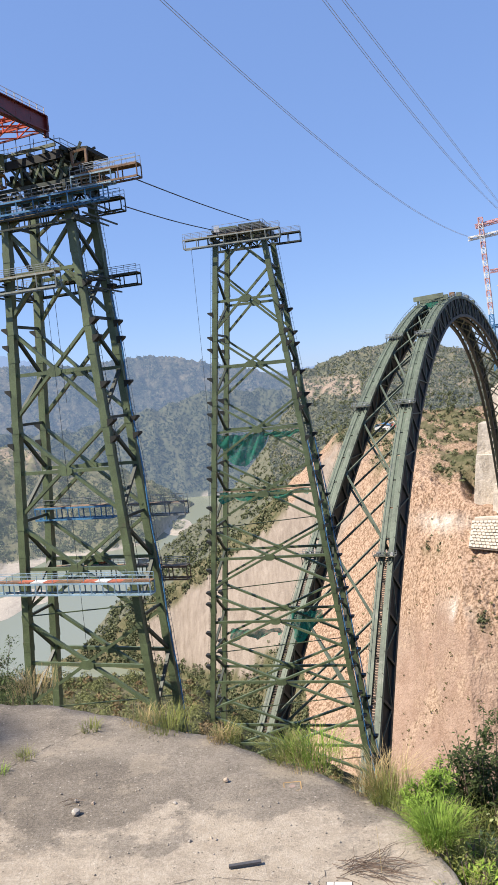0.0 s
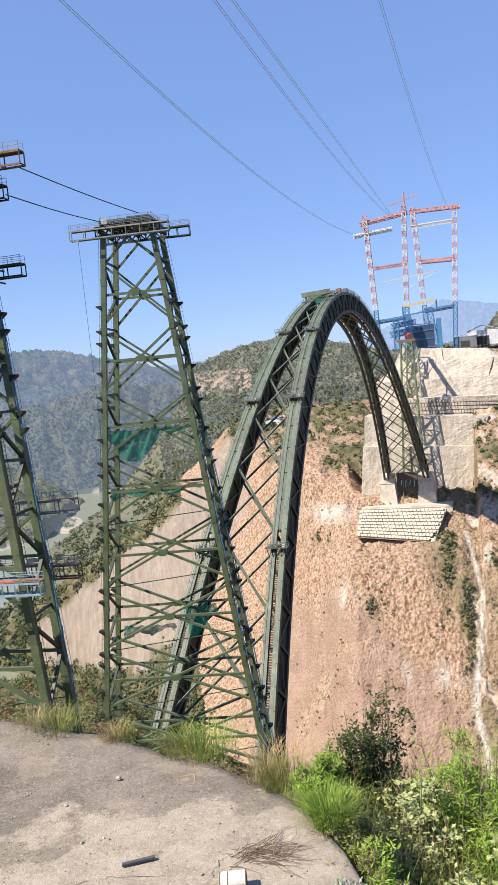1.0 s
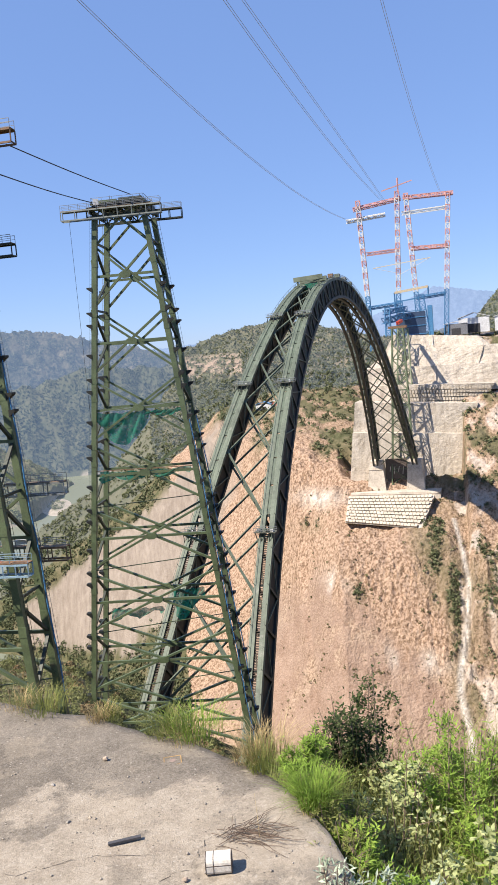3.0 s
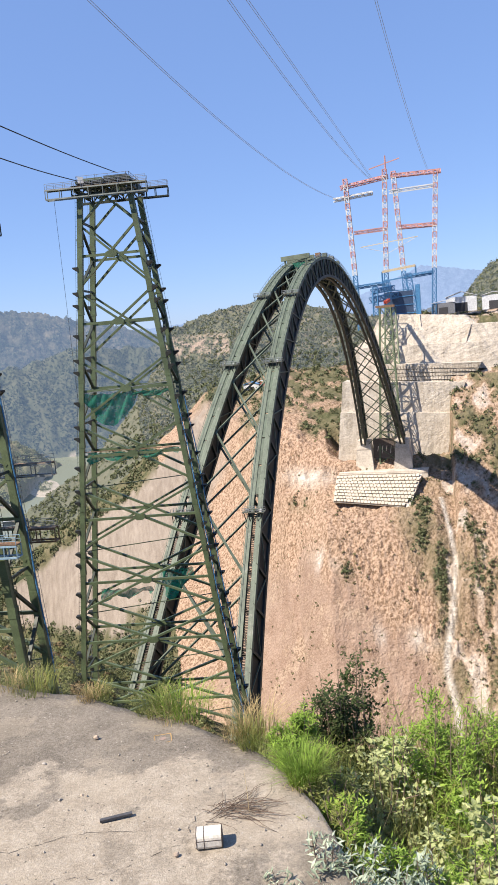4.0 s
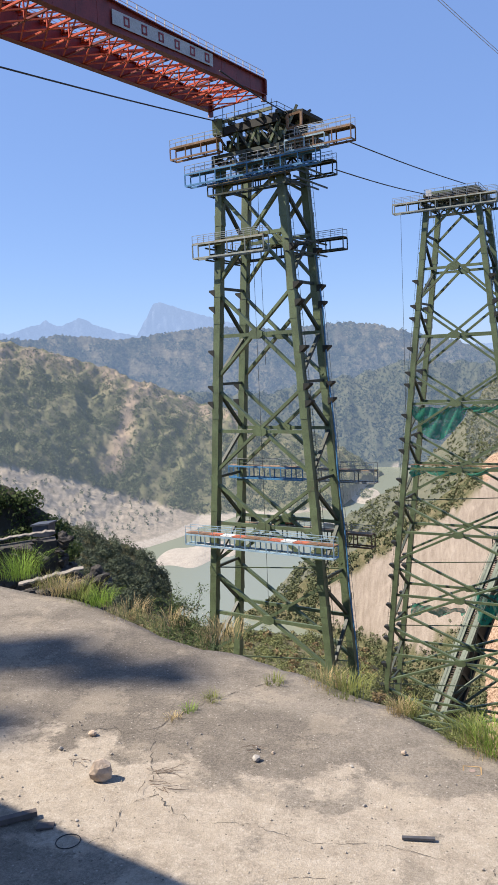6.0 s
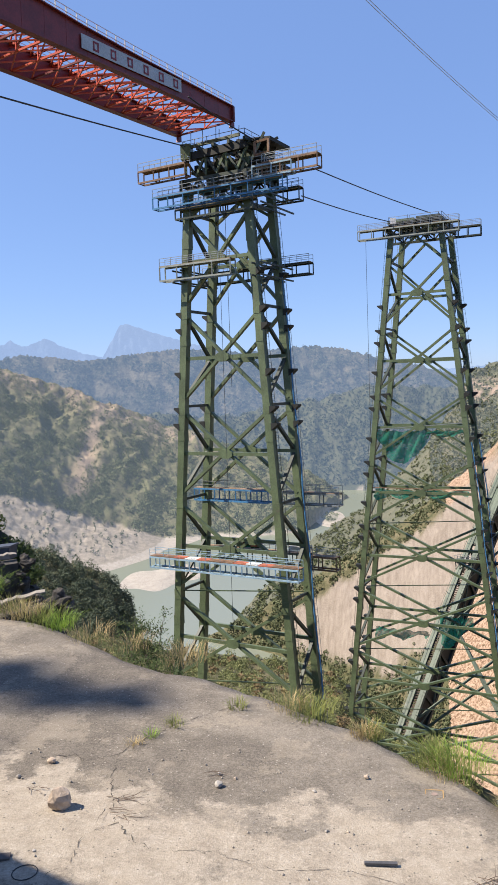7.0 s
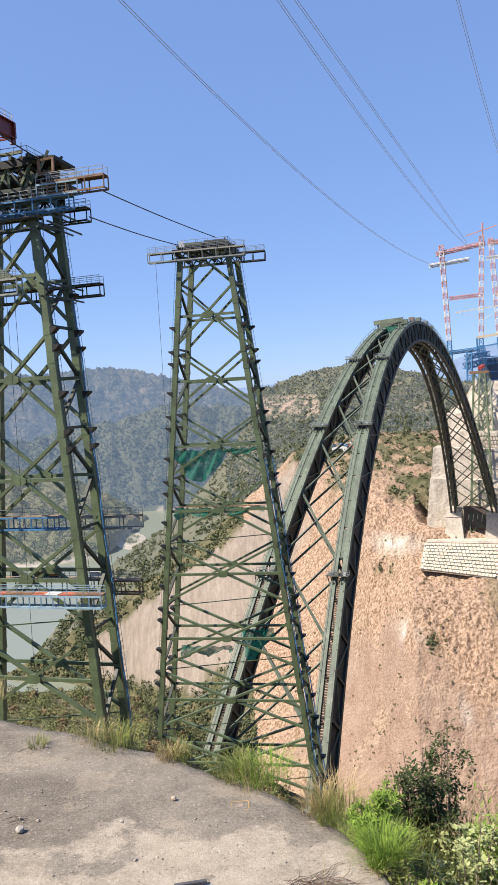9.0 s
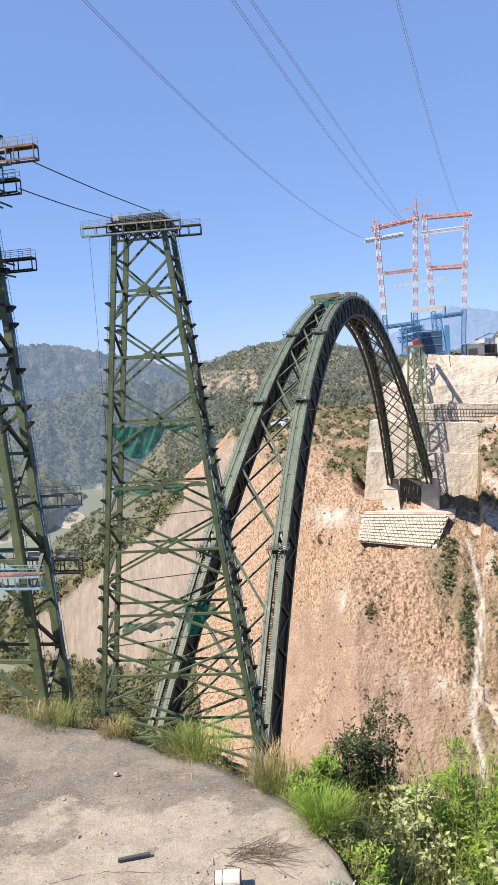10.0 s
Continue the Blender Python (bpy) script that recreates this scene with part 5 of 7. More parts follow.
def shed(at, w, dp, h, rise, wall, roof, label):
    c = Vector(at)
    root = thing("site_shed", tuple(c), label, "shed", "far bank sheds")
    part("wall", Build().box(c + Vector((0, 0, h / 2)), (w, dp, h), NX, AX), wall, root)
    rb = Build()
    rb.prism([(-w / 2 - 1, h), (0, h + rise), (w / 2 + 1, h), (w / 2 + 1, h + 0.4), (0, h + rise + 0.5), (-w / 2 - 1, h + 0.4)], lambda u, z: c + NX * u + AX * (-dp / 2 - 1) + Vector((0, 0, z)), lambda u, z: c + NX * u + AX * (dp / 2 + 1) + Vector((0, 0, z)))
    part("roof", rb, roof, root)
    # Dark sheet on the solid front stands in for a shaded open inside.
    part("dark_front", Build().box(c - AX * (dp / 2 + 0.05) + Vector((0, 0, h * 0.3)), (w * 0.4, 0.25, h * 0.6), NX, AX), plain("dark_opening", (0.05, 0.05, 0.055), 0.8), root)
    return root


TIN = plain("grey_tin", (0.72, 0.74, 0.76), 0.5, 0.0, 0.12, 0.1, 1.0)
shed((352, 772, 5), 30, 18, 15, 5, TIN, TIN, "large grey tin shed with a dark open front")
shed((326, 757, 4), 22, 12, 11, 2, plain("dark_tin", (0.2, 0.21, 0.23), 0.6), TIN, "low dark site shed beside the abutment")
shed((377, 752, 5), 22, 14, 14, 3, TIN, TIN, "grey tin shed above the abutment")
shed((163, 986, height_at(163, 986) - 1.0), 20, 10, 7, 3, WHITE, plain("blue_roof", (0.12, 0.3, 0.55), 0.5), "small blue-roofed camp hut on the scree shoulder")
shed((176, 984, height_at(176, 984) - 1.0), 13, 9, 6, 3, plain("red_wall", (0.55, 0.12, 0.1), 0.6), TIN, "small red camp hut on the scree shoulder")
for x, y in ((-62, 1590), (-50, 1600)):
    shed((x, y, height_at(x, y) - 1), 12, 9, 6, 2, WHITE, TIN, "tiny white house among trees by the river")


# ---- heads of the towers ----

def tower_head(root, at, b, zt, busy, up=1.0):
    r = random.Random(9 if busy else 5)
    lim = 5.2
    for q in (-1, 1):
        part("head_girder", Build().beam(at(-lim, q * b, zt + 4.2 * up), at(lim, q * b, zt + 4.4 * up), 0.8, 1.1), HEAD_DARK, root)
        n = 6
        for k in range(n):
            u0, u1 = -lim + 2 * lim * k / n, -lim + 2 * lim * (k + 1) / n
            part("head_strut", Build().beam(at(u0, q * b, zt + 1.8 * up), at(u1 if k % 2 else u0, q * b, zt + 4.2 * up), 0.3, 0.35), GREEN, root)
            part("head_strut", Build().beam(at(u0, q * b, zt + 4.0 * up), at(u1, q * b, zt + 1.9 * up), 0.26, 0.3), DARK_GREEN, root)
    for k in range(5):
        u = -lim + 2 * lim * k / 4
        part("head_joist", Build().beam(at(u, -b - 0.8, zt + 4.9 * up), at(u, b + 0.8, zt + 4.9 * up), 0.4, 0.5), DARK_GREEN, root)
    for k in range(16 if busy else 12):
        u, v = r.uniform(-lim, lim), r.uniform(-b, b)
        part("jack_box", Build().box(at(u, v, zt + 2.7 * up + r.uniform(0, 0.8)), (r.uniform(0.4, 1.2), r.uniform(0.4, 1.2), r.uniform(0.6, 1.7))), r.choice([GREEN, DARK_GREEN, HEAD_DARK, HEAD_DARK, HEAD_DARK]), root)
    rb = Build()
    for q in (-1, 1):
        rail(rb, at(-lim, q * (b + 0.6), zt + 5.1 * up), at(lim, q * (b + 0.6), zt + 5.1 * up))
    rail(rb, at(-lim, -b - 0.6, zt + 5.1 * up), at(-lim, b + 0.6, zt + 5.1 * up))
    rail(rb, at(lim, -b - 0.6, zt + 5.1 * up), at(lim, b + 0.6, zt + 5.1 * up))
    part("head_railing", rb, STEEL, root)
    for k in range(5):
        u = r.uniform(-lim, lim)
        part("rod", Build().beam(at(u, -b, zt + 5 * up), at(u + 0.1, -b, zt + 6.6 * up + r.random()), 0.07, 0.07), CABLE, root)


tower_head(T1, at1, 3.52, 30.5, True, 1.22)
tower_head(T2, at2, 4.65, 31.0, False, 0.5)
hr = random.Random(17)
for k in range(46):
    u, v, z = hr.uniform(-4.6, 7.6), hr.uniform(-3.9, 3.6), hr.uniform(31.6, 36.4)
    w = hr.choice((0.3, 0.45, 0.6))
    d = hr.choice(((1, 0, 0), (1, 0, 0.1), (0, 1, 0), (0.6, 0, 1), (0, 0.3, 1)))
    ln = hr.uniform(1.2, 3.6)
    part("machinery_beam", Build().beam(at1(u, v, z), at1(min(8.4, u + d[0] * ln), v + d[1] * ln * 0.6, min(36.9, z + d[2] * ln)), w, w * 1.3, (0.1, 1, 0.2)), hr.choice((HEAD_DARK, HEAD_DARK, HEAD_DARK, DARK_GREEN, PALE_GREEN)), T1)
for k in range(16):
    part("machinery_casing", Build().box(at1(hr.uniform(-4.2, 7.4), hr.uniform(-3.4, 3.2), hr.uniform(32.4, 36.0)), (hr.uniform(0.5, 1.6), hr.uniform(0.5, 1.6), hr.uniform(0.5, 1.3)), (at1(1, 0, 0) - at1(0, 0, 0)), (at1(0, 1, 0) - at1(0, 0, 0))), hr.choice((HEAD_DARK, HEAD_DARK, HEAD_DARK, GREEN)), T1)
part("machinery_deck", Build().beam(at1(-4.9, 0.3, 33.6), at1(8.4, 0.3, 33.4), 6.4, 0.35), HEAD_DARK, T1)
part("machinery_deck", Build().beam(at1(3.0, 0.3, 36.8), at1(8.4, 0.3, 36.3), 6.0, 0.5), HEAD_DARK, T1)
part("corner_block", Build().box(at1(-4.9, -3.6, 36.3), (1.5, 1.5, 2.2)), GREEN, T1)
fr = Build()
for a, b in (((7.35, 33.5), (9.45, 33.6)), ((9.45, 33.6), (9.5, 35.35)), ((9.5, 35.35), (7.35, 35.2)), ((7.35, 35.2), (7.35, 33.5))):
    fr.beam(at1(a[0], -5.2, a[1]), at1(b[0], -5.2, b[1]), 0.3, 0.3, (0.3, 0.9, 0.2))
part("orange_frame", fr, RUST, T1)
part("mast_jib", Build().beam((264, 777, 152), (292, 766, 159), 0.9, 0.9), PINK, crane)
part("mast_jib", Build().beam((279, 771, 148), (279, 771, 163), 1.2, 1.2), PINK, crane)
for u, w, z in ((-2.6, 4.2, 33.5), (2.2, 4.6, 33.7)):
    part("head_casing", Build().box(at2(u, -2.6, z), (w, 2.6, 1.7), at2(1, 0, 0) - at2(0, 0, 0), at2(0, 1, 0) - at2(0, 0, 0)), GREEN if u < 0 else DARK_GREEN, T2)
part("white_box", Build().box(at2(-4.4, -4.9, 33.9), (1.1, 0.9, 1.1)), WHITE, T2)
part("top_truss", Build().beam(at1(-5.2, -3.6, 37.0), at1(4.0, -3.4, 37.4), 0.3, 0.45), PALE_GREEN, T1)
# end walks that close the platforms round the tower
for at, root, u, z in ((at1, T1, 6.8, 19.2), (at1, T1, -6.6, 19.4), (at1, T1, 7.2, 29.0)):
    eb = Build()
    for w in (-0.7, 0.7):
        for h in (0, -1.7):
            eb.beam(at(u + w, -5, z + h), at(u + w, 5, z + h), 0.18, 0.22)
    part("side_walk", eb, DARK_GREEN, root)

# hanging lines
for at, root, u, z0, z1 in ((at2, T2, -10.2, 31, -30), (at1, T1, 0.6, 27, -34), (at1, T1, 1.8, 27, 2)):
    part("drop_line", Build().tube([at(u, -4.5, z0), at(u + 0.15, -4.5, z1)], 0.035, 4), CABLE, root)


# ---- torn safety nets ----
def net(at, u0, u1, v, z, drop, seed, sag=0.8, wave=1.0, bag=False):
    r = random.Random(seed)
    rows = []
    nu, nv = 30, 9
    ph = r.uniform(0, 6)
    for i in range(nu + 1):
        f = i / nu
        line = []
        dr = drop * (0.35 + 0.65 * abs(math.sin(f * 3.1 * wave + ph))) * (1 - 0.55 * f)
        if bag:
            dr = drop * (0.12 + 0.88 * math.sin(math.pi * min(1.0, f * 1.02)) ** 0.8) * (1 - 0.2 * f)
        for j in range(nv + 1):
            g = j / nv
            u = u0 + (u1 - u0) * f
            fold = 0.5 * math.sin(f * 17 + g * 5 + ph) * g + 0.25 * math.sin(f * 41 + g * 9)
            line.append(at(u + 0.5 * fold * g, v + fold * 0.9, z - sag * math.sin(math.pi * f) * 0.6 - dr * g + 0.15 * math.sin(f * 23)))
        rows.append(line)
    b = Build().grid(rows)
    p = at((u0 + u1) / 2, v, z)
    return single("safety_net", b, NET_MESH, tuple(p), "torn green safety net sagging from the tower braces", "net", "safety nets", smooth=True)


m_n, t_n, p_n = shader("woven_green_net")
p_n.inputs["Base Color"].default_value = (0.012, 0.17, 0.115, 1)
p_n.inputs["Roughness"].default_value = 0.9
tr = t_n.nodes.new("ShaderNodeBsdfTransparent")
ms = t_n.nodes.new("ShaderNodeMixShader")
weave = t_n.nodes.new("ShaderNodeMapRange")
for k, v in ((1, 0.38), (2, 0.6), (3, 0.62), (4, 0.95)):
    weave.inputs[k].default_value = v
t_n.links.new(noise_at(t_n, 0.8, 5, 0.6), weave.inputs[0])
t_n.links.new(weave.outputs[0], ms.inputs[0])
t_n.links.new(tr.outputs[0], ms.inputs[1])
tl_n = t_n.nodes.new("ShaderNodeBsdfTranslucent")
tl_n.inputs[0].default_value = (0.015, 0.26, 0.17, 1)
lit = t_n.nodes.new("ShaderNodeMixShader")
lit.inputs[0].default_value = 0.45
t_n.links.new(p_n.outputs[0], lit.inputs[1])
t_n.links.new(tl_n.outputs[0], lit.inputs[2])
t_n.links.new(lit.outputs[0], ms.inputs[2])
t_n.links.new(ms.outputs[0], t_n.nodes["Material Output"].inputs[0])
NET_MESH = m_n
net(at2, -9.0, 2.2, -4.6, -7.6, 7.2, 1, 0.3, bag=True)
net(at2, 1.0, 8.8, -4.6, -7.6, 1.8, 2, 0.3)
net(at2, -9.4, 9.6, -4.6, -19.6, 2.4, 3, 0.5, 3.0)
net(at2, -10.0, 1.0, -4.2, -48.6, 3.0, 4, 0.4, 2.0)
net(at2, 1.5, 8.5, 4.4, -47.5, 8.0, 5, 0.5)
part("net_rope", Build().beam(at2(-9.5, -4.8, -7.4), at2(9.5, -4.8, -6.2), 0.12, 0.12), STEEL, T2)
part("net_rope", Build().beam(at2(-10, -4.8, -19.3), at2(10, -4.8, -19.5), 0.14, 0.14), RUST, T2)

# blue pipes up the sloping legs
for root, cor, s in ((T1, cor1, (1, 1)), (T2, cor2, (1, -1)), (T2, cor2, (1, 1))):
    z0, z1 = (-45, 18) if root is T1 else (-85, -10)
    pts = [cor[s](z0 + (z1 - z0) * k / 14) + Vector((0.75 + 0.12 * math.sin(k * 1.7), -0.7, 0)) for k in range(15)]
    part("blue_hose", Build().tube(pts, 0.11, 6), BLUE, root)

# ---- red launching girder: bracing, railing, name board ----
for k in range(35):
    a, b = k * 3.0, (k + 1) * 3.0
    for h in (0.15, girder_depth(a) - 0.35):
        up = Vector((0, 0, h))
        part("cross_strut", Build().beam(g0r + GD * a + up, g0l + GD * a + up, 0.22, 0.22), BRIGHT_RED if k % 3 else RED, girder)
        m0, m1 = (g0r + g0l) / 2 + GD * a + up, (g0r + g0l) / 2 + GD * b + up
        for p, q in ((g0r + GD * a + up, m1), (m1, g0l + GD * a + up), (m0, g0r + GD * b + up), (m0, g0l + GD * b + up)):
            part("cross_diagonal", Build().beam(p, q, 0.15, 0.15), BRIGHT_RED, girder)
    part("inner_post", Build().beam((g0r + g0l) / 2 + GD * a + Vector((0, 0, 0.15)), (g0r + g0l) / 2 + GD * a + Vector((0, 0, girder_depth(a) - 0.35)), 0.16, 0.16, GD), BRIGHT_RED, girder)
    for g in (g0r, g0l):
        part("web_stiffener", Build().beam(g + GD * a + Vector((0, 0, 0.06)), g + GD * a + Vector((0, 0, girder_depth(a) - 0.06)), 0.16, 0.4, GD), RED, girder)
for g in (g0r, g0l):
    rb = Build()
    for k in range(70):
        p0, p1 = g + GD * k * 1.5 + Vector((0, 0, girder_depth(k * 1.5) + 0.05)), g + GD * (k + 1) * 1.5 + Vector((0, 0, girder_depth(k * 1.5 + 1.5) + 0.05))
        rb.beam(p0, p0 + Vector((0, 0, 1.15)), 0.13, 0.1)
        for h in (0.6, 1.15):
            rb.beam(p0 + Vector((0, 0, h)), p1 + Vector((0, 0, h)), 0.06, 0.06)
    part("railing", rb, WHITE, girder)
    part("end_plate", Build().beam(g, g + Vector((0, 0, 2.05)), 0.9, 0.3, GD), RED, girder)
    part("nose_hook", Build().prism([(-0.5, -0.9), (0.3, -0.75), (0.3, 0.0), (-0.3, 0.0)], lambda u, w: g - GD * u + GN * -0.2 + Vector((0, 0, w)), lambda u, w: g - GD * u + GN * 0.2 + Vector((0, 0, w))), RED, girder)
out = GN if GN.dot(Vector((1, -0.5, 0))) > 0 else -GN
sg = g0r + GD * 11.2 + out * 0.25 + Vector((0, 0, 1.55))
board = part("name_board", Build().beam(sg, sg + GD * 17, 0.08, 1.55), plain("grey_board", (0.5, 0.53, 0.56), 0.5, 0, 0.1, 0.5, 5.0), girder, "pale grey board with dark red marks")
mk = plain("dark_red_mark", (0.3, 0.04, 0.05), 0.5)
for k in range(6):
    o = sg + GD * (15.3 - k * 2.75) + out * 0.06
    mb = Build()
    for h in (-0.42, 0.42):
        mb.beam(o + Vector((0, 0, h)), o - GD * 0.85 + Vector((0, 0, h)), 0.05, 0.2)
    for w in (0.09, 0.76):
        mb.beam(o - GD * w - Vector((0, 0, 0.5)), o - GD * w + Vector((0, 0, 0.5)), 0.2, 0.05, out)
    part("board_mark", mb, mk, board)

# ---- erection frame on the crown of the arch ----
crown_frame = thing("crown_frame", tuple(rib_point(-0.2, 0, 0, 0)), "pale green erection frame standing on the arch crown", "erection frame")
for side in (-1, 1):
    for s in (-0.225, -0.175):
        p = rib_point(s, side, 0, 0)
        part("post", Build().beam(p, Vector((p.x, p.y, 36.4)), 0.8, 0.8), PALE_GREEN, crown_frame)
for s in (-0.225, -0.175):
    a, b = rib_point(s, -1, -2, 0), rib_point(s, 1, 2, 0)
    part("beam", Build().beam(Vector((a.x, a.y, 36.4)), Vector((b.x, b.y, 37.0)), 1.4, 2.2), PALE_GREEN, crown_frame)
    part("brace", Build().beam(Vector((a.x, a.y, 33)), Vector((b.x, b.y, 36.0)), 0.5, 0.5), ARCH_GREEN, crown_frame)
pn = rib_point(-0.2, 0, 0, 3)
part("net_panel", Build().box(pn + Vector((0, 0, 2.0)), (7, 1, 3.0), NX, AX), NET, crown_frame)
for side in (-1, 1):
    rb = Build()
    for i in range(40):
        s = -0.17 + i * 0.012
        a, b = rib_point(s, side, side * 2.6, -0.1), rib_point(s + 0.012, side, side * 2.6, -0.1)
        up = Vector((0, 0, 1.5))
        rb.beam(a, a + up, 0.12, 0.12)
        rb.beam(a + up, b + up, 0.12, 0.12)
    part("crown_railing", rb, STEEL, arch)
for k, s in enumerate((-0.1, -0.02, 0.06, 0.13)):
    p = rib_point(s, 1, 1.0, -1.2)
    part("crown_gear", Build().box(p, (2.6, 3.0, 2.0), NX, AX), (RUST, PALE_GREEN, STEEL, PALE_GREEN)[k], arch)


# ---- woods and scrub ----
def leaf_material(name, dark, light, glow=None):
    m, t, p = shader(name)
    if not (glow or name.startswith("scrub")):
        dark, light = tuple(v * 1.3 for v in dark), tuple(v * 1.3 for v in light)
    isl = t.nodes.new("ShaderNodeNewGeometry").outputs["Random Per Island"]
    c = ramp(t, isl, [(0.0, dark), (0.6, light), (1.0, tuple(v * 1.35 for v in light))])
    g = noise_at(t, 0.6 if glow or name.startswith("scrub") else 30.0, 4, 0.6)
    c = mix(t, 0.4, c, ramp(t, g, [(0.35, tuple(v * 0.5 for v in dark)), (0.65, tuple(v * 1.2 for v in light))]))
    t.links.new(c, p.inputs["Base Color"])
    if not (glow or name.startswith("scrub")):
        tl = t.nodes.new("ShaderNodeBsdfTranslucent")
        t.links.new(c, tl.inputs[0])
        sh = t.nodes.new("ShaderNodeMixShader")
        sh.inputs[0].default_value = 0.35
        t.links.new(p.outputs[0], sh.inputs[1])
        t.links.new(tl.outputs[0], sh.inputs[2])
        t.links.new(sh.outputs[0], t.nodes["Material Output"].inputs[0])
    p.inputs["Roughness"].default_value = 0.75
    p.inputs["Specular IOR Level"].default_value = 0.2
    # Far leaves emit the haze tint, painting the air in front of them.
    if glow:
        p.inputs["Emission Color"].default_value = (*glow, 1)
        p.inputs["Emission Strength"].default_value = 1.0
    return m


def ball(sub):
    bm = bmesh.new()
    bmesh.ops.create_icosphere(bm, subdivisions=sub, radius=1.0)
    v = np.array([tuple(q.co) for q in bm.verts])
    f = np.array([[q.index for q in face.verts] for face in bm.faces])
    bm.free()
    return v, f


def clumps(name, places, sizes, sub, material, label, category, seed, tall=1.15, ragged=0.28, lobes=1):
    """Many small ragged crowns in one mesh: places (n, 3) at the ground, sizes in metres across."""
    r = np.random.RandomState(seed)
    places, sizes = np.repeat(places, lobes, axis=0), np.repeat(sizes, lobes)
    if lobes > 1:
        places = places + r.normal(0, 0.3, places.shape) * sizes[:, None] * np.array([1, 1, 0.6])
        sizes = sizes * r.uniform(0.5, 0.85, len(sizes))
    v, f = ball(sub)
    n = len(places)
    jit = 1 + r.uniform(-ragged, ragged, (n, len(v), 1))
    sc = sizes[:, None] * np.stack([r.uniform(0.42, 0.58, n), r.uniform(0.42, 0.58, n), r.uniform(0.42, 0.6, n) * tall], -1)
    co = v[None] * jit * sc[:, None, :] + places[:, None, :] + np.array([0, 0, 0.38]) * sizes[:, None, None]
    idx = (f[None] + (np.arange(n) * len(v))[:, None, None]).reshape(-1).astype(np.int32)
    me = bpy.data.meshes.new(name)
    me.vertices.add(n * len(v))
    me.vertices.foreach_set("co", co.reshape(-1))
    me.loops.add(len(idx))
    me.loops.foreach_set("vertex_index", idx)
    me.polygons.add(len(idx) // 3)
    me.polygons.foreach_set("loop_start", np.arange(0, len(idx), 3, dtype=np.int32))
    me.update(calc_edges=True)
    me.materials.append(material)
    return tagged(new(name, me), label, category, kind="stuff")


def leafy(name, places, sizes, n, leaf, material, label, category, seed, tall=1.0):
    """Many ragged crowns of loose leaf sprays in one mesh; leaf is a spray's size as a share of the crown's."""
    r = np.random.RandomState(seed)
    k = len(places)
    d = r.normal(0, 1, (k, n, 3))
    d /= np.linalg.norm(d, axis=2, keepdims=True)
    rad = r.uniform(0.45, 1.0, (k, n, 1)) ** 0.6
    shape = np.stack([r.uniform(0.4, 0.6, k), r.uniform(0.4, 0.6, k), r.uniform(0.4, 0.6, k) * tall], -1)[:, None, :]
    c = places[:, None, :] + (d * rad * shape + np.array([0, 0, 0.36 * tall])) * sizes[:, None, None]
    u = np.cross(d + r.normal(0, 0.6, d.shape), r.normal(0, 1, d.shape))
    u /= np.linalg.norm(u, axis=2, keepdims=True)
    w = np.cross(u, d + r.normal(0, 0.45, d.shape))
    w /= np.linalg.norm(w, axis=2, keepdims=True)
    s = (leaf * sizes)[:, None, None] * r.uniform(0.6, 1.3, (k, n, 1))
    u, w = u * s * 0.5, w * s * 0.36
    co = np.stack([c - u, c - w * 0.9 + u * 0.1, c + u, c + w], 2)
    nq = k * n
    me = bpy.data.meshes.new(name)
    me.vertices.add(nq * 4)
    me.vertices.foreach_set("co", co.reshape(-1))
    me.loops.add(nq * 4)
    me.loops.foreach_set("vertex_index", np.arange(nq * 4, dtype=np.int32))
    me.polygons.add(nq)
    me.polygons.foreach_set("loop_start", np.arange(0, nq * 4, 4, dtype=np.int32))
    me.update(calc_edges=True)
    me.materials.append(material)
    return tagged(new(name, me), label, category, kind="stuff")


def scatter(weight, n, seed):
    """Places on the land, spread evenly over the faces of the slopes by the weight of each cell."""
    r = np.random.RandomState(seed)
    w = weight[:-1, :-1] * np.clip(np.diff(TAN, axis=1)[:-1], 0, None) * (np.diff(A, axis=0)[:, :-1] < 1)
    w = w / w.sum()
    pick = r.choice(w.size, n, p=w.ravel())
    i, j = np.unravel_index(pick, w.shape)
    fu, fv = r.rand(n), r.rand(n)
    a = A[i, j] + (A[i + 1, j] - A[i, j]) * fu
    d = D[i, j] + (D[i, j + 1] - D[i, j]) * fv
    z = (Z[i, j] * (1 - fu) + Z[i + 1, j] * fu) * (1 - fv) + (Z[i, j + 1] * (1 - fu) + Z[i + 1, j + 1] * fu) * fv
    return np.stack([d * np.sin(np.radians(a)), d * np.cos(np.radians(a)), z], -1), d, r


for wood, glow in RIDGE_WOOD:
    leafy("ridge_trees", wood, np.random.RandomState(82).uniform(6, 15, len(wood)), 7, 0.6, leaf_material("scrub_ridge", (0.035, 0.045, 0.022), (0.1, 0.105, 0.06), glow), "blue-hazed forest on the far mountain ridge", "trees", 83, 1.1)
thick = np.clip(0.55 + patch2 * 0.9 + patch * 0.5, 0.06, 1.0)
is_far_mid = beyond & is_mid
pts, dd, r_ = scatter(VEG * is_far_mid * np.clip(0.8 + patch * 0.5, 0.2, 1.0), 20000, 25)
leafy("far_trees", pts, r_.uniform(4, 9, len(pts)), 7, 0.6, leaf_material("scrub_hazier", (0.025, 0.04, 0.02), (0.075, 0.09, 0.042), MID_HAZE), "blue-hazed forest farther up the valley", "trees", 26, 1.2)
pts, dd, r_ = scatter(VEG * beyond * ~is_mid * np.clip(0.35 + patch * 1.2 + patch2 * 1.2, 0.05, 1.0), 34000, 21)
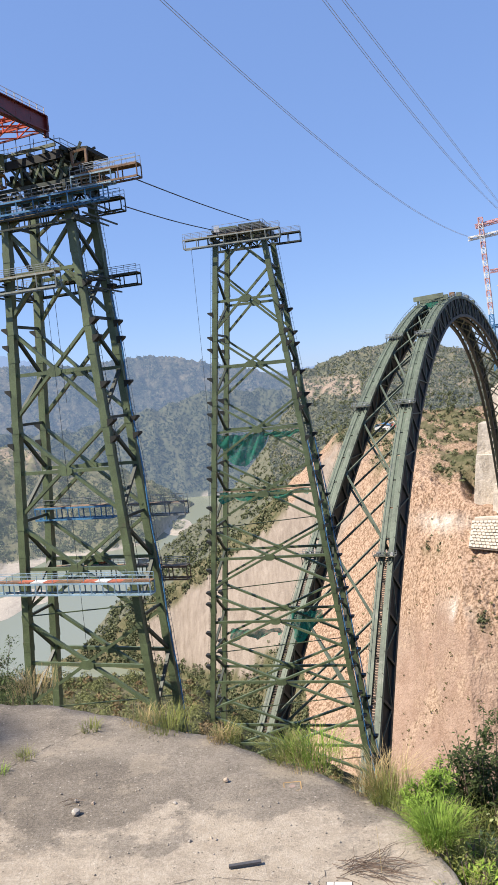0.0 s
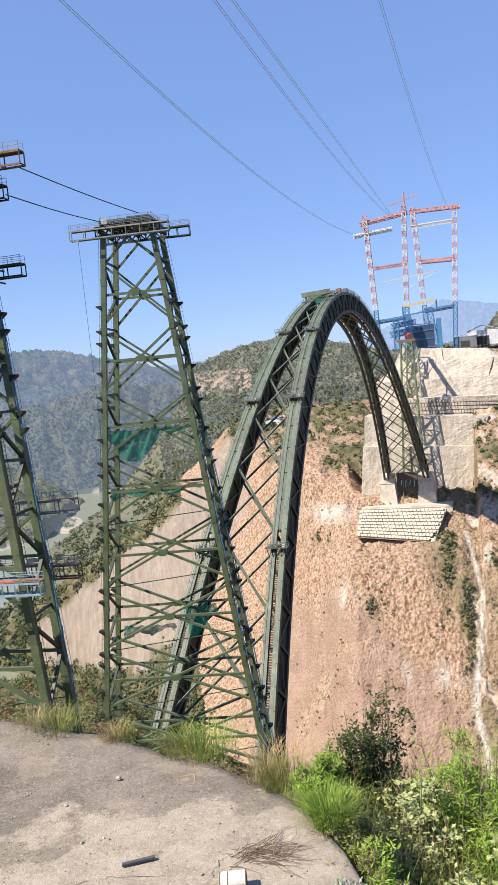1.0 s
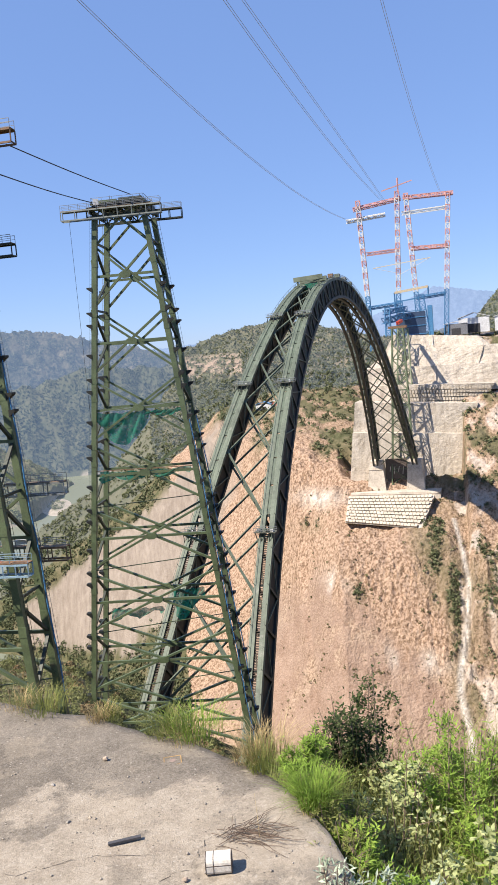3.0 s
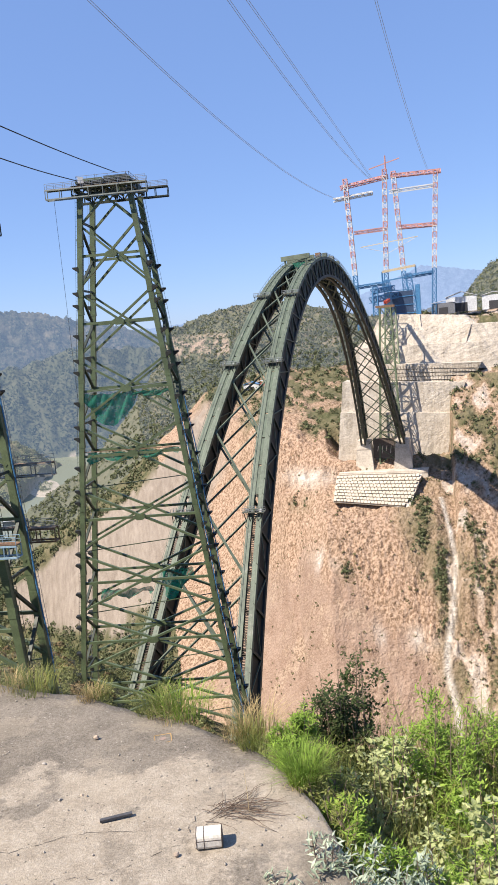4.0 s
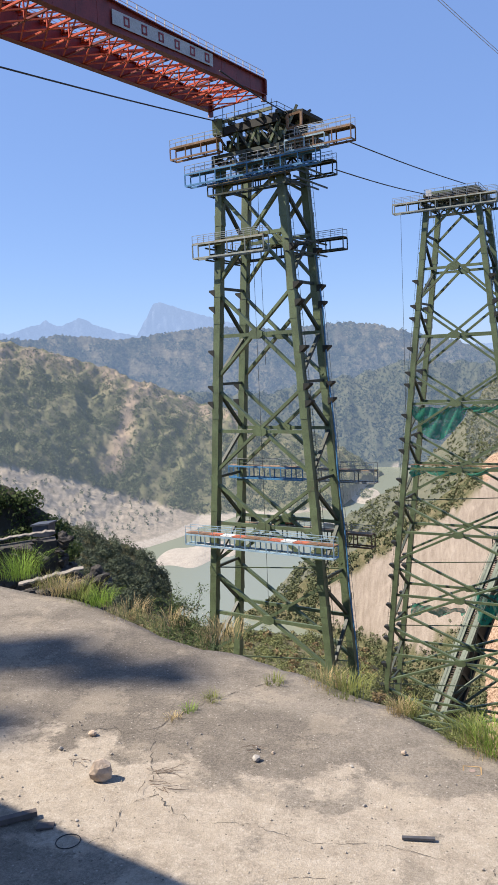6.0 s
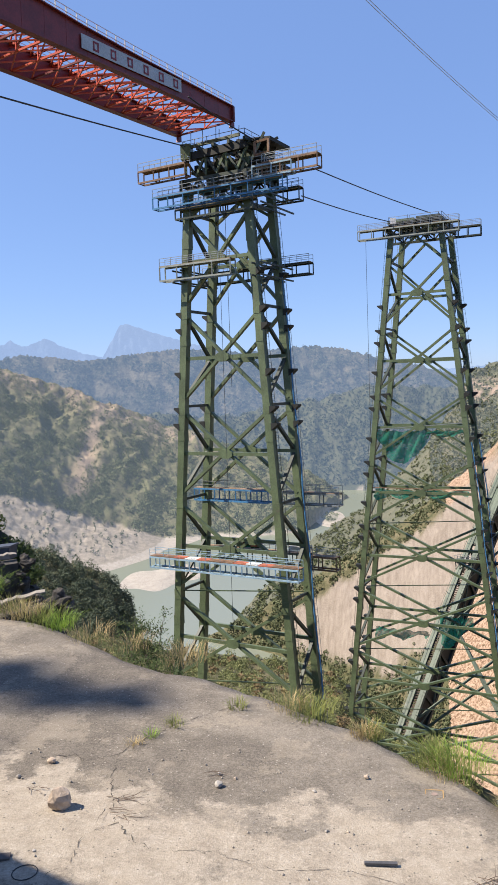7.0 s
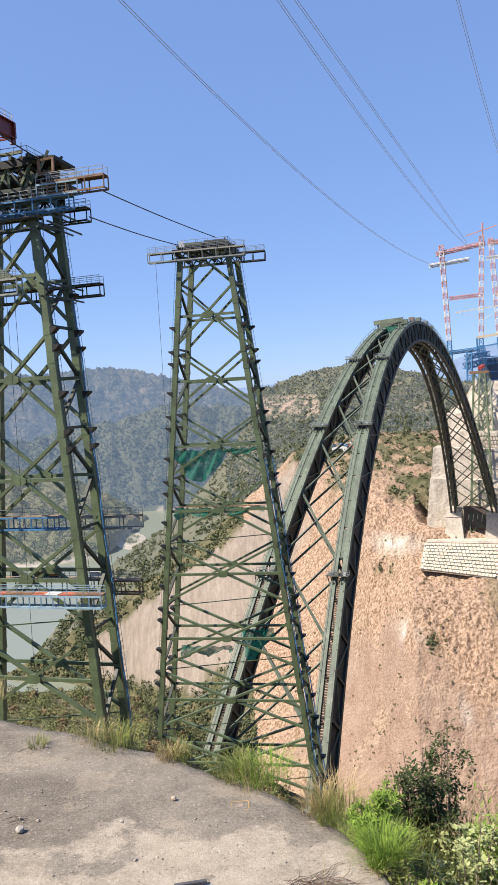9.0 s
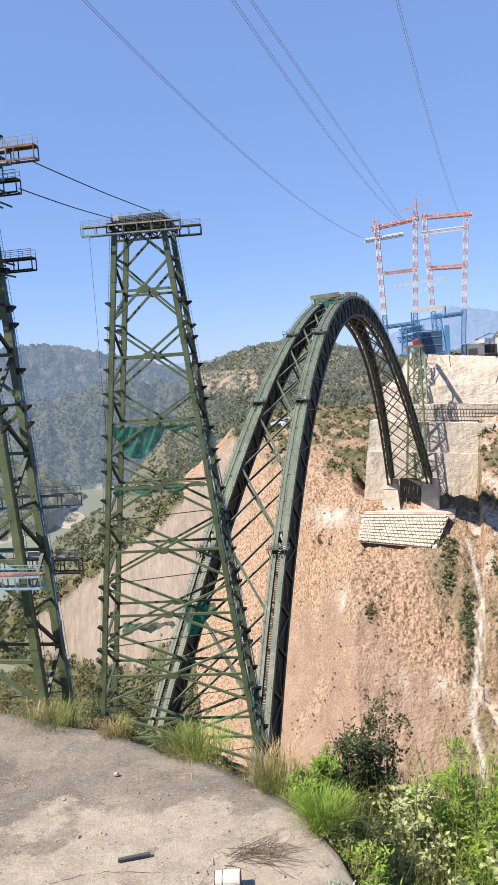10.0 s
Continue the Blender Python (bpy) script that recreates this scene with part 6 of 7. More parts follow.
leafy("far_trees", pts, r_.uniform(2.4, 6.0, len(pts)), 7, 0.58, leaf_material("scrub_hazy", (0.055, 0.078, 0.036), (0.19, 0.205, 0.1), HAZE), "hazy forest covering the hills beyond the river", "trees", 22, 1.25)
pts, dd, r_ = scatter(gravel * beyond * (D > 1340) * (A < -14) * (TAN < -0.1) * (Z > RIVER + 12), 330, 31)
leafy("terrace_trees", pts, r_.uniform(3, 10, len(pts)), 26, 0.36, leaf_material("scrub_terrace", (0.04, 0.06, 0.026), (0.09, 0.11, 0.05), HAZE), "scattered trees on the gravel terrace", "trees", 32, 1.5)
pts, dd, r_ = scatter(VEG * ~beyond * (D > 440) * (A > -16.5) * np.clip(thick - 0.1, 0.02, 1), 16000, 41)
leafy("hillside_scrub", pts, r_.uniform(1.8, 5.5, len(pts)) * np.where(dd > 1150, 0.95, np.clip(dd / 900, 0.7, 1.6)), 15, 0.5, leaf_material("scrub_far", (0.07, 0.092, 0.042), (0.165, 0.18, 0.09)), "patchy green scrub on the far hillside", "scrub", 42, 0.95)
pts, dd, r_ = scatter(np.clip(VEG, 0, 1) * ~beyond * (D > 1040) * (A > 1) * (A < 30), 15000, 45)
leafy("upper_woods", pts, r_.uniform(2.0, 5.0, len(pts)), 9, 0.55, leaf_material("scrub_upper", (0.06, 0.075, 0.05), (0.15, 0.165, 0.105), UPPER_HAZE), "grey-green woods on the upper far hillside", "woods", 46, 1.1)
pts, dd, r_ = scatter(soil * ~beyond * (D > 440) * (D < 760) * np.clip(patch2 + 0.1, 0, 1), 900, 51)
leafy("slope_scrub", pts, r_.uniform(1.0, 3.0, len(pts)), 14, 0.5, leaf_material("scrub_dry", (0.09, 0.09, 0.035), (0.2, 0.18, 0.085)), "sparse dry bushes on the earth slope", "scrub", 52, 0.7)
pts, dd, r_ = scatter(1.0 * ~beyond * (D > 430) * (A < -18) * (A > -31) * (D < 830), 2300, 61)
# Leaf colours are lowered to paint the shade of this slope.
leafy("spur_trees", pts, r_.uniform(5, 12, len(pts)), 120, 0.145, leaf_material("scrub_spur", (0.05, 0.072, 0.05), (0.125, 0.155, 0.095)), "dense pine wood on the shaded spur above the river", "trees", 62, 1.35)
pts, dd, r_ = scatter(1.0 * (D > 80) * (D < 300) * (A > -34) * (A < 4), 3100, 71)
leafy("bank_scrub", pts, r_.uniform(0.6, 2.4, len(pts)) * np.clip(dd / 140, 0.5, 1.6), 110, 0.13, leaf_material("scrub_near", (0.075, 0.1, 0.036), (0.25, 0.265, 0.11)), "mixed green and dry brown bushes on the near bank", "scrub", 72, 0.95)
pts, dd, r_ = scatter(1.0 * (D > 100) * (D < 260) * (A > -24) * (A < 4), 200, 73)
leafy("bank_bushes", pts, r_.uniform(0.8, 2.6, len(pts)) * np.clip(dd / 140, 0.5, 1.6), 70, 0.24, leaf_material("scrub_rust", (0.13, 0.095, 0.045), (0.26, 0.19, 0.1)), "dry rust-coloured bushes on the near bank", "scrub", 74, 0.9)


# ---- plants round the apron ----
BRIGHT = leaf_material("bright_grass", (0.12, 0.21, 0.03), (0.26, 0.38, 0.07))
OLIVE = leaf_material("olive_grass", (0.13, 0.16, 0.04), (0.26, 0.28, 0.09))
STRAW = leaf_material("straw_grass", (0.3, 0.23, 0.1), (0.52, 0.41, 0.22))
DARK_LEAF = leaf_material("dark_leaf", (0.03, 0.05, 0.018), (0.08, 0.11, 0.04))
GREEN_LEAF = leaf_material("green_leaf", (0.14, 0.23, 0.03), (0.32, 0.44, 0.08))
YELLOW_LEAF = leaf_material("yellow_green_leaf", (0.22, 0.26, 0.09), (0.46, 0.5, 0.24))
SILVER = leaf_material("silver_leaf", (0.2, 0.27, 0.16), (0.46, 0.52, 0.4))
BARK = plain("grey_bark", (0.2, 0.15, 0.11), 0.9, 0, 0.3, 8.0, 60.0)


def blades(b, r, x, y, z, n, length, spread, width, lean=0.5):
    for _ in range(n):
        an, q = r.uniform(0, 2 * math.pi), r.random() ** 0.6 * spread
        p = Vector((x + q * math.cos(an), y + q * math.sin(an), z))
        out = Vector((math.cos(an + r.uniform(-0.7, 0.7)), math.sin(an + r.uniform(-0.7, 0.7)), 0))
        ln, bend = length * r.uniform(0.5, 1.1), r.uniform(0.1, 1.0) * lean
        side = out.cross(Vector((0, 0, 1))).normalized() * width * r.uniform(0.6, 1.2)
        k = len(b.v)
        for t in (0, 0.4, 0.75):
            c = p + out * (ln * bend * t * t) + Vector((0, 0, ln * t * (1 - 0.35 * bend * t)))
            b.v += [c - side * (1 - 0.6 * t), c + side * (1 - 0.6 * t)]
        b.v.append(p + out * (ln * bend) + Vector((0, 0, ln * (1 - 0.35 * bend))))
        b.f += [(k, k + 1, k + 3, k + 2), (k + 2, k + 3, k + 5, k + 4), (k + 4, k + 5, k + 6)]


def grass(x, y, n, length, spread, material, label, seed, z=None, width=0.0015, lean=1.1, name="grass_tuft"):
    b = Build()
    zz = height_at(x, y) if z is None else z
    blades(b, random.Random(seed), x, y, zz, n, length, spread, width, lean)
    return single(name, b, material, (x, y, zz), label, "grass", "grass along the apron edge")


TUFTS = [(-0.58, 3.98, 150, 0.14, 0.11, OLIVE), (-0.72, 4.08, 90, 0.1, 0.1, STRAW), (-0.3, 3.8, 110, 0.09, 0.06, STRAW), (-0.24, 3.78, 60, 0.1, 0.05, OLIVE), (0.03, 3.56, 190, 0.17, 0.1, OLIVE), (0.15, 3.5, 230, 0.19, 0.12, BRIGHT), (0.1, 3.46, 90, 0.12, 0.1, STRAW),
         (0.346, 3.173, 110, 0.14, 0.06, STRAW), (0.376, 3.223, 110, 0.26, 0.07, STRAW), (0.407, 3.106, 130, 0.24, 0.07, OLIVE), (0.457, 3.226, 110, 0.3, 0.09, STRAW), (0.387, 3.086, 80, 0.16, 0.05, OLIVE), (0.532, 2.754, 260, 0.34, 0.05, BRIGHT), (0.592, 2.764, 120, 0.26, 0.05, OLIVE), (0.502, 2.724, 40, 0.12, 0.04, STRAW),
         (-0.98, 4.0, 70, 0.07, 0.05, OLIVE), (-1.25, 3.74, 60, 0.06, 0.045, OLIVE), (-1.33, 3.6, 45, 0.055, 0.04, BRIGHT), (-1.38, 3.5, 40, 0.045, 0.04, STRAW), (-3.7, 6.0, 220, 0.3, 0.16, BRIGHT), (-3.1, 5.6, 180, 0.16, 0.16, STRAW), (-3.25, 5.7, 90, 0.16, 0.12, OLIVE), (-2.85, 5.45, 130, 0.18, 0.16, OLIVE), (-2.62, 5.3, 150, 0.18, 0.1, BRIGHT), (-2.3, 5.1, 90, 0.13, 0.16, STRAW), (-1.95, 4.98, 80, 0.1, 0.15, STRAW), (-1.5, 4.75, 120, 0.14, 0.15, STRAW)]
for k, (x, y, n, ln, sp, mt) in enumerate(TUFTS):
    on = math.hypot(x, y) < apron_radius(math.degrees(math.atan2(x, y))) * 0.985
    z = 0.0 if on else -0.02
    words = {BRIGHT: "bright green", OLIVE: "olive green", STRAW: "dry straw-coloured"}[mt]
    grass(x, y, int(n * 1.5), ln * (0.55 if x > 0.3 else 0.75 if x > 0 else 1.0), sp * 1.1, mt, words + (" grass tuft growing from a crack in the concrete" if on else " long grass at the edge of the concrete"), 100 + k, z)


def shrub(x, y, base, top, spread, n, leaf, material, label, seed, stems=7, narrow=0.45, name="shrub", fill=0.25):
    """Stems that fork from the root, with leaves set along their upper parts."""
    r = random.Random(seed)
    root = thing(name, (x, y, base), label, "shrub", "shrubs beside the apron")
    sb, lb = Build(), Build()
    tips = []
    h = top - base
    for s in range(stems):
        an, q = r.uniform(0, 6.283), spread * r.uniform(0.2, 1.0)
        tip = Vector((x + q * math.cos(an), y + q * math.sin(an), base + h * r.uniform(0.65, 1.05)))
        o = Vector((x, y, base))
        m1 = o.lerp(tip, 0.45) + Vector((r.uniform(-1, 1), r.uniform(-1, 1), 0.4)) * spread * 0.2
        line = [o, m1, tip]
        sb.tube(line, [0.006 * h + 0.002, 0.004 * h + 0.0015, 0.001], 5)
        tips.append(line)
        for _ in range(4):
            p = m1.lerp(tip, r.uniform(0.0, 0.8))
            e = p + Vector((r.uniform(-1, 1), r.uniform(-1, 1), r.uniform(0.1, 0.9))) * spread * 0.55
            sb.tube([p, e], [0.0025, 0.0008], 4)
            tips.append([p, p.lerp(e, 0.5), e])
    for _ in range(n):
        ln = r.choice(tips)
        t = fill + (1 - fill) * r.random()
        p = ln[0].lerp(ln[1], t * 2) if t < 0.5 else ln[1].lerp(ln[2], t * 2 - 1)
        p = p + Vector((r.gauss(0, 1), r.gauss(0, 1), r.gauss(0, 0.8))) * spread * 0.1
        d = Vector((r.uniform(-1, 1), r.uniform(-1, 1), r.uniform(-0.25, 0.9))).normalized()
        s = d.cross(Vector((r.uniform(-0.4, 0.4), r.uniform(-0.4, 0.4), 1))).normalized()
        u = s.cross(d)
        L = leaf * r.uniform(0.6, 1.25)
        k = len(lb.v)
        lb.v += [p, p + d * L * 0.45 + s * L * narrow * 0.5 + u * L * 0.06, p + d * L, p + d * L * 0.45 - s * L * narrow * 0.5 + u * L * 0.06, p + d * L * 0.5]
        lb.f += [(k, k + 1, k + 4), (k + 1, k + 2, k + 4), (k + 2, k + 3, k + 4), (k + 3, k, k + 4)]
    part("branchwork", sb, BARK, root)
    tagged(part("foliage", lb, material, root), kind="stuff")
    return root


shrub(0.93, 3.5, -0.75, 0.12, 0.21, 3600, 0.023, DARK_LEAF, "dark small-leaved shrub at the brink of the slope", 1, 12, 0.55, fill=0.4)
shrub(0.9, 3.45, -0.75, -0.1, 0.2, 2400, 0.023, DARK_LEAF, "dark small-leaved shrub at the brink of the slope", 11, 9, 0.55, fill=0.4)
for k, (x, y, tp, n) in enumerate(((0.477, 2.863, 0.07, 1500), (0.472, 3.007, 0.11, 1500), (0.552, 3.027, 0.13, 1400), (0.556, 2.879, 0.05, 1200), (0.497, 2.783, 0.05, 900))):
    shrub(x + 0.05, y + 0.02, -0.12, tp, 0.085, n, 0.026, BRIGHT, "dense fresh green bush at the concrete edge", 650 + k, 10, 0.22, fill=0.3)
for k, (x, y, tp, mt, lf, nw) in enumerate(((0.6, 2.66, 0.03, OLIVE, 0.024, 0.35), (0.68, 2.74, 0.02, OLIVE, 0.022, 0.4), (0.58, 2.5, 0.02, OLIVE, 0.03, 0.16), (0.66, 2.56, 0.03, GREEN_LEAF, 0.024, 0.35), (0.56, 2.36, 0.0, OLIVE, 0.03, 0.14), (0.64, 2.4, 0.02, BRIGHT, 0.03, 0.18), (0.7, 2.3, 0.04, BRIGHT, 0.034, 0.18))):
    shrub(x, y, -0.3, tp, 0.1, 800, lf, mt, "olive twiggy shrub on the overgrown bank" if mt is OLIVE else "fresh bright green shrub on the overgrown bank", 680 + k, 9, nw, fill=0.35)
rs = random.Random(77)
k = 0
for y in (1.95, 2.2, 2.45, 2.7, 2.95, 3.2):
    for x in (0.72, 0.92, 1.12, 1.32, 1.52, 1.72):
        if x < 0.5 + (y - 2.3) * 0.22 or (y > 3.0 and x < 1.0):
            continue
        px_, py_ = x + rs.uniform(-0.08, 0.08), y + rs.uniform(-0.08, 0.08)
        tp = -0.07 + rs.uniform(-0.14, 0.1) - max(0, 0.85 - x) * 0.35
        mt, lf, nw, lb_ = rs.choice([(GREEN_LEAF, 0.03, 0.4, "leafy green shrub on the overgrown bank"), (YELLOW_LEAF, 0.022, 0.7, "pale yellow-green shrub on the overgrown bank"), (GREEN_LEAF, 0.042, 0.22, "leafy green shrub on the overgrown bank"), (OLIVE, 0.03, 0.3, "olive twiggy shrub on the overgrown bank"), (BRIGHT, 0.038, 0.2, "fresh bright green shrub on the overgrown bank"), (YELLOW_LEAF, 0.034, 0.75, "pale yellow-green shrub on the overgrown bank")])
        shrub(px_, py_, -0.85, tp + 0.05, 0.19, 1700, lf, mt, lb_, 200 + k, 8, nw, fill=0.45)
        k += 1
for k, (x, y, t) in enumerate(((0.3, 2.12, 0.04), (0.36, 2.2, 0.07), (0.42, 2.08, 0.06), (0.46, 2.25, 0.11), (0.54, 2.12, 0.08), (0.62, 2.2, 0.06), (0.7, 2.12, 0.05), (0.78, 2.2, 0.03), (0.6, 2.04, 0.04))):
    shrub(x, y, -0.25, t, 0.09, 300, 0.03, SILVER, "silvery narrow-leaved herb beside the concrete", 400 + k, 7, 0.3, "herb", 0.5)
gb = Build()
rg = random.Random(5)
for _ in range(1600):
    x, y = rg.uniform(0.55, 1.9), rg.uniform(1.9, 3.5)
    if x < 0.5 + (y - 2.3) * 0.2:
        continue
    blades(gb, rg, x, y, -0.45, 4, 0.34, 0.05, 0.0018, 0.9)
single("undergrowth", gb, OLIVE, (1.2, 2.7, -0.5), "tangled olive undergrowth beneath the shrubs", "undergrowth", kind="stuff")
gb = Build()
for _ in range(260):
    x, y = rg.uniform(0.6, 1.9), rg.uniform(2.0, 3.4)
    blades(gb, rg, x, y, -0.45, 3, 0.38, 0.05, 0.0012, 0.7)
single("dry_undergrowth", gb, STRAW, (1.2, 2.7, -0.5), "dry straw stems among the shrubs", "undergrowth", kind="stuff")

gb = Build()
for _ in range(260):
    a = rg.uniform(9, 36)
    q = apron_radius(a) + rg.uniform(0.0, 0.16) * rg.random() ** 0.5
    x, y = q * math.sin(radians(a)), q * math.cos(radians(a))
    blades(gb, rg, x, y, -0.07, 5, rg.uniform(0.04, 0.1), 0.03, 0.0014, 1.1)
for _ in range(900):
    a = rg.uniform(6.5, 16)
    e = apron_radius(a)
    q = e + rg.uniform(0.02, 1.3)
    x, y = q * math.sin(radians(a)), q * math.cos(radians(a))
    blades(gb, rg, x, y, -0.42 - 0.3 * (q - e), 4, rg.uniform(0.16, 0.34), 0.05, 0.0018, 1.0)
single("edge_grass", gb, OLIVE, (0.6, 2.6, -0.1), "short olive grass fringing the concrete edge", "grass", kind="stuff")

# bushes below the wall on the uphill side
for k, (x, y, top, sp, n, lf, mt) in enumerate(((-3.7, 10.2, -1.3, 0.45, 2800, 0.042, DARK_LEAF), (-3.2, 9.3, -1.4, 0.42, 2200, 0.04, DARK_LEAF), (-3.0, 7.4, -0.62, 0.35, 900, 0.05, DARK_LEAF), (-2.25, 6.3, -0.5, 0.26, 2600, 0.03, DARK_LEAF), (-2.0, 5.9, -0.46, 0.2, 1500, 0.026, DARK_LEAF), (-1.85, 5.75, -0.55, 0.2, 1600, 0.026, DARK_LEAF))):
    shrub(x, y, top - 1.5, top, sp, n, lf, mt, "dense leafy bush below the apron wall", 500 + k, 9, 0.45, fill=0.45)

# ---- walls ----
STONE = plain("dark_rubble", (0.06, 0.053, 0.045), 0.95, 0, 0.45, 2.5, 18.0, worn=(0.13, 0.115, 0.1), relief=0.05)
COPE = plain("pale_coping", (0.26, 0.23, 0.19), 0.9, 0, 0.25, 2.5, 20.0)


def rough_strip(p0, p1, width, thick, seed):
    """A broken, uneven slab edge between two points."""
    r = random.Random(seed)
    p0, p1 = Vector(p0), Vector(p1)
    d = (p1 - p0).normalized()
    s = Vector((d.y, -d.x, 0)).normalized()
    rows = []
    n = int((p1 - p0).length / 0.05)
    for k in range(n + 1):
        p = p0.lerp(p1, k / n) + Vector((0, 0, r.gauss(0, thick * 0.35)))
        w0, w1 = width * r.uniform(0.35, 0.5), width * r.uniform(0.35, 0.6)
        th = thick * r.uniform(0.5, 1.3)
        rows.append([p - s * w0 - Vector((0, 0, th)), p - s * w0, p + s * w1, p + s * w1 - Vector((0, 0, th)), p - s * w0 - Vector((0, 0, th))])
    return Build().grid(rows)


def rubble_wall(p0, p1, height, depth, label, seed):
    p0, p1 = Vector(p0), Vector(p1)
    r = random.Random(seed)
    d = (p1 - p0).normalized()
    s = Vector((d.y, -d.x, 0)).normalized()
    root = thing("stone_wall", tuple(p0.lerp(p1, 0.5)), label, "stone wall", "walls below the apron", "structure")
    part("core", Build().beam(p0 - Vector((0, 0, height / 2 + 0.12)), p1 - d * 0.1 - Vector((0, 0, height / 2 + 0.12)), depth * 0.8, height), STONE, root)
    part("coping", rough_strip(p0 - s * depth * 0.2, p1 - d * 0.15 - s * depth * 0.2, depth * 0.35, 0.02, seed), COPE, root)
    v, f = ball(2)
    shared = []
    for q in range(5):
        b = Build()
        off = Vector((r.uniform(0, 9), r.uniform(0, 9), q))
        b.v = [Vector(c) * (1 + 0.55 * noise.noise(Vector(c) * 1.5 + off)) for c in v]
        b.f = [tuple(c) for c in f]
        shared.append(mesh_of("stone", b, STONE))
    L = (p1 - p0).length
    nrow = max(2, int(height / 0.17))
    spots = []
    for i in range(nrow):
        n = int(L / 0.22)
        for j in range(n):
            spots.append(p0 + d * (j + 0.5 + r.uniform(-0.4, 0.4)) * L / n + s * depth * r.uniform(0.3, 0.5) - Vector((0, 0, 0.13 + (i + r.uniform(-0.3, 0.3)) * height / nrow)))
        for j in range(3):
            spots.append(p1 + d * r.uniform(-0.08, 0.08 + 0.02 * i) + s * depth * r.uniform(-0.5, 0.5) - Vector((0, 0, 0.1 + (i + r.uniform(-0.3, 0.3)) * height / nrow)))
    for c in spots:
        ob = new("stone", r.choice(shared))
        ob.parent = root
        ob.location = c - ROOT[root]
        k = r.uniform(0.5, 1.1)
        ob.scale = (r.uniform(0.09, 0.16) * k, r.uniform(0.07, 0.12) * k, r.uniform(0.06, 0.1) * k)
        ob.rotation_euler = (r.uniform(-0.6, 0.6), r.uniform(-0.6, 0.6), math.atan2(d.y, d.x) + r.uniform(-0.4, 0.4))
    return root


rubble_wall((-8.4, 10.1, -0.93), (-6.15, 11.45, -0.78), 1.7, 0.45, "dark rubble retaining wall with a pale coping", 3)
rubble_wall((-4.75, 7.68, -0.6), (-3.98, 8.09, -0.46), 1.3, 0.4, "low dark rubble wall end with a pale coping", 4)
# overgrown earth bank that rises behind the wall
kb = Build()
rows = []
for i in range(41):
    u = i / 40
    c = Vector((-13.5, 14.2, 0.0)).lerp(Vector((-8.1, 15.1, 0.0)), u)
    top = 2.25 - 3.75 * u
    row = []
    for k in range(15):
        v = k / 14
        p = c + Vector((0.42, -0.9, 0)) * (1.6 * v) + Vector((0, 0, top - 3.4 * v ** 1.15))
        p += Vector((0.22, -0.25, 0.22)) * (noise.noise(p * 1.1) + 0.6 * noise.noise(p * 3.1))
        row.append(p)
    rows.append([row[0] + Vector((0, 1.2, -2.5))] + row)
kb.grid(rows)
# Soil colour is mixed very dark to include the bank's shade.
single("earth_bank", kb, plain("shaded_bank_soil", (0.05, 0.047, 0.035), 0.95, 0, 0.4, 1.5, 9.0, relief=0.08), (-10.5, 14.5, -1), "dark overgrown earth bank behind the wall", "bank", kind="structure", smooth=True)
rb_ = np.random.RandomState(8)
bp = np.array([tuple(rows[rb_.randint(0, 41)][rb_.randint(1, 12)]) for _ in range(260)])
leafy("bank_foliage", bp + np.array([0, 0, -0.12]), rb_.uniform(0.25, 0.7, len(bp)), 120, 0.13, DARK_LEAF, "dark bushes covering the shaded earth bank", "bushes", 9, 0.8)
hut = thing("small_hut", (-7.1, 12.1, -1.0), "small grey-blue tin hut behind the wall", "hut")
part("wall", Build().box((-7.0, 12.3, -0.97), (0.3, 0.26, 0.2)), plain("blue_grey_tin", (0.05, 0.06, 0.08), 0.6), hut)
part("roof", Build().box((-7.0, 12.3, -0.86), (0.36, 0.3, 0.03), (1, 0, 0.1)), plain("grey_sheet", (0.06, 0.07, 0.09), 0.6), hut)
# plain wall added out of view to cast the shadow in the yard's corner
single("wall_shadow", Build().beam((-6.2, 2.62, 1.5), (-1.9, 0.98, 1.5), 0.2, 3.0), COPE, (-4, 1.9, 0), "plain unseen wall added to shade the yard corner", "wall", kind="structure")


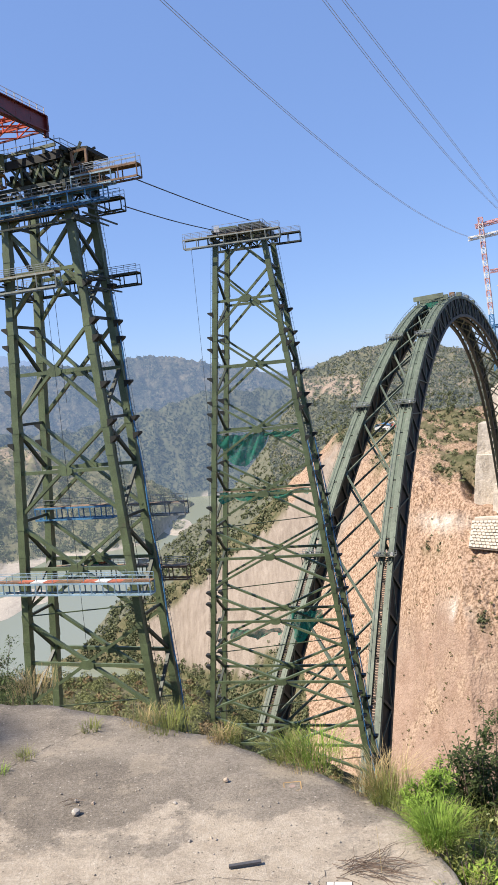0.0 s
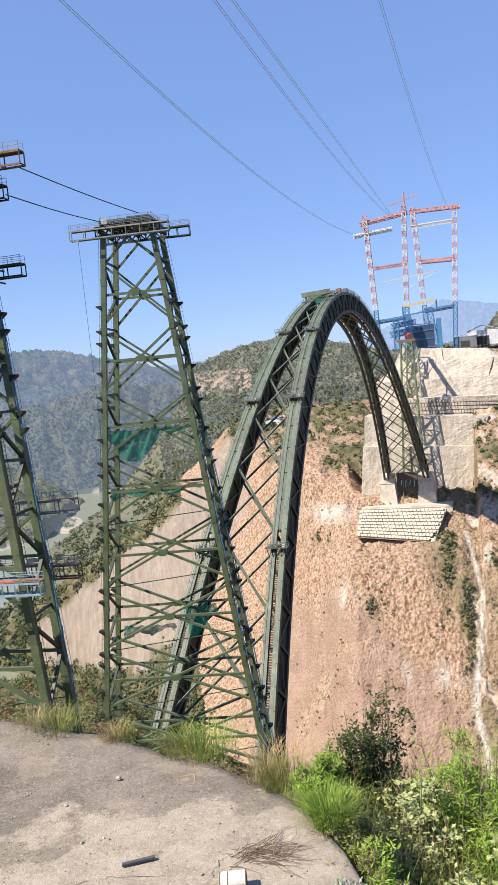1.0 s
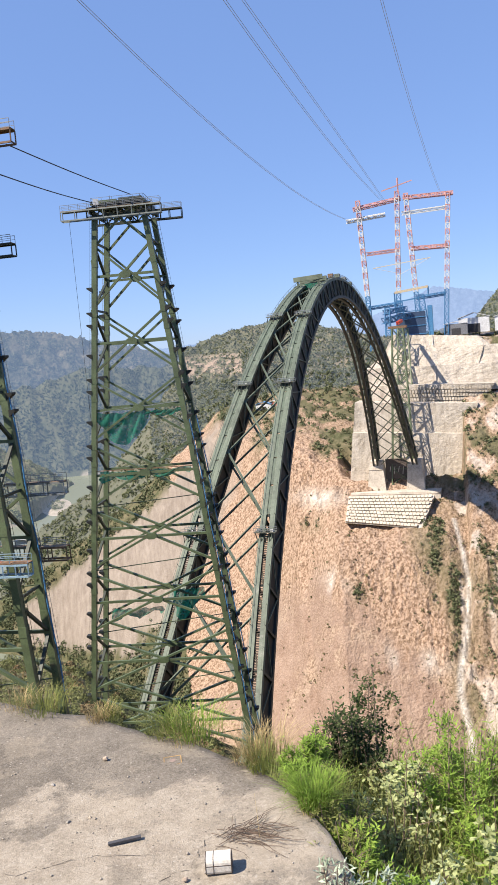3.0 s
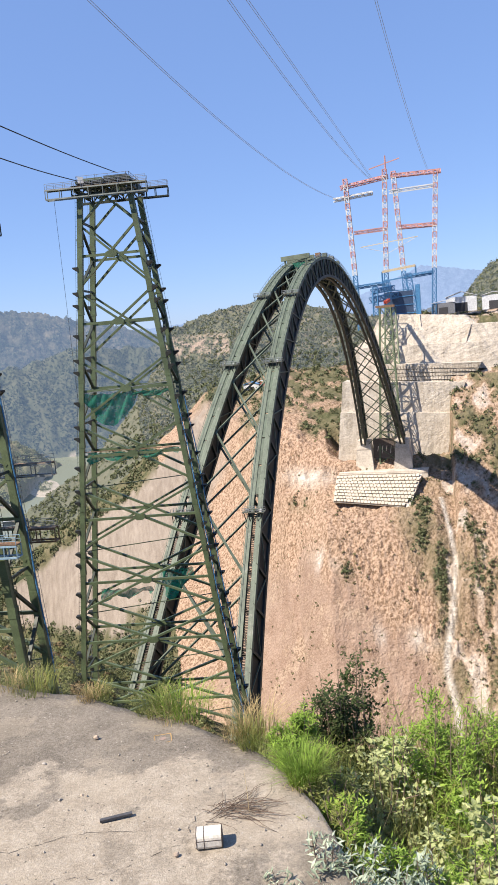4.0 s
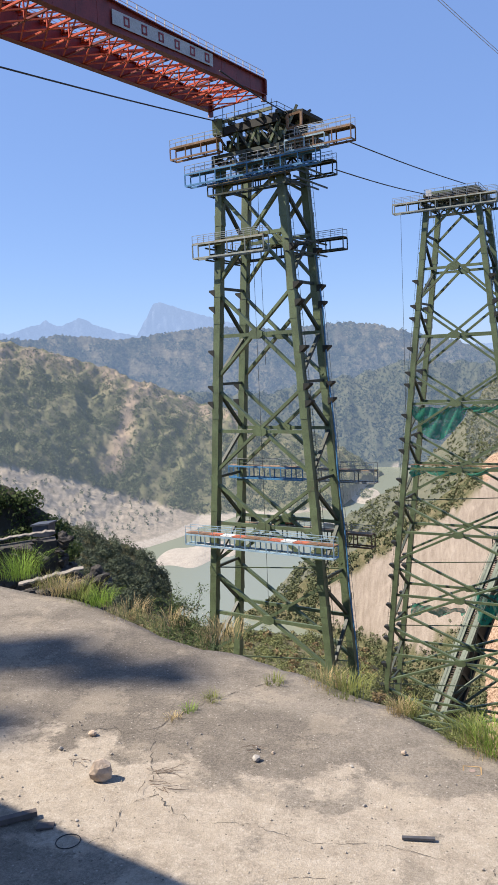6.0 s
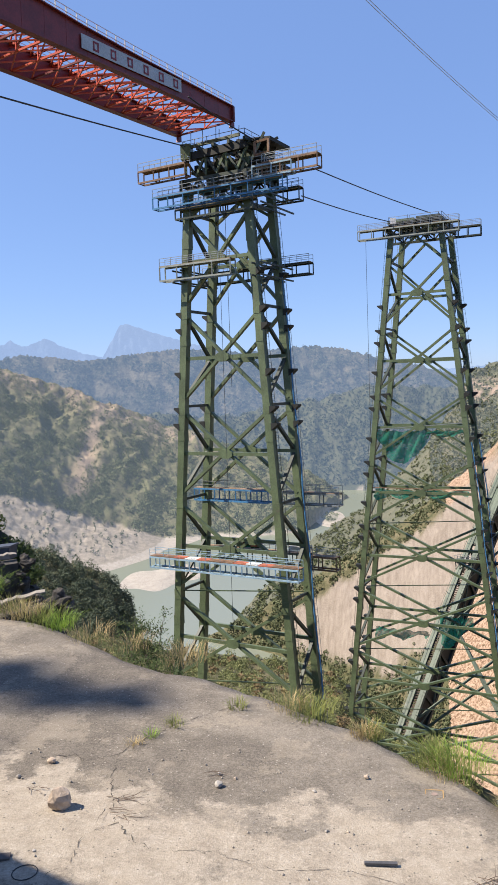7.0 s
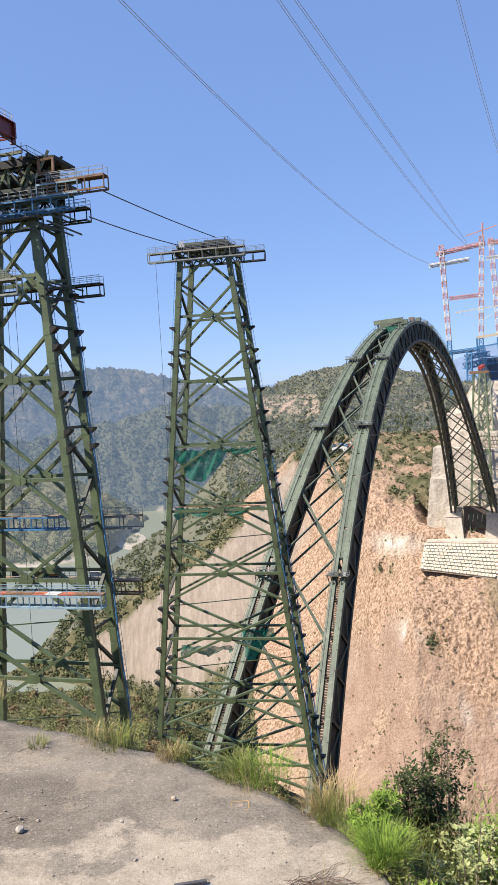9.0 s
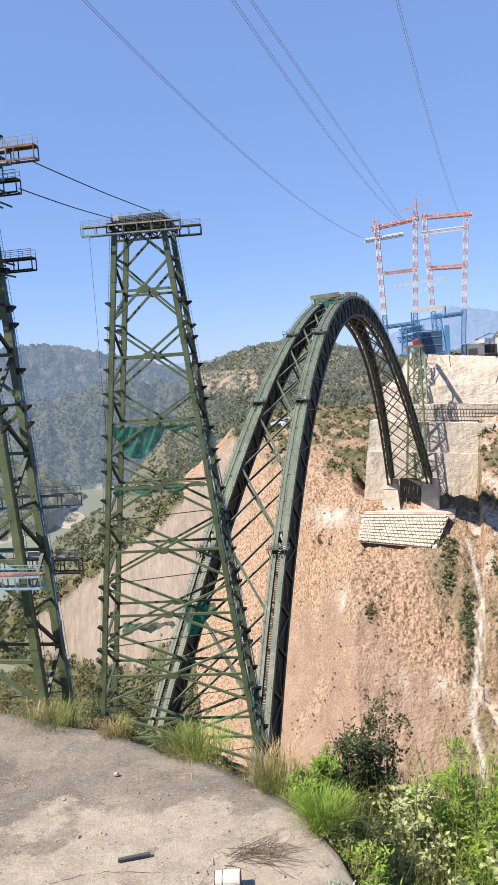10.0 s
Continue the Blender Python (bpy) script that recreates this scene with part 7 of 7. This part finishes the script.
# tall tree added out of view behind the yard wall, its crown placed to shade the apron
tree = thing("tree", (-25.76, -2.95, 0.0), "tall unseen leafy tree behind the yard wall, added to shade the apron", "tree")
BARK_BROWN = plain("brown_bark", (0.16, 0.115, 0.08), 0.9, 0, 0.3, 6.0, 40.0)
foot = Vector((-25.76, -2.95, -0.8))
fork = foot + Vector((0.6, 0.2, 19.0))
part("trunk", Build().tube([foot, foot.lerp(fork, 0.35) + Vector((0.15, 0.05, 0)), foot.lerp(fork, 0.7), fork], [0.34, 0.28, 0.22, 0.14], 10), BARK_BROWN, tree, smooth=True)
lr = random.Random(33)
lv = Build()
for c, rad, n in (((-22.31, -1.40, 24.0), 0.36, 75), ((-21.81, -1.25, 24.0), 0.36, 80), ((-21.36, -1.43, 24.0), 0.30, 60), ((-20.96, -1.53, 24.0), 0.22, 28), ((-21.71, -2.33, 24.0), 0.24, 85), ((-23.56, -2.35, 24.0), 0.90, 330), ((-24.76, -2.95, 24.0), 1.20, 480), ((-23.26, -1.95, 24.0), 0.50, 150)):
    c = Vector(c)
    mid = fork.lerp(c, 0.5) + Vector((0, 0, 0.6))
    part("limb", Build().tube([fork, mid, c], [0.1, 0.055, 0.015], 7), BARK_BROWN, tree, smooth=True)
    for _ in range(n):
        d = Vector((lr.gauss(0, 1), lr.gauss(0, 1), lr.gauss(0, 1))).normalized() * rad * lr.random() ** 0.45
        q = c + Vector((d.x, d.y, d.z * 0.7))
        u = Vector((lr.gauss(0, 1), lr.gauss(0, 1), lr.gauss(0, 0.5))).normalized()
        w = u.cross(Vector((lr.gauss(0, 0.5), lr.gauss(0, 0.5), 1))).normalized()
        L = lr.uniform(0.08, 0.17)
        k = len(lv.v)
        lv.v += [q - u * L, q + w * L * 0.45, q + u * L, q - w * L * 0.45]
        lv.f.append((k, k + 1, k + 2, k + 3))
tagged(part("crown", lv, DARK_LEAF, tree), kind="stuff")


# ---- cracks filled with dirt ----
DIRT = plain("crack_dirt", (0.1, 0.085, 0.068), 0.95, 0, 0.4, 30.0, 120.0)


def crack(points, width, seed, label):
    r = random.Random(seed)
    b = Build()
    rows = []
    for (x0, y0), (x1, y1) in zip(points, points[1:]):
        n = max(3, int(math.hypot(x1 - x0, y1 - y0) / 0.018))
        for k in range(n):
            x, y = x0 + (x1 - x0) * k / n + r.gauss(0, 0.006), y0 + (y1 - y0) * k / n + r.gauss(0, 0.006)
            an, w = math.atan2(y1 - y0, x1 - x0) + 1.57, width * r.uniform(0.1, 1.0) ** 1.5
            h = 0.012 * noise.noise(Vector((x * 1.3, y * 1.3, 0))) + 0.005 * noise.noise(Vector((x * 6, y * 6, 3))) + 0.002
            rows.append([(x - w * math.cos(an), y - w * math.sin(an), h), (x + w * math.cos(an), y + w * math.sin(an), h)])
    b.grid(rows)
    x, y = points[0]
    return single("crack", b, DIRT, (x, y, 0), label, "crack", "cracks in the apron", "structure")


crack([(-1.0, 4.02), (-1.15, 3.85), (-1.25, 3.74), (-1.36, 3.56), (-1.42, 3.4), (-1.38, 3.2), (-1.3, 3.0), (-1.22, 2.85), (-1.1, 2.72), (-1.0, 2.66)], 0.0035, 1, "ragged dirt-filled crack across the concrete")
crack([(-1.42, 3.4), (-1.55, 3.3), (-1.62, 3.36), (-1.8, 3.3)], 0.003, 2, "fine crack in the concrete")
crack([(-1.0, 2.66), (-0.8, 2.7), (-0.55, 2.62), (-0.3, 2.66), (-0.05, 2.6)], 0.0015, 3, "fine crack in the concrete")
crack([(-0.7, 2.4), (-0.45, 2.45), (-0.2, 2.41), (0.05, 2.5), (0.1, 2.62), (0.2, 2.72)], 0.0018, 4, "fine crack in the concrete")
crack([(-1.2, 2.85), (-1.32, 2.7), (-1.28, 2.55), (-1.36, 2.45)], 0.003, 5, "fine crack in the concrete")


# ---- things lying on the concrete ----
ROCK = plain("pale_rock", (0.48, 0.38, 0.29), 0.9, 0, 0.25, 12.0, 60.0, relief=0.01)
GREY_ROCK = plain("grey_rock", (0.4, 0.37, 0.33), 0.9, 0, 0.3, 20.0, 90.0, relief=0.006)


def stone(x, y, size, label, seed, material=ROCK, flat=0.7, group="loose stones"):
    r = random.Random(seed)
    v, f = ball(2)
    b = Build()
    off = Vector((r.uniform(0, 9), r.uniform(0, 9), r.uniform(0, 9)))
    cuts = [Vector((r.uniform(-1, 1), r.uniform(-1, 1), r.uniform(-0.4, 1))).normalized() for _ in range(6)]
    pts = []
    for c in v:
        p = Vector(c) * (1 + 0.25 * noise.noise(Vector(c) * 1.6 + off))
        for n in cuts:
            e = p.dot(n) - 0.72
            if e > 0:
                p = p - n * e
        pts.append(Vector((p.x * size / 2, p.y * size / 2 * 0.85, p.z * size / 2 * flat)))
    low = min(p.z for p in pts)
    b.v = [p + Vector((x, y, -low - size * 0.04)) for p in pts]
    b.f = [tuple(c) for c in f]
    return single("stone", b, material, (x, y, 0), label, "stone", group)


stone(-1.49, 2.9, 0.105, "angular pale brown rock lying on the concrete", 1, flat=0.95)
for k, (x, y, s) in enumerate(((-0.254, 3.33, 0.026), (-0.464, 3.18, 0.018), (-0.875, 3.17, 0.042), (-1.705, 3.27, 0.045), (-1.79, 3.12, 0.026), (-0.38, 2.89, 0.018), (0.03, 2.44, 0.022), (-1.7, 3.08, 0.015), (-0.9, 3.27, 0.02), (-0.82, 3.24, 0.018), (0.1, 2.46, 0.014), (-1.45, 2.6, 0.014), (-0.3, 2.9, 0.012))):
    stone(x, y, s, "small pale stone lying on the concrete", 20 + k, GREY_ROCK if k % 3 else ROCK)
# grit scattered over the slab
r = np.random.RandomState(12)
n = 900
gx, gy = r.uniform(-2.6, 0.5, n), r.uniform(2.15, 4.6, n)
keep = np.array([math.hypot(a, b) < apron_radius(math.degrees(math.atan2(a, b))) - 0.1 for a, b in zip(gx, gy)])
near_crack = np.exp(-((gx + 1.28 + 0.12 * np.sin(gy * 3)) / 0.08) ** 2) * (gy < 3.7) + 0.35
keep &= r.rand(n) < near_crack
P0 = np.stack([gx, gy, np.zeros(n) + 0.0], -1)[keep]
clumps("grit", P0, r.uniform(0.003, 0.011, len(P0)) , 1, plain("grit_stone", (0.36, 0.32, 0.27), 0.95, 0, 0.4, 40.0), "loose grit and chips scattered over the concrete", "grit", 13, 0.8, 0.3)

# white block with dark straps
m_b, ang_b = Vector((0.145, 2.465, 0)), radians(-8)
bx, by = Vector((math.cos(ang_b), math.sin(ang_b), 0)), Vector((-math.sin(ang_b), math.cos(ang_b), 0))
block = thing("strapped_bale", tuple(m_b), "small white rounded bale bound with thin dark straps", "bale")
RX, RZ = 0.031, 0.03


def round_block(scale, u0, u1):
    """A squat rounded bale lying along bx."""
    o = []
    for k in range(20):
        an = 2 * math.pi * k / 20
        c, q = math.cos(an), math.sin(an)
        o.append((RX * scale * math.copysign(abs(c) ** 0.6, c), RZ + RZ * scale * math.copysign(abs(q) ** 0.6, q)))
    return Build().prism(o, lambda d, z: m_b + bx * u0 + by * d + Vector((0, 0, z)), lambda d, z: m_b + bx * u1 + by * d + Vector((0, 0, z)))


part("body", round_block(1.0, -0.042, 0.042), plain("dusty_white", (0.72, 0.68, 0.6), 0.8, 0, 0.12, 25.0, 90.0, worn=(0.5, 0.4, 0.28)), block)
STRAP = plain("dark_strap", (0.09, 0.065, 0.05), 0.7)
for u in (-0.018, 0.041, -0.0435):
    part("strap", round_block(1.025, u, u + 0.0025), STRAP, block)
part("cross_strap", Build().box(m_b - by * 0.0305 + Vector((0, 0, 0.036)), (0.084, 0.002, 0.002), bx, by), STRAP, block)
part("end_face", round_block(0.9, 0.042, 0.0445), plain("dark_end", (0.12, 0.1, 0.085), 0.8), block)

# dark strip of wood
sb = Build().beam((-0.226, 2.7, 0.01), (-0.11, 2.712, 0.011), 0.015, 0.008)
single("wood_strip", sb, plain("dark_strip", (0.07, 0.07, 0.075), 0.7, 0, 0.3, 30.0, 90.0), (-0.17, 2.7, 0), "dark narrow strip of wood lying flat", "wood strip")
for k, (a, b, w) in enumerate((((-1.75, 2.5, 0.02), (-1.62, 2.6, 0.02), 0.03), ((-1.58, 2.53, 0.006), (-1.52, 2.55, 0.006), 0.04))):
    single("board_scrap", Build().beam(a, b, w, 0.02 if k == 0 else 0.008), plain("scrap_board", (0.12, 0.1, 0.09), 0.8), a, "dark scrap of board in the shaded corner", "board scrap", "scraps")
ring = [Vector((-1.42 + 0.045 * math.cos(t / 24 * 6.283), 2.47 + 0.045 * math.sin(t / 24 * 6.283), 0.004)) for t in range(25)]
single("wire_ring", Build().tube(ring, 0.0018, 5), CABLE, (-1.42, 2.47, 0), "thin ring of wire lying in the shade", "wire ring")

# brushwood
def twigs(name, x, y, spread, n, seed, label, rad=0.0014):
    r = random.Random(seed)
    b = Build()
    for _ in range(n):
        an = r.gauss(0.0, 0.5)
        p = Vector((x + r.uniform(-0.6, 0.6) * spread, y + r.uniform(-0.3, 0.3) * spread, 0.004 + r.random() * 0.012))
        pts = [p]
        for _s in range(4):
            an += r.uniform(-0.45, 0.45)
            p = p + Vector((math.cos(an), math.sin(an), r.uniform(-0.2, 0.2))) * spread * 0.22
            pts.append(Vector((p.x, p.y, max(0.003, p.z))))
        b.tube(pts, [rad, rad * 0.9, rad * 0.7, rad * 0.5, rad * 0.3], 4)
    return single(name, b, plain(name + "_bark", (0.13, 0.09, 0.065), 0.9, 0, 0.3, 20.0), (x, y, 0), label, "twigs", "dead twigs", "stuff" if n > 20 else "")


twigs("brushwood", 0.24, 2.63, 0.17, 52, 3, "dry tangled brushwood lying on the concrete")
twigs("twig", -0.93, 3.26, 0.08, 5, 4, "small dry twig on the concrete")
twigs("twig", -1.67, 3.02, 0.06, 6, 5, "small curled dead leaves and twig")
twigs("twig", -1.27, 3.0, 0.1, 9, 6, "dead stalks along a crack in the concrete")
twigs("twig", -1.25, 2.9, 0.12, 8, 7, "dead stalks along a crack in the concrete")
st = Build().tube([(0.302, 2.6, 0.0), (0.303, 2.62, 0.07), (0.3, 2.63, 0.15)], [0.0009, 0.0008, 0.0005], 4)
single("dry_stalk", st, STRAW, (0.302, 2.6, 0), "thin pale dry stalk standing in the brushwood", "stalk")

# survey mark
mark = thing("survey_mark", (0.03, 3.24, 0.0), "faded yellow painted square with a red centre", "painted mark")
YP = plain("faded_yellow", (0.4, 0.26, 0.11), 0.8, 0, 0.3, 20.0)
mc = Vector((0.03, 3.245, 0.0012 + 0.012 * noise.noise(Vector((0.03 * 1.3, 3.245 * 1.3, 0))) + 0.005 * noise.noise(Vector((0.03 * 6, 3.245 * 6, 3)))))
for a, b in (((-1, -1), (1, -1)), ((1, -1), (1, 1)), ((1, 1), (-1, 1)), ((-1, 1), (-1, -1))):
    part("side", Build().beam(mc + Vector((a[0] * 0.036, a[1] * 0.036, 0)), mc + Vector((b[0] * 0.036, b[1] * 0.036, 0)), 0.0045, 0.001), YP, mark)
part("centre", Build().tube([mc, mc + Vector((0, 0, 0.0012))], 0.013, 12), plain("faded_red_dot", (0.3, 0.22, 0.18), 0.8), mark)
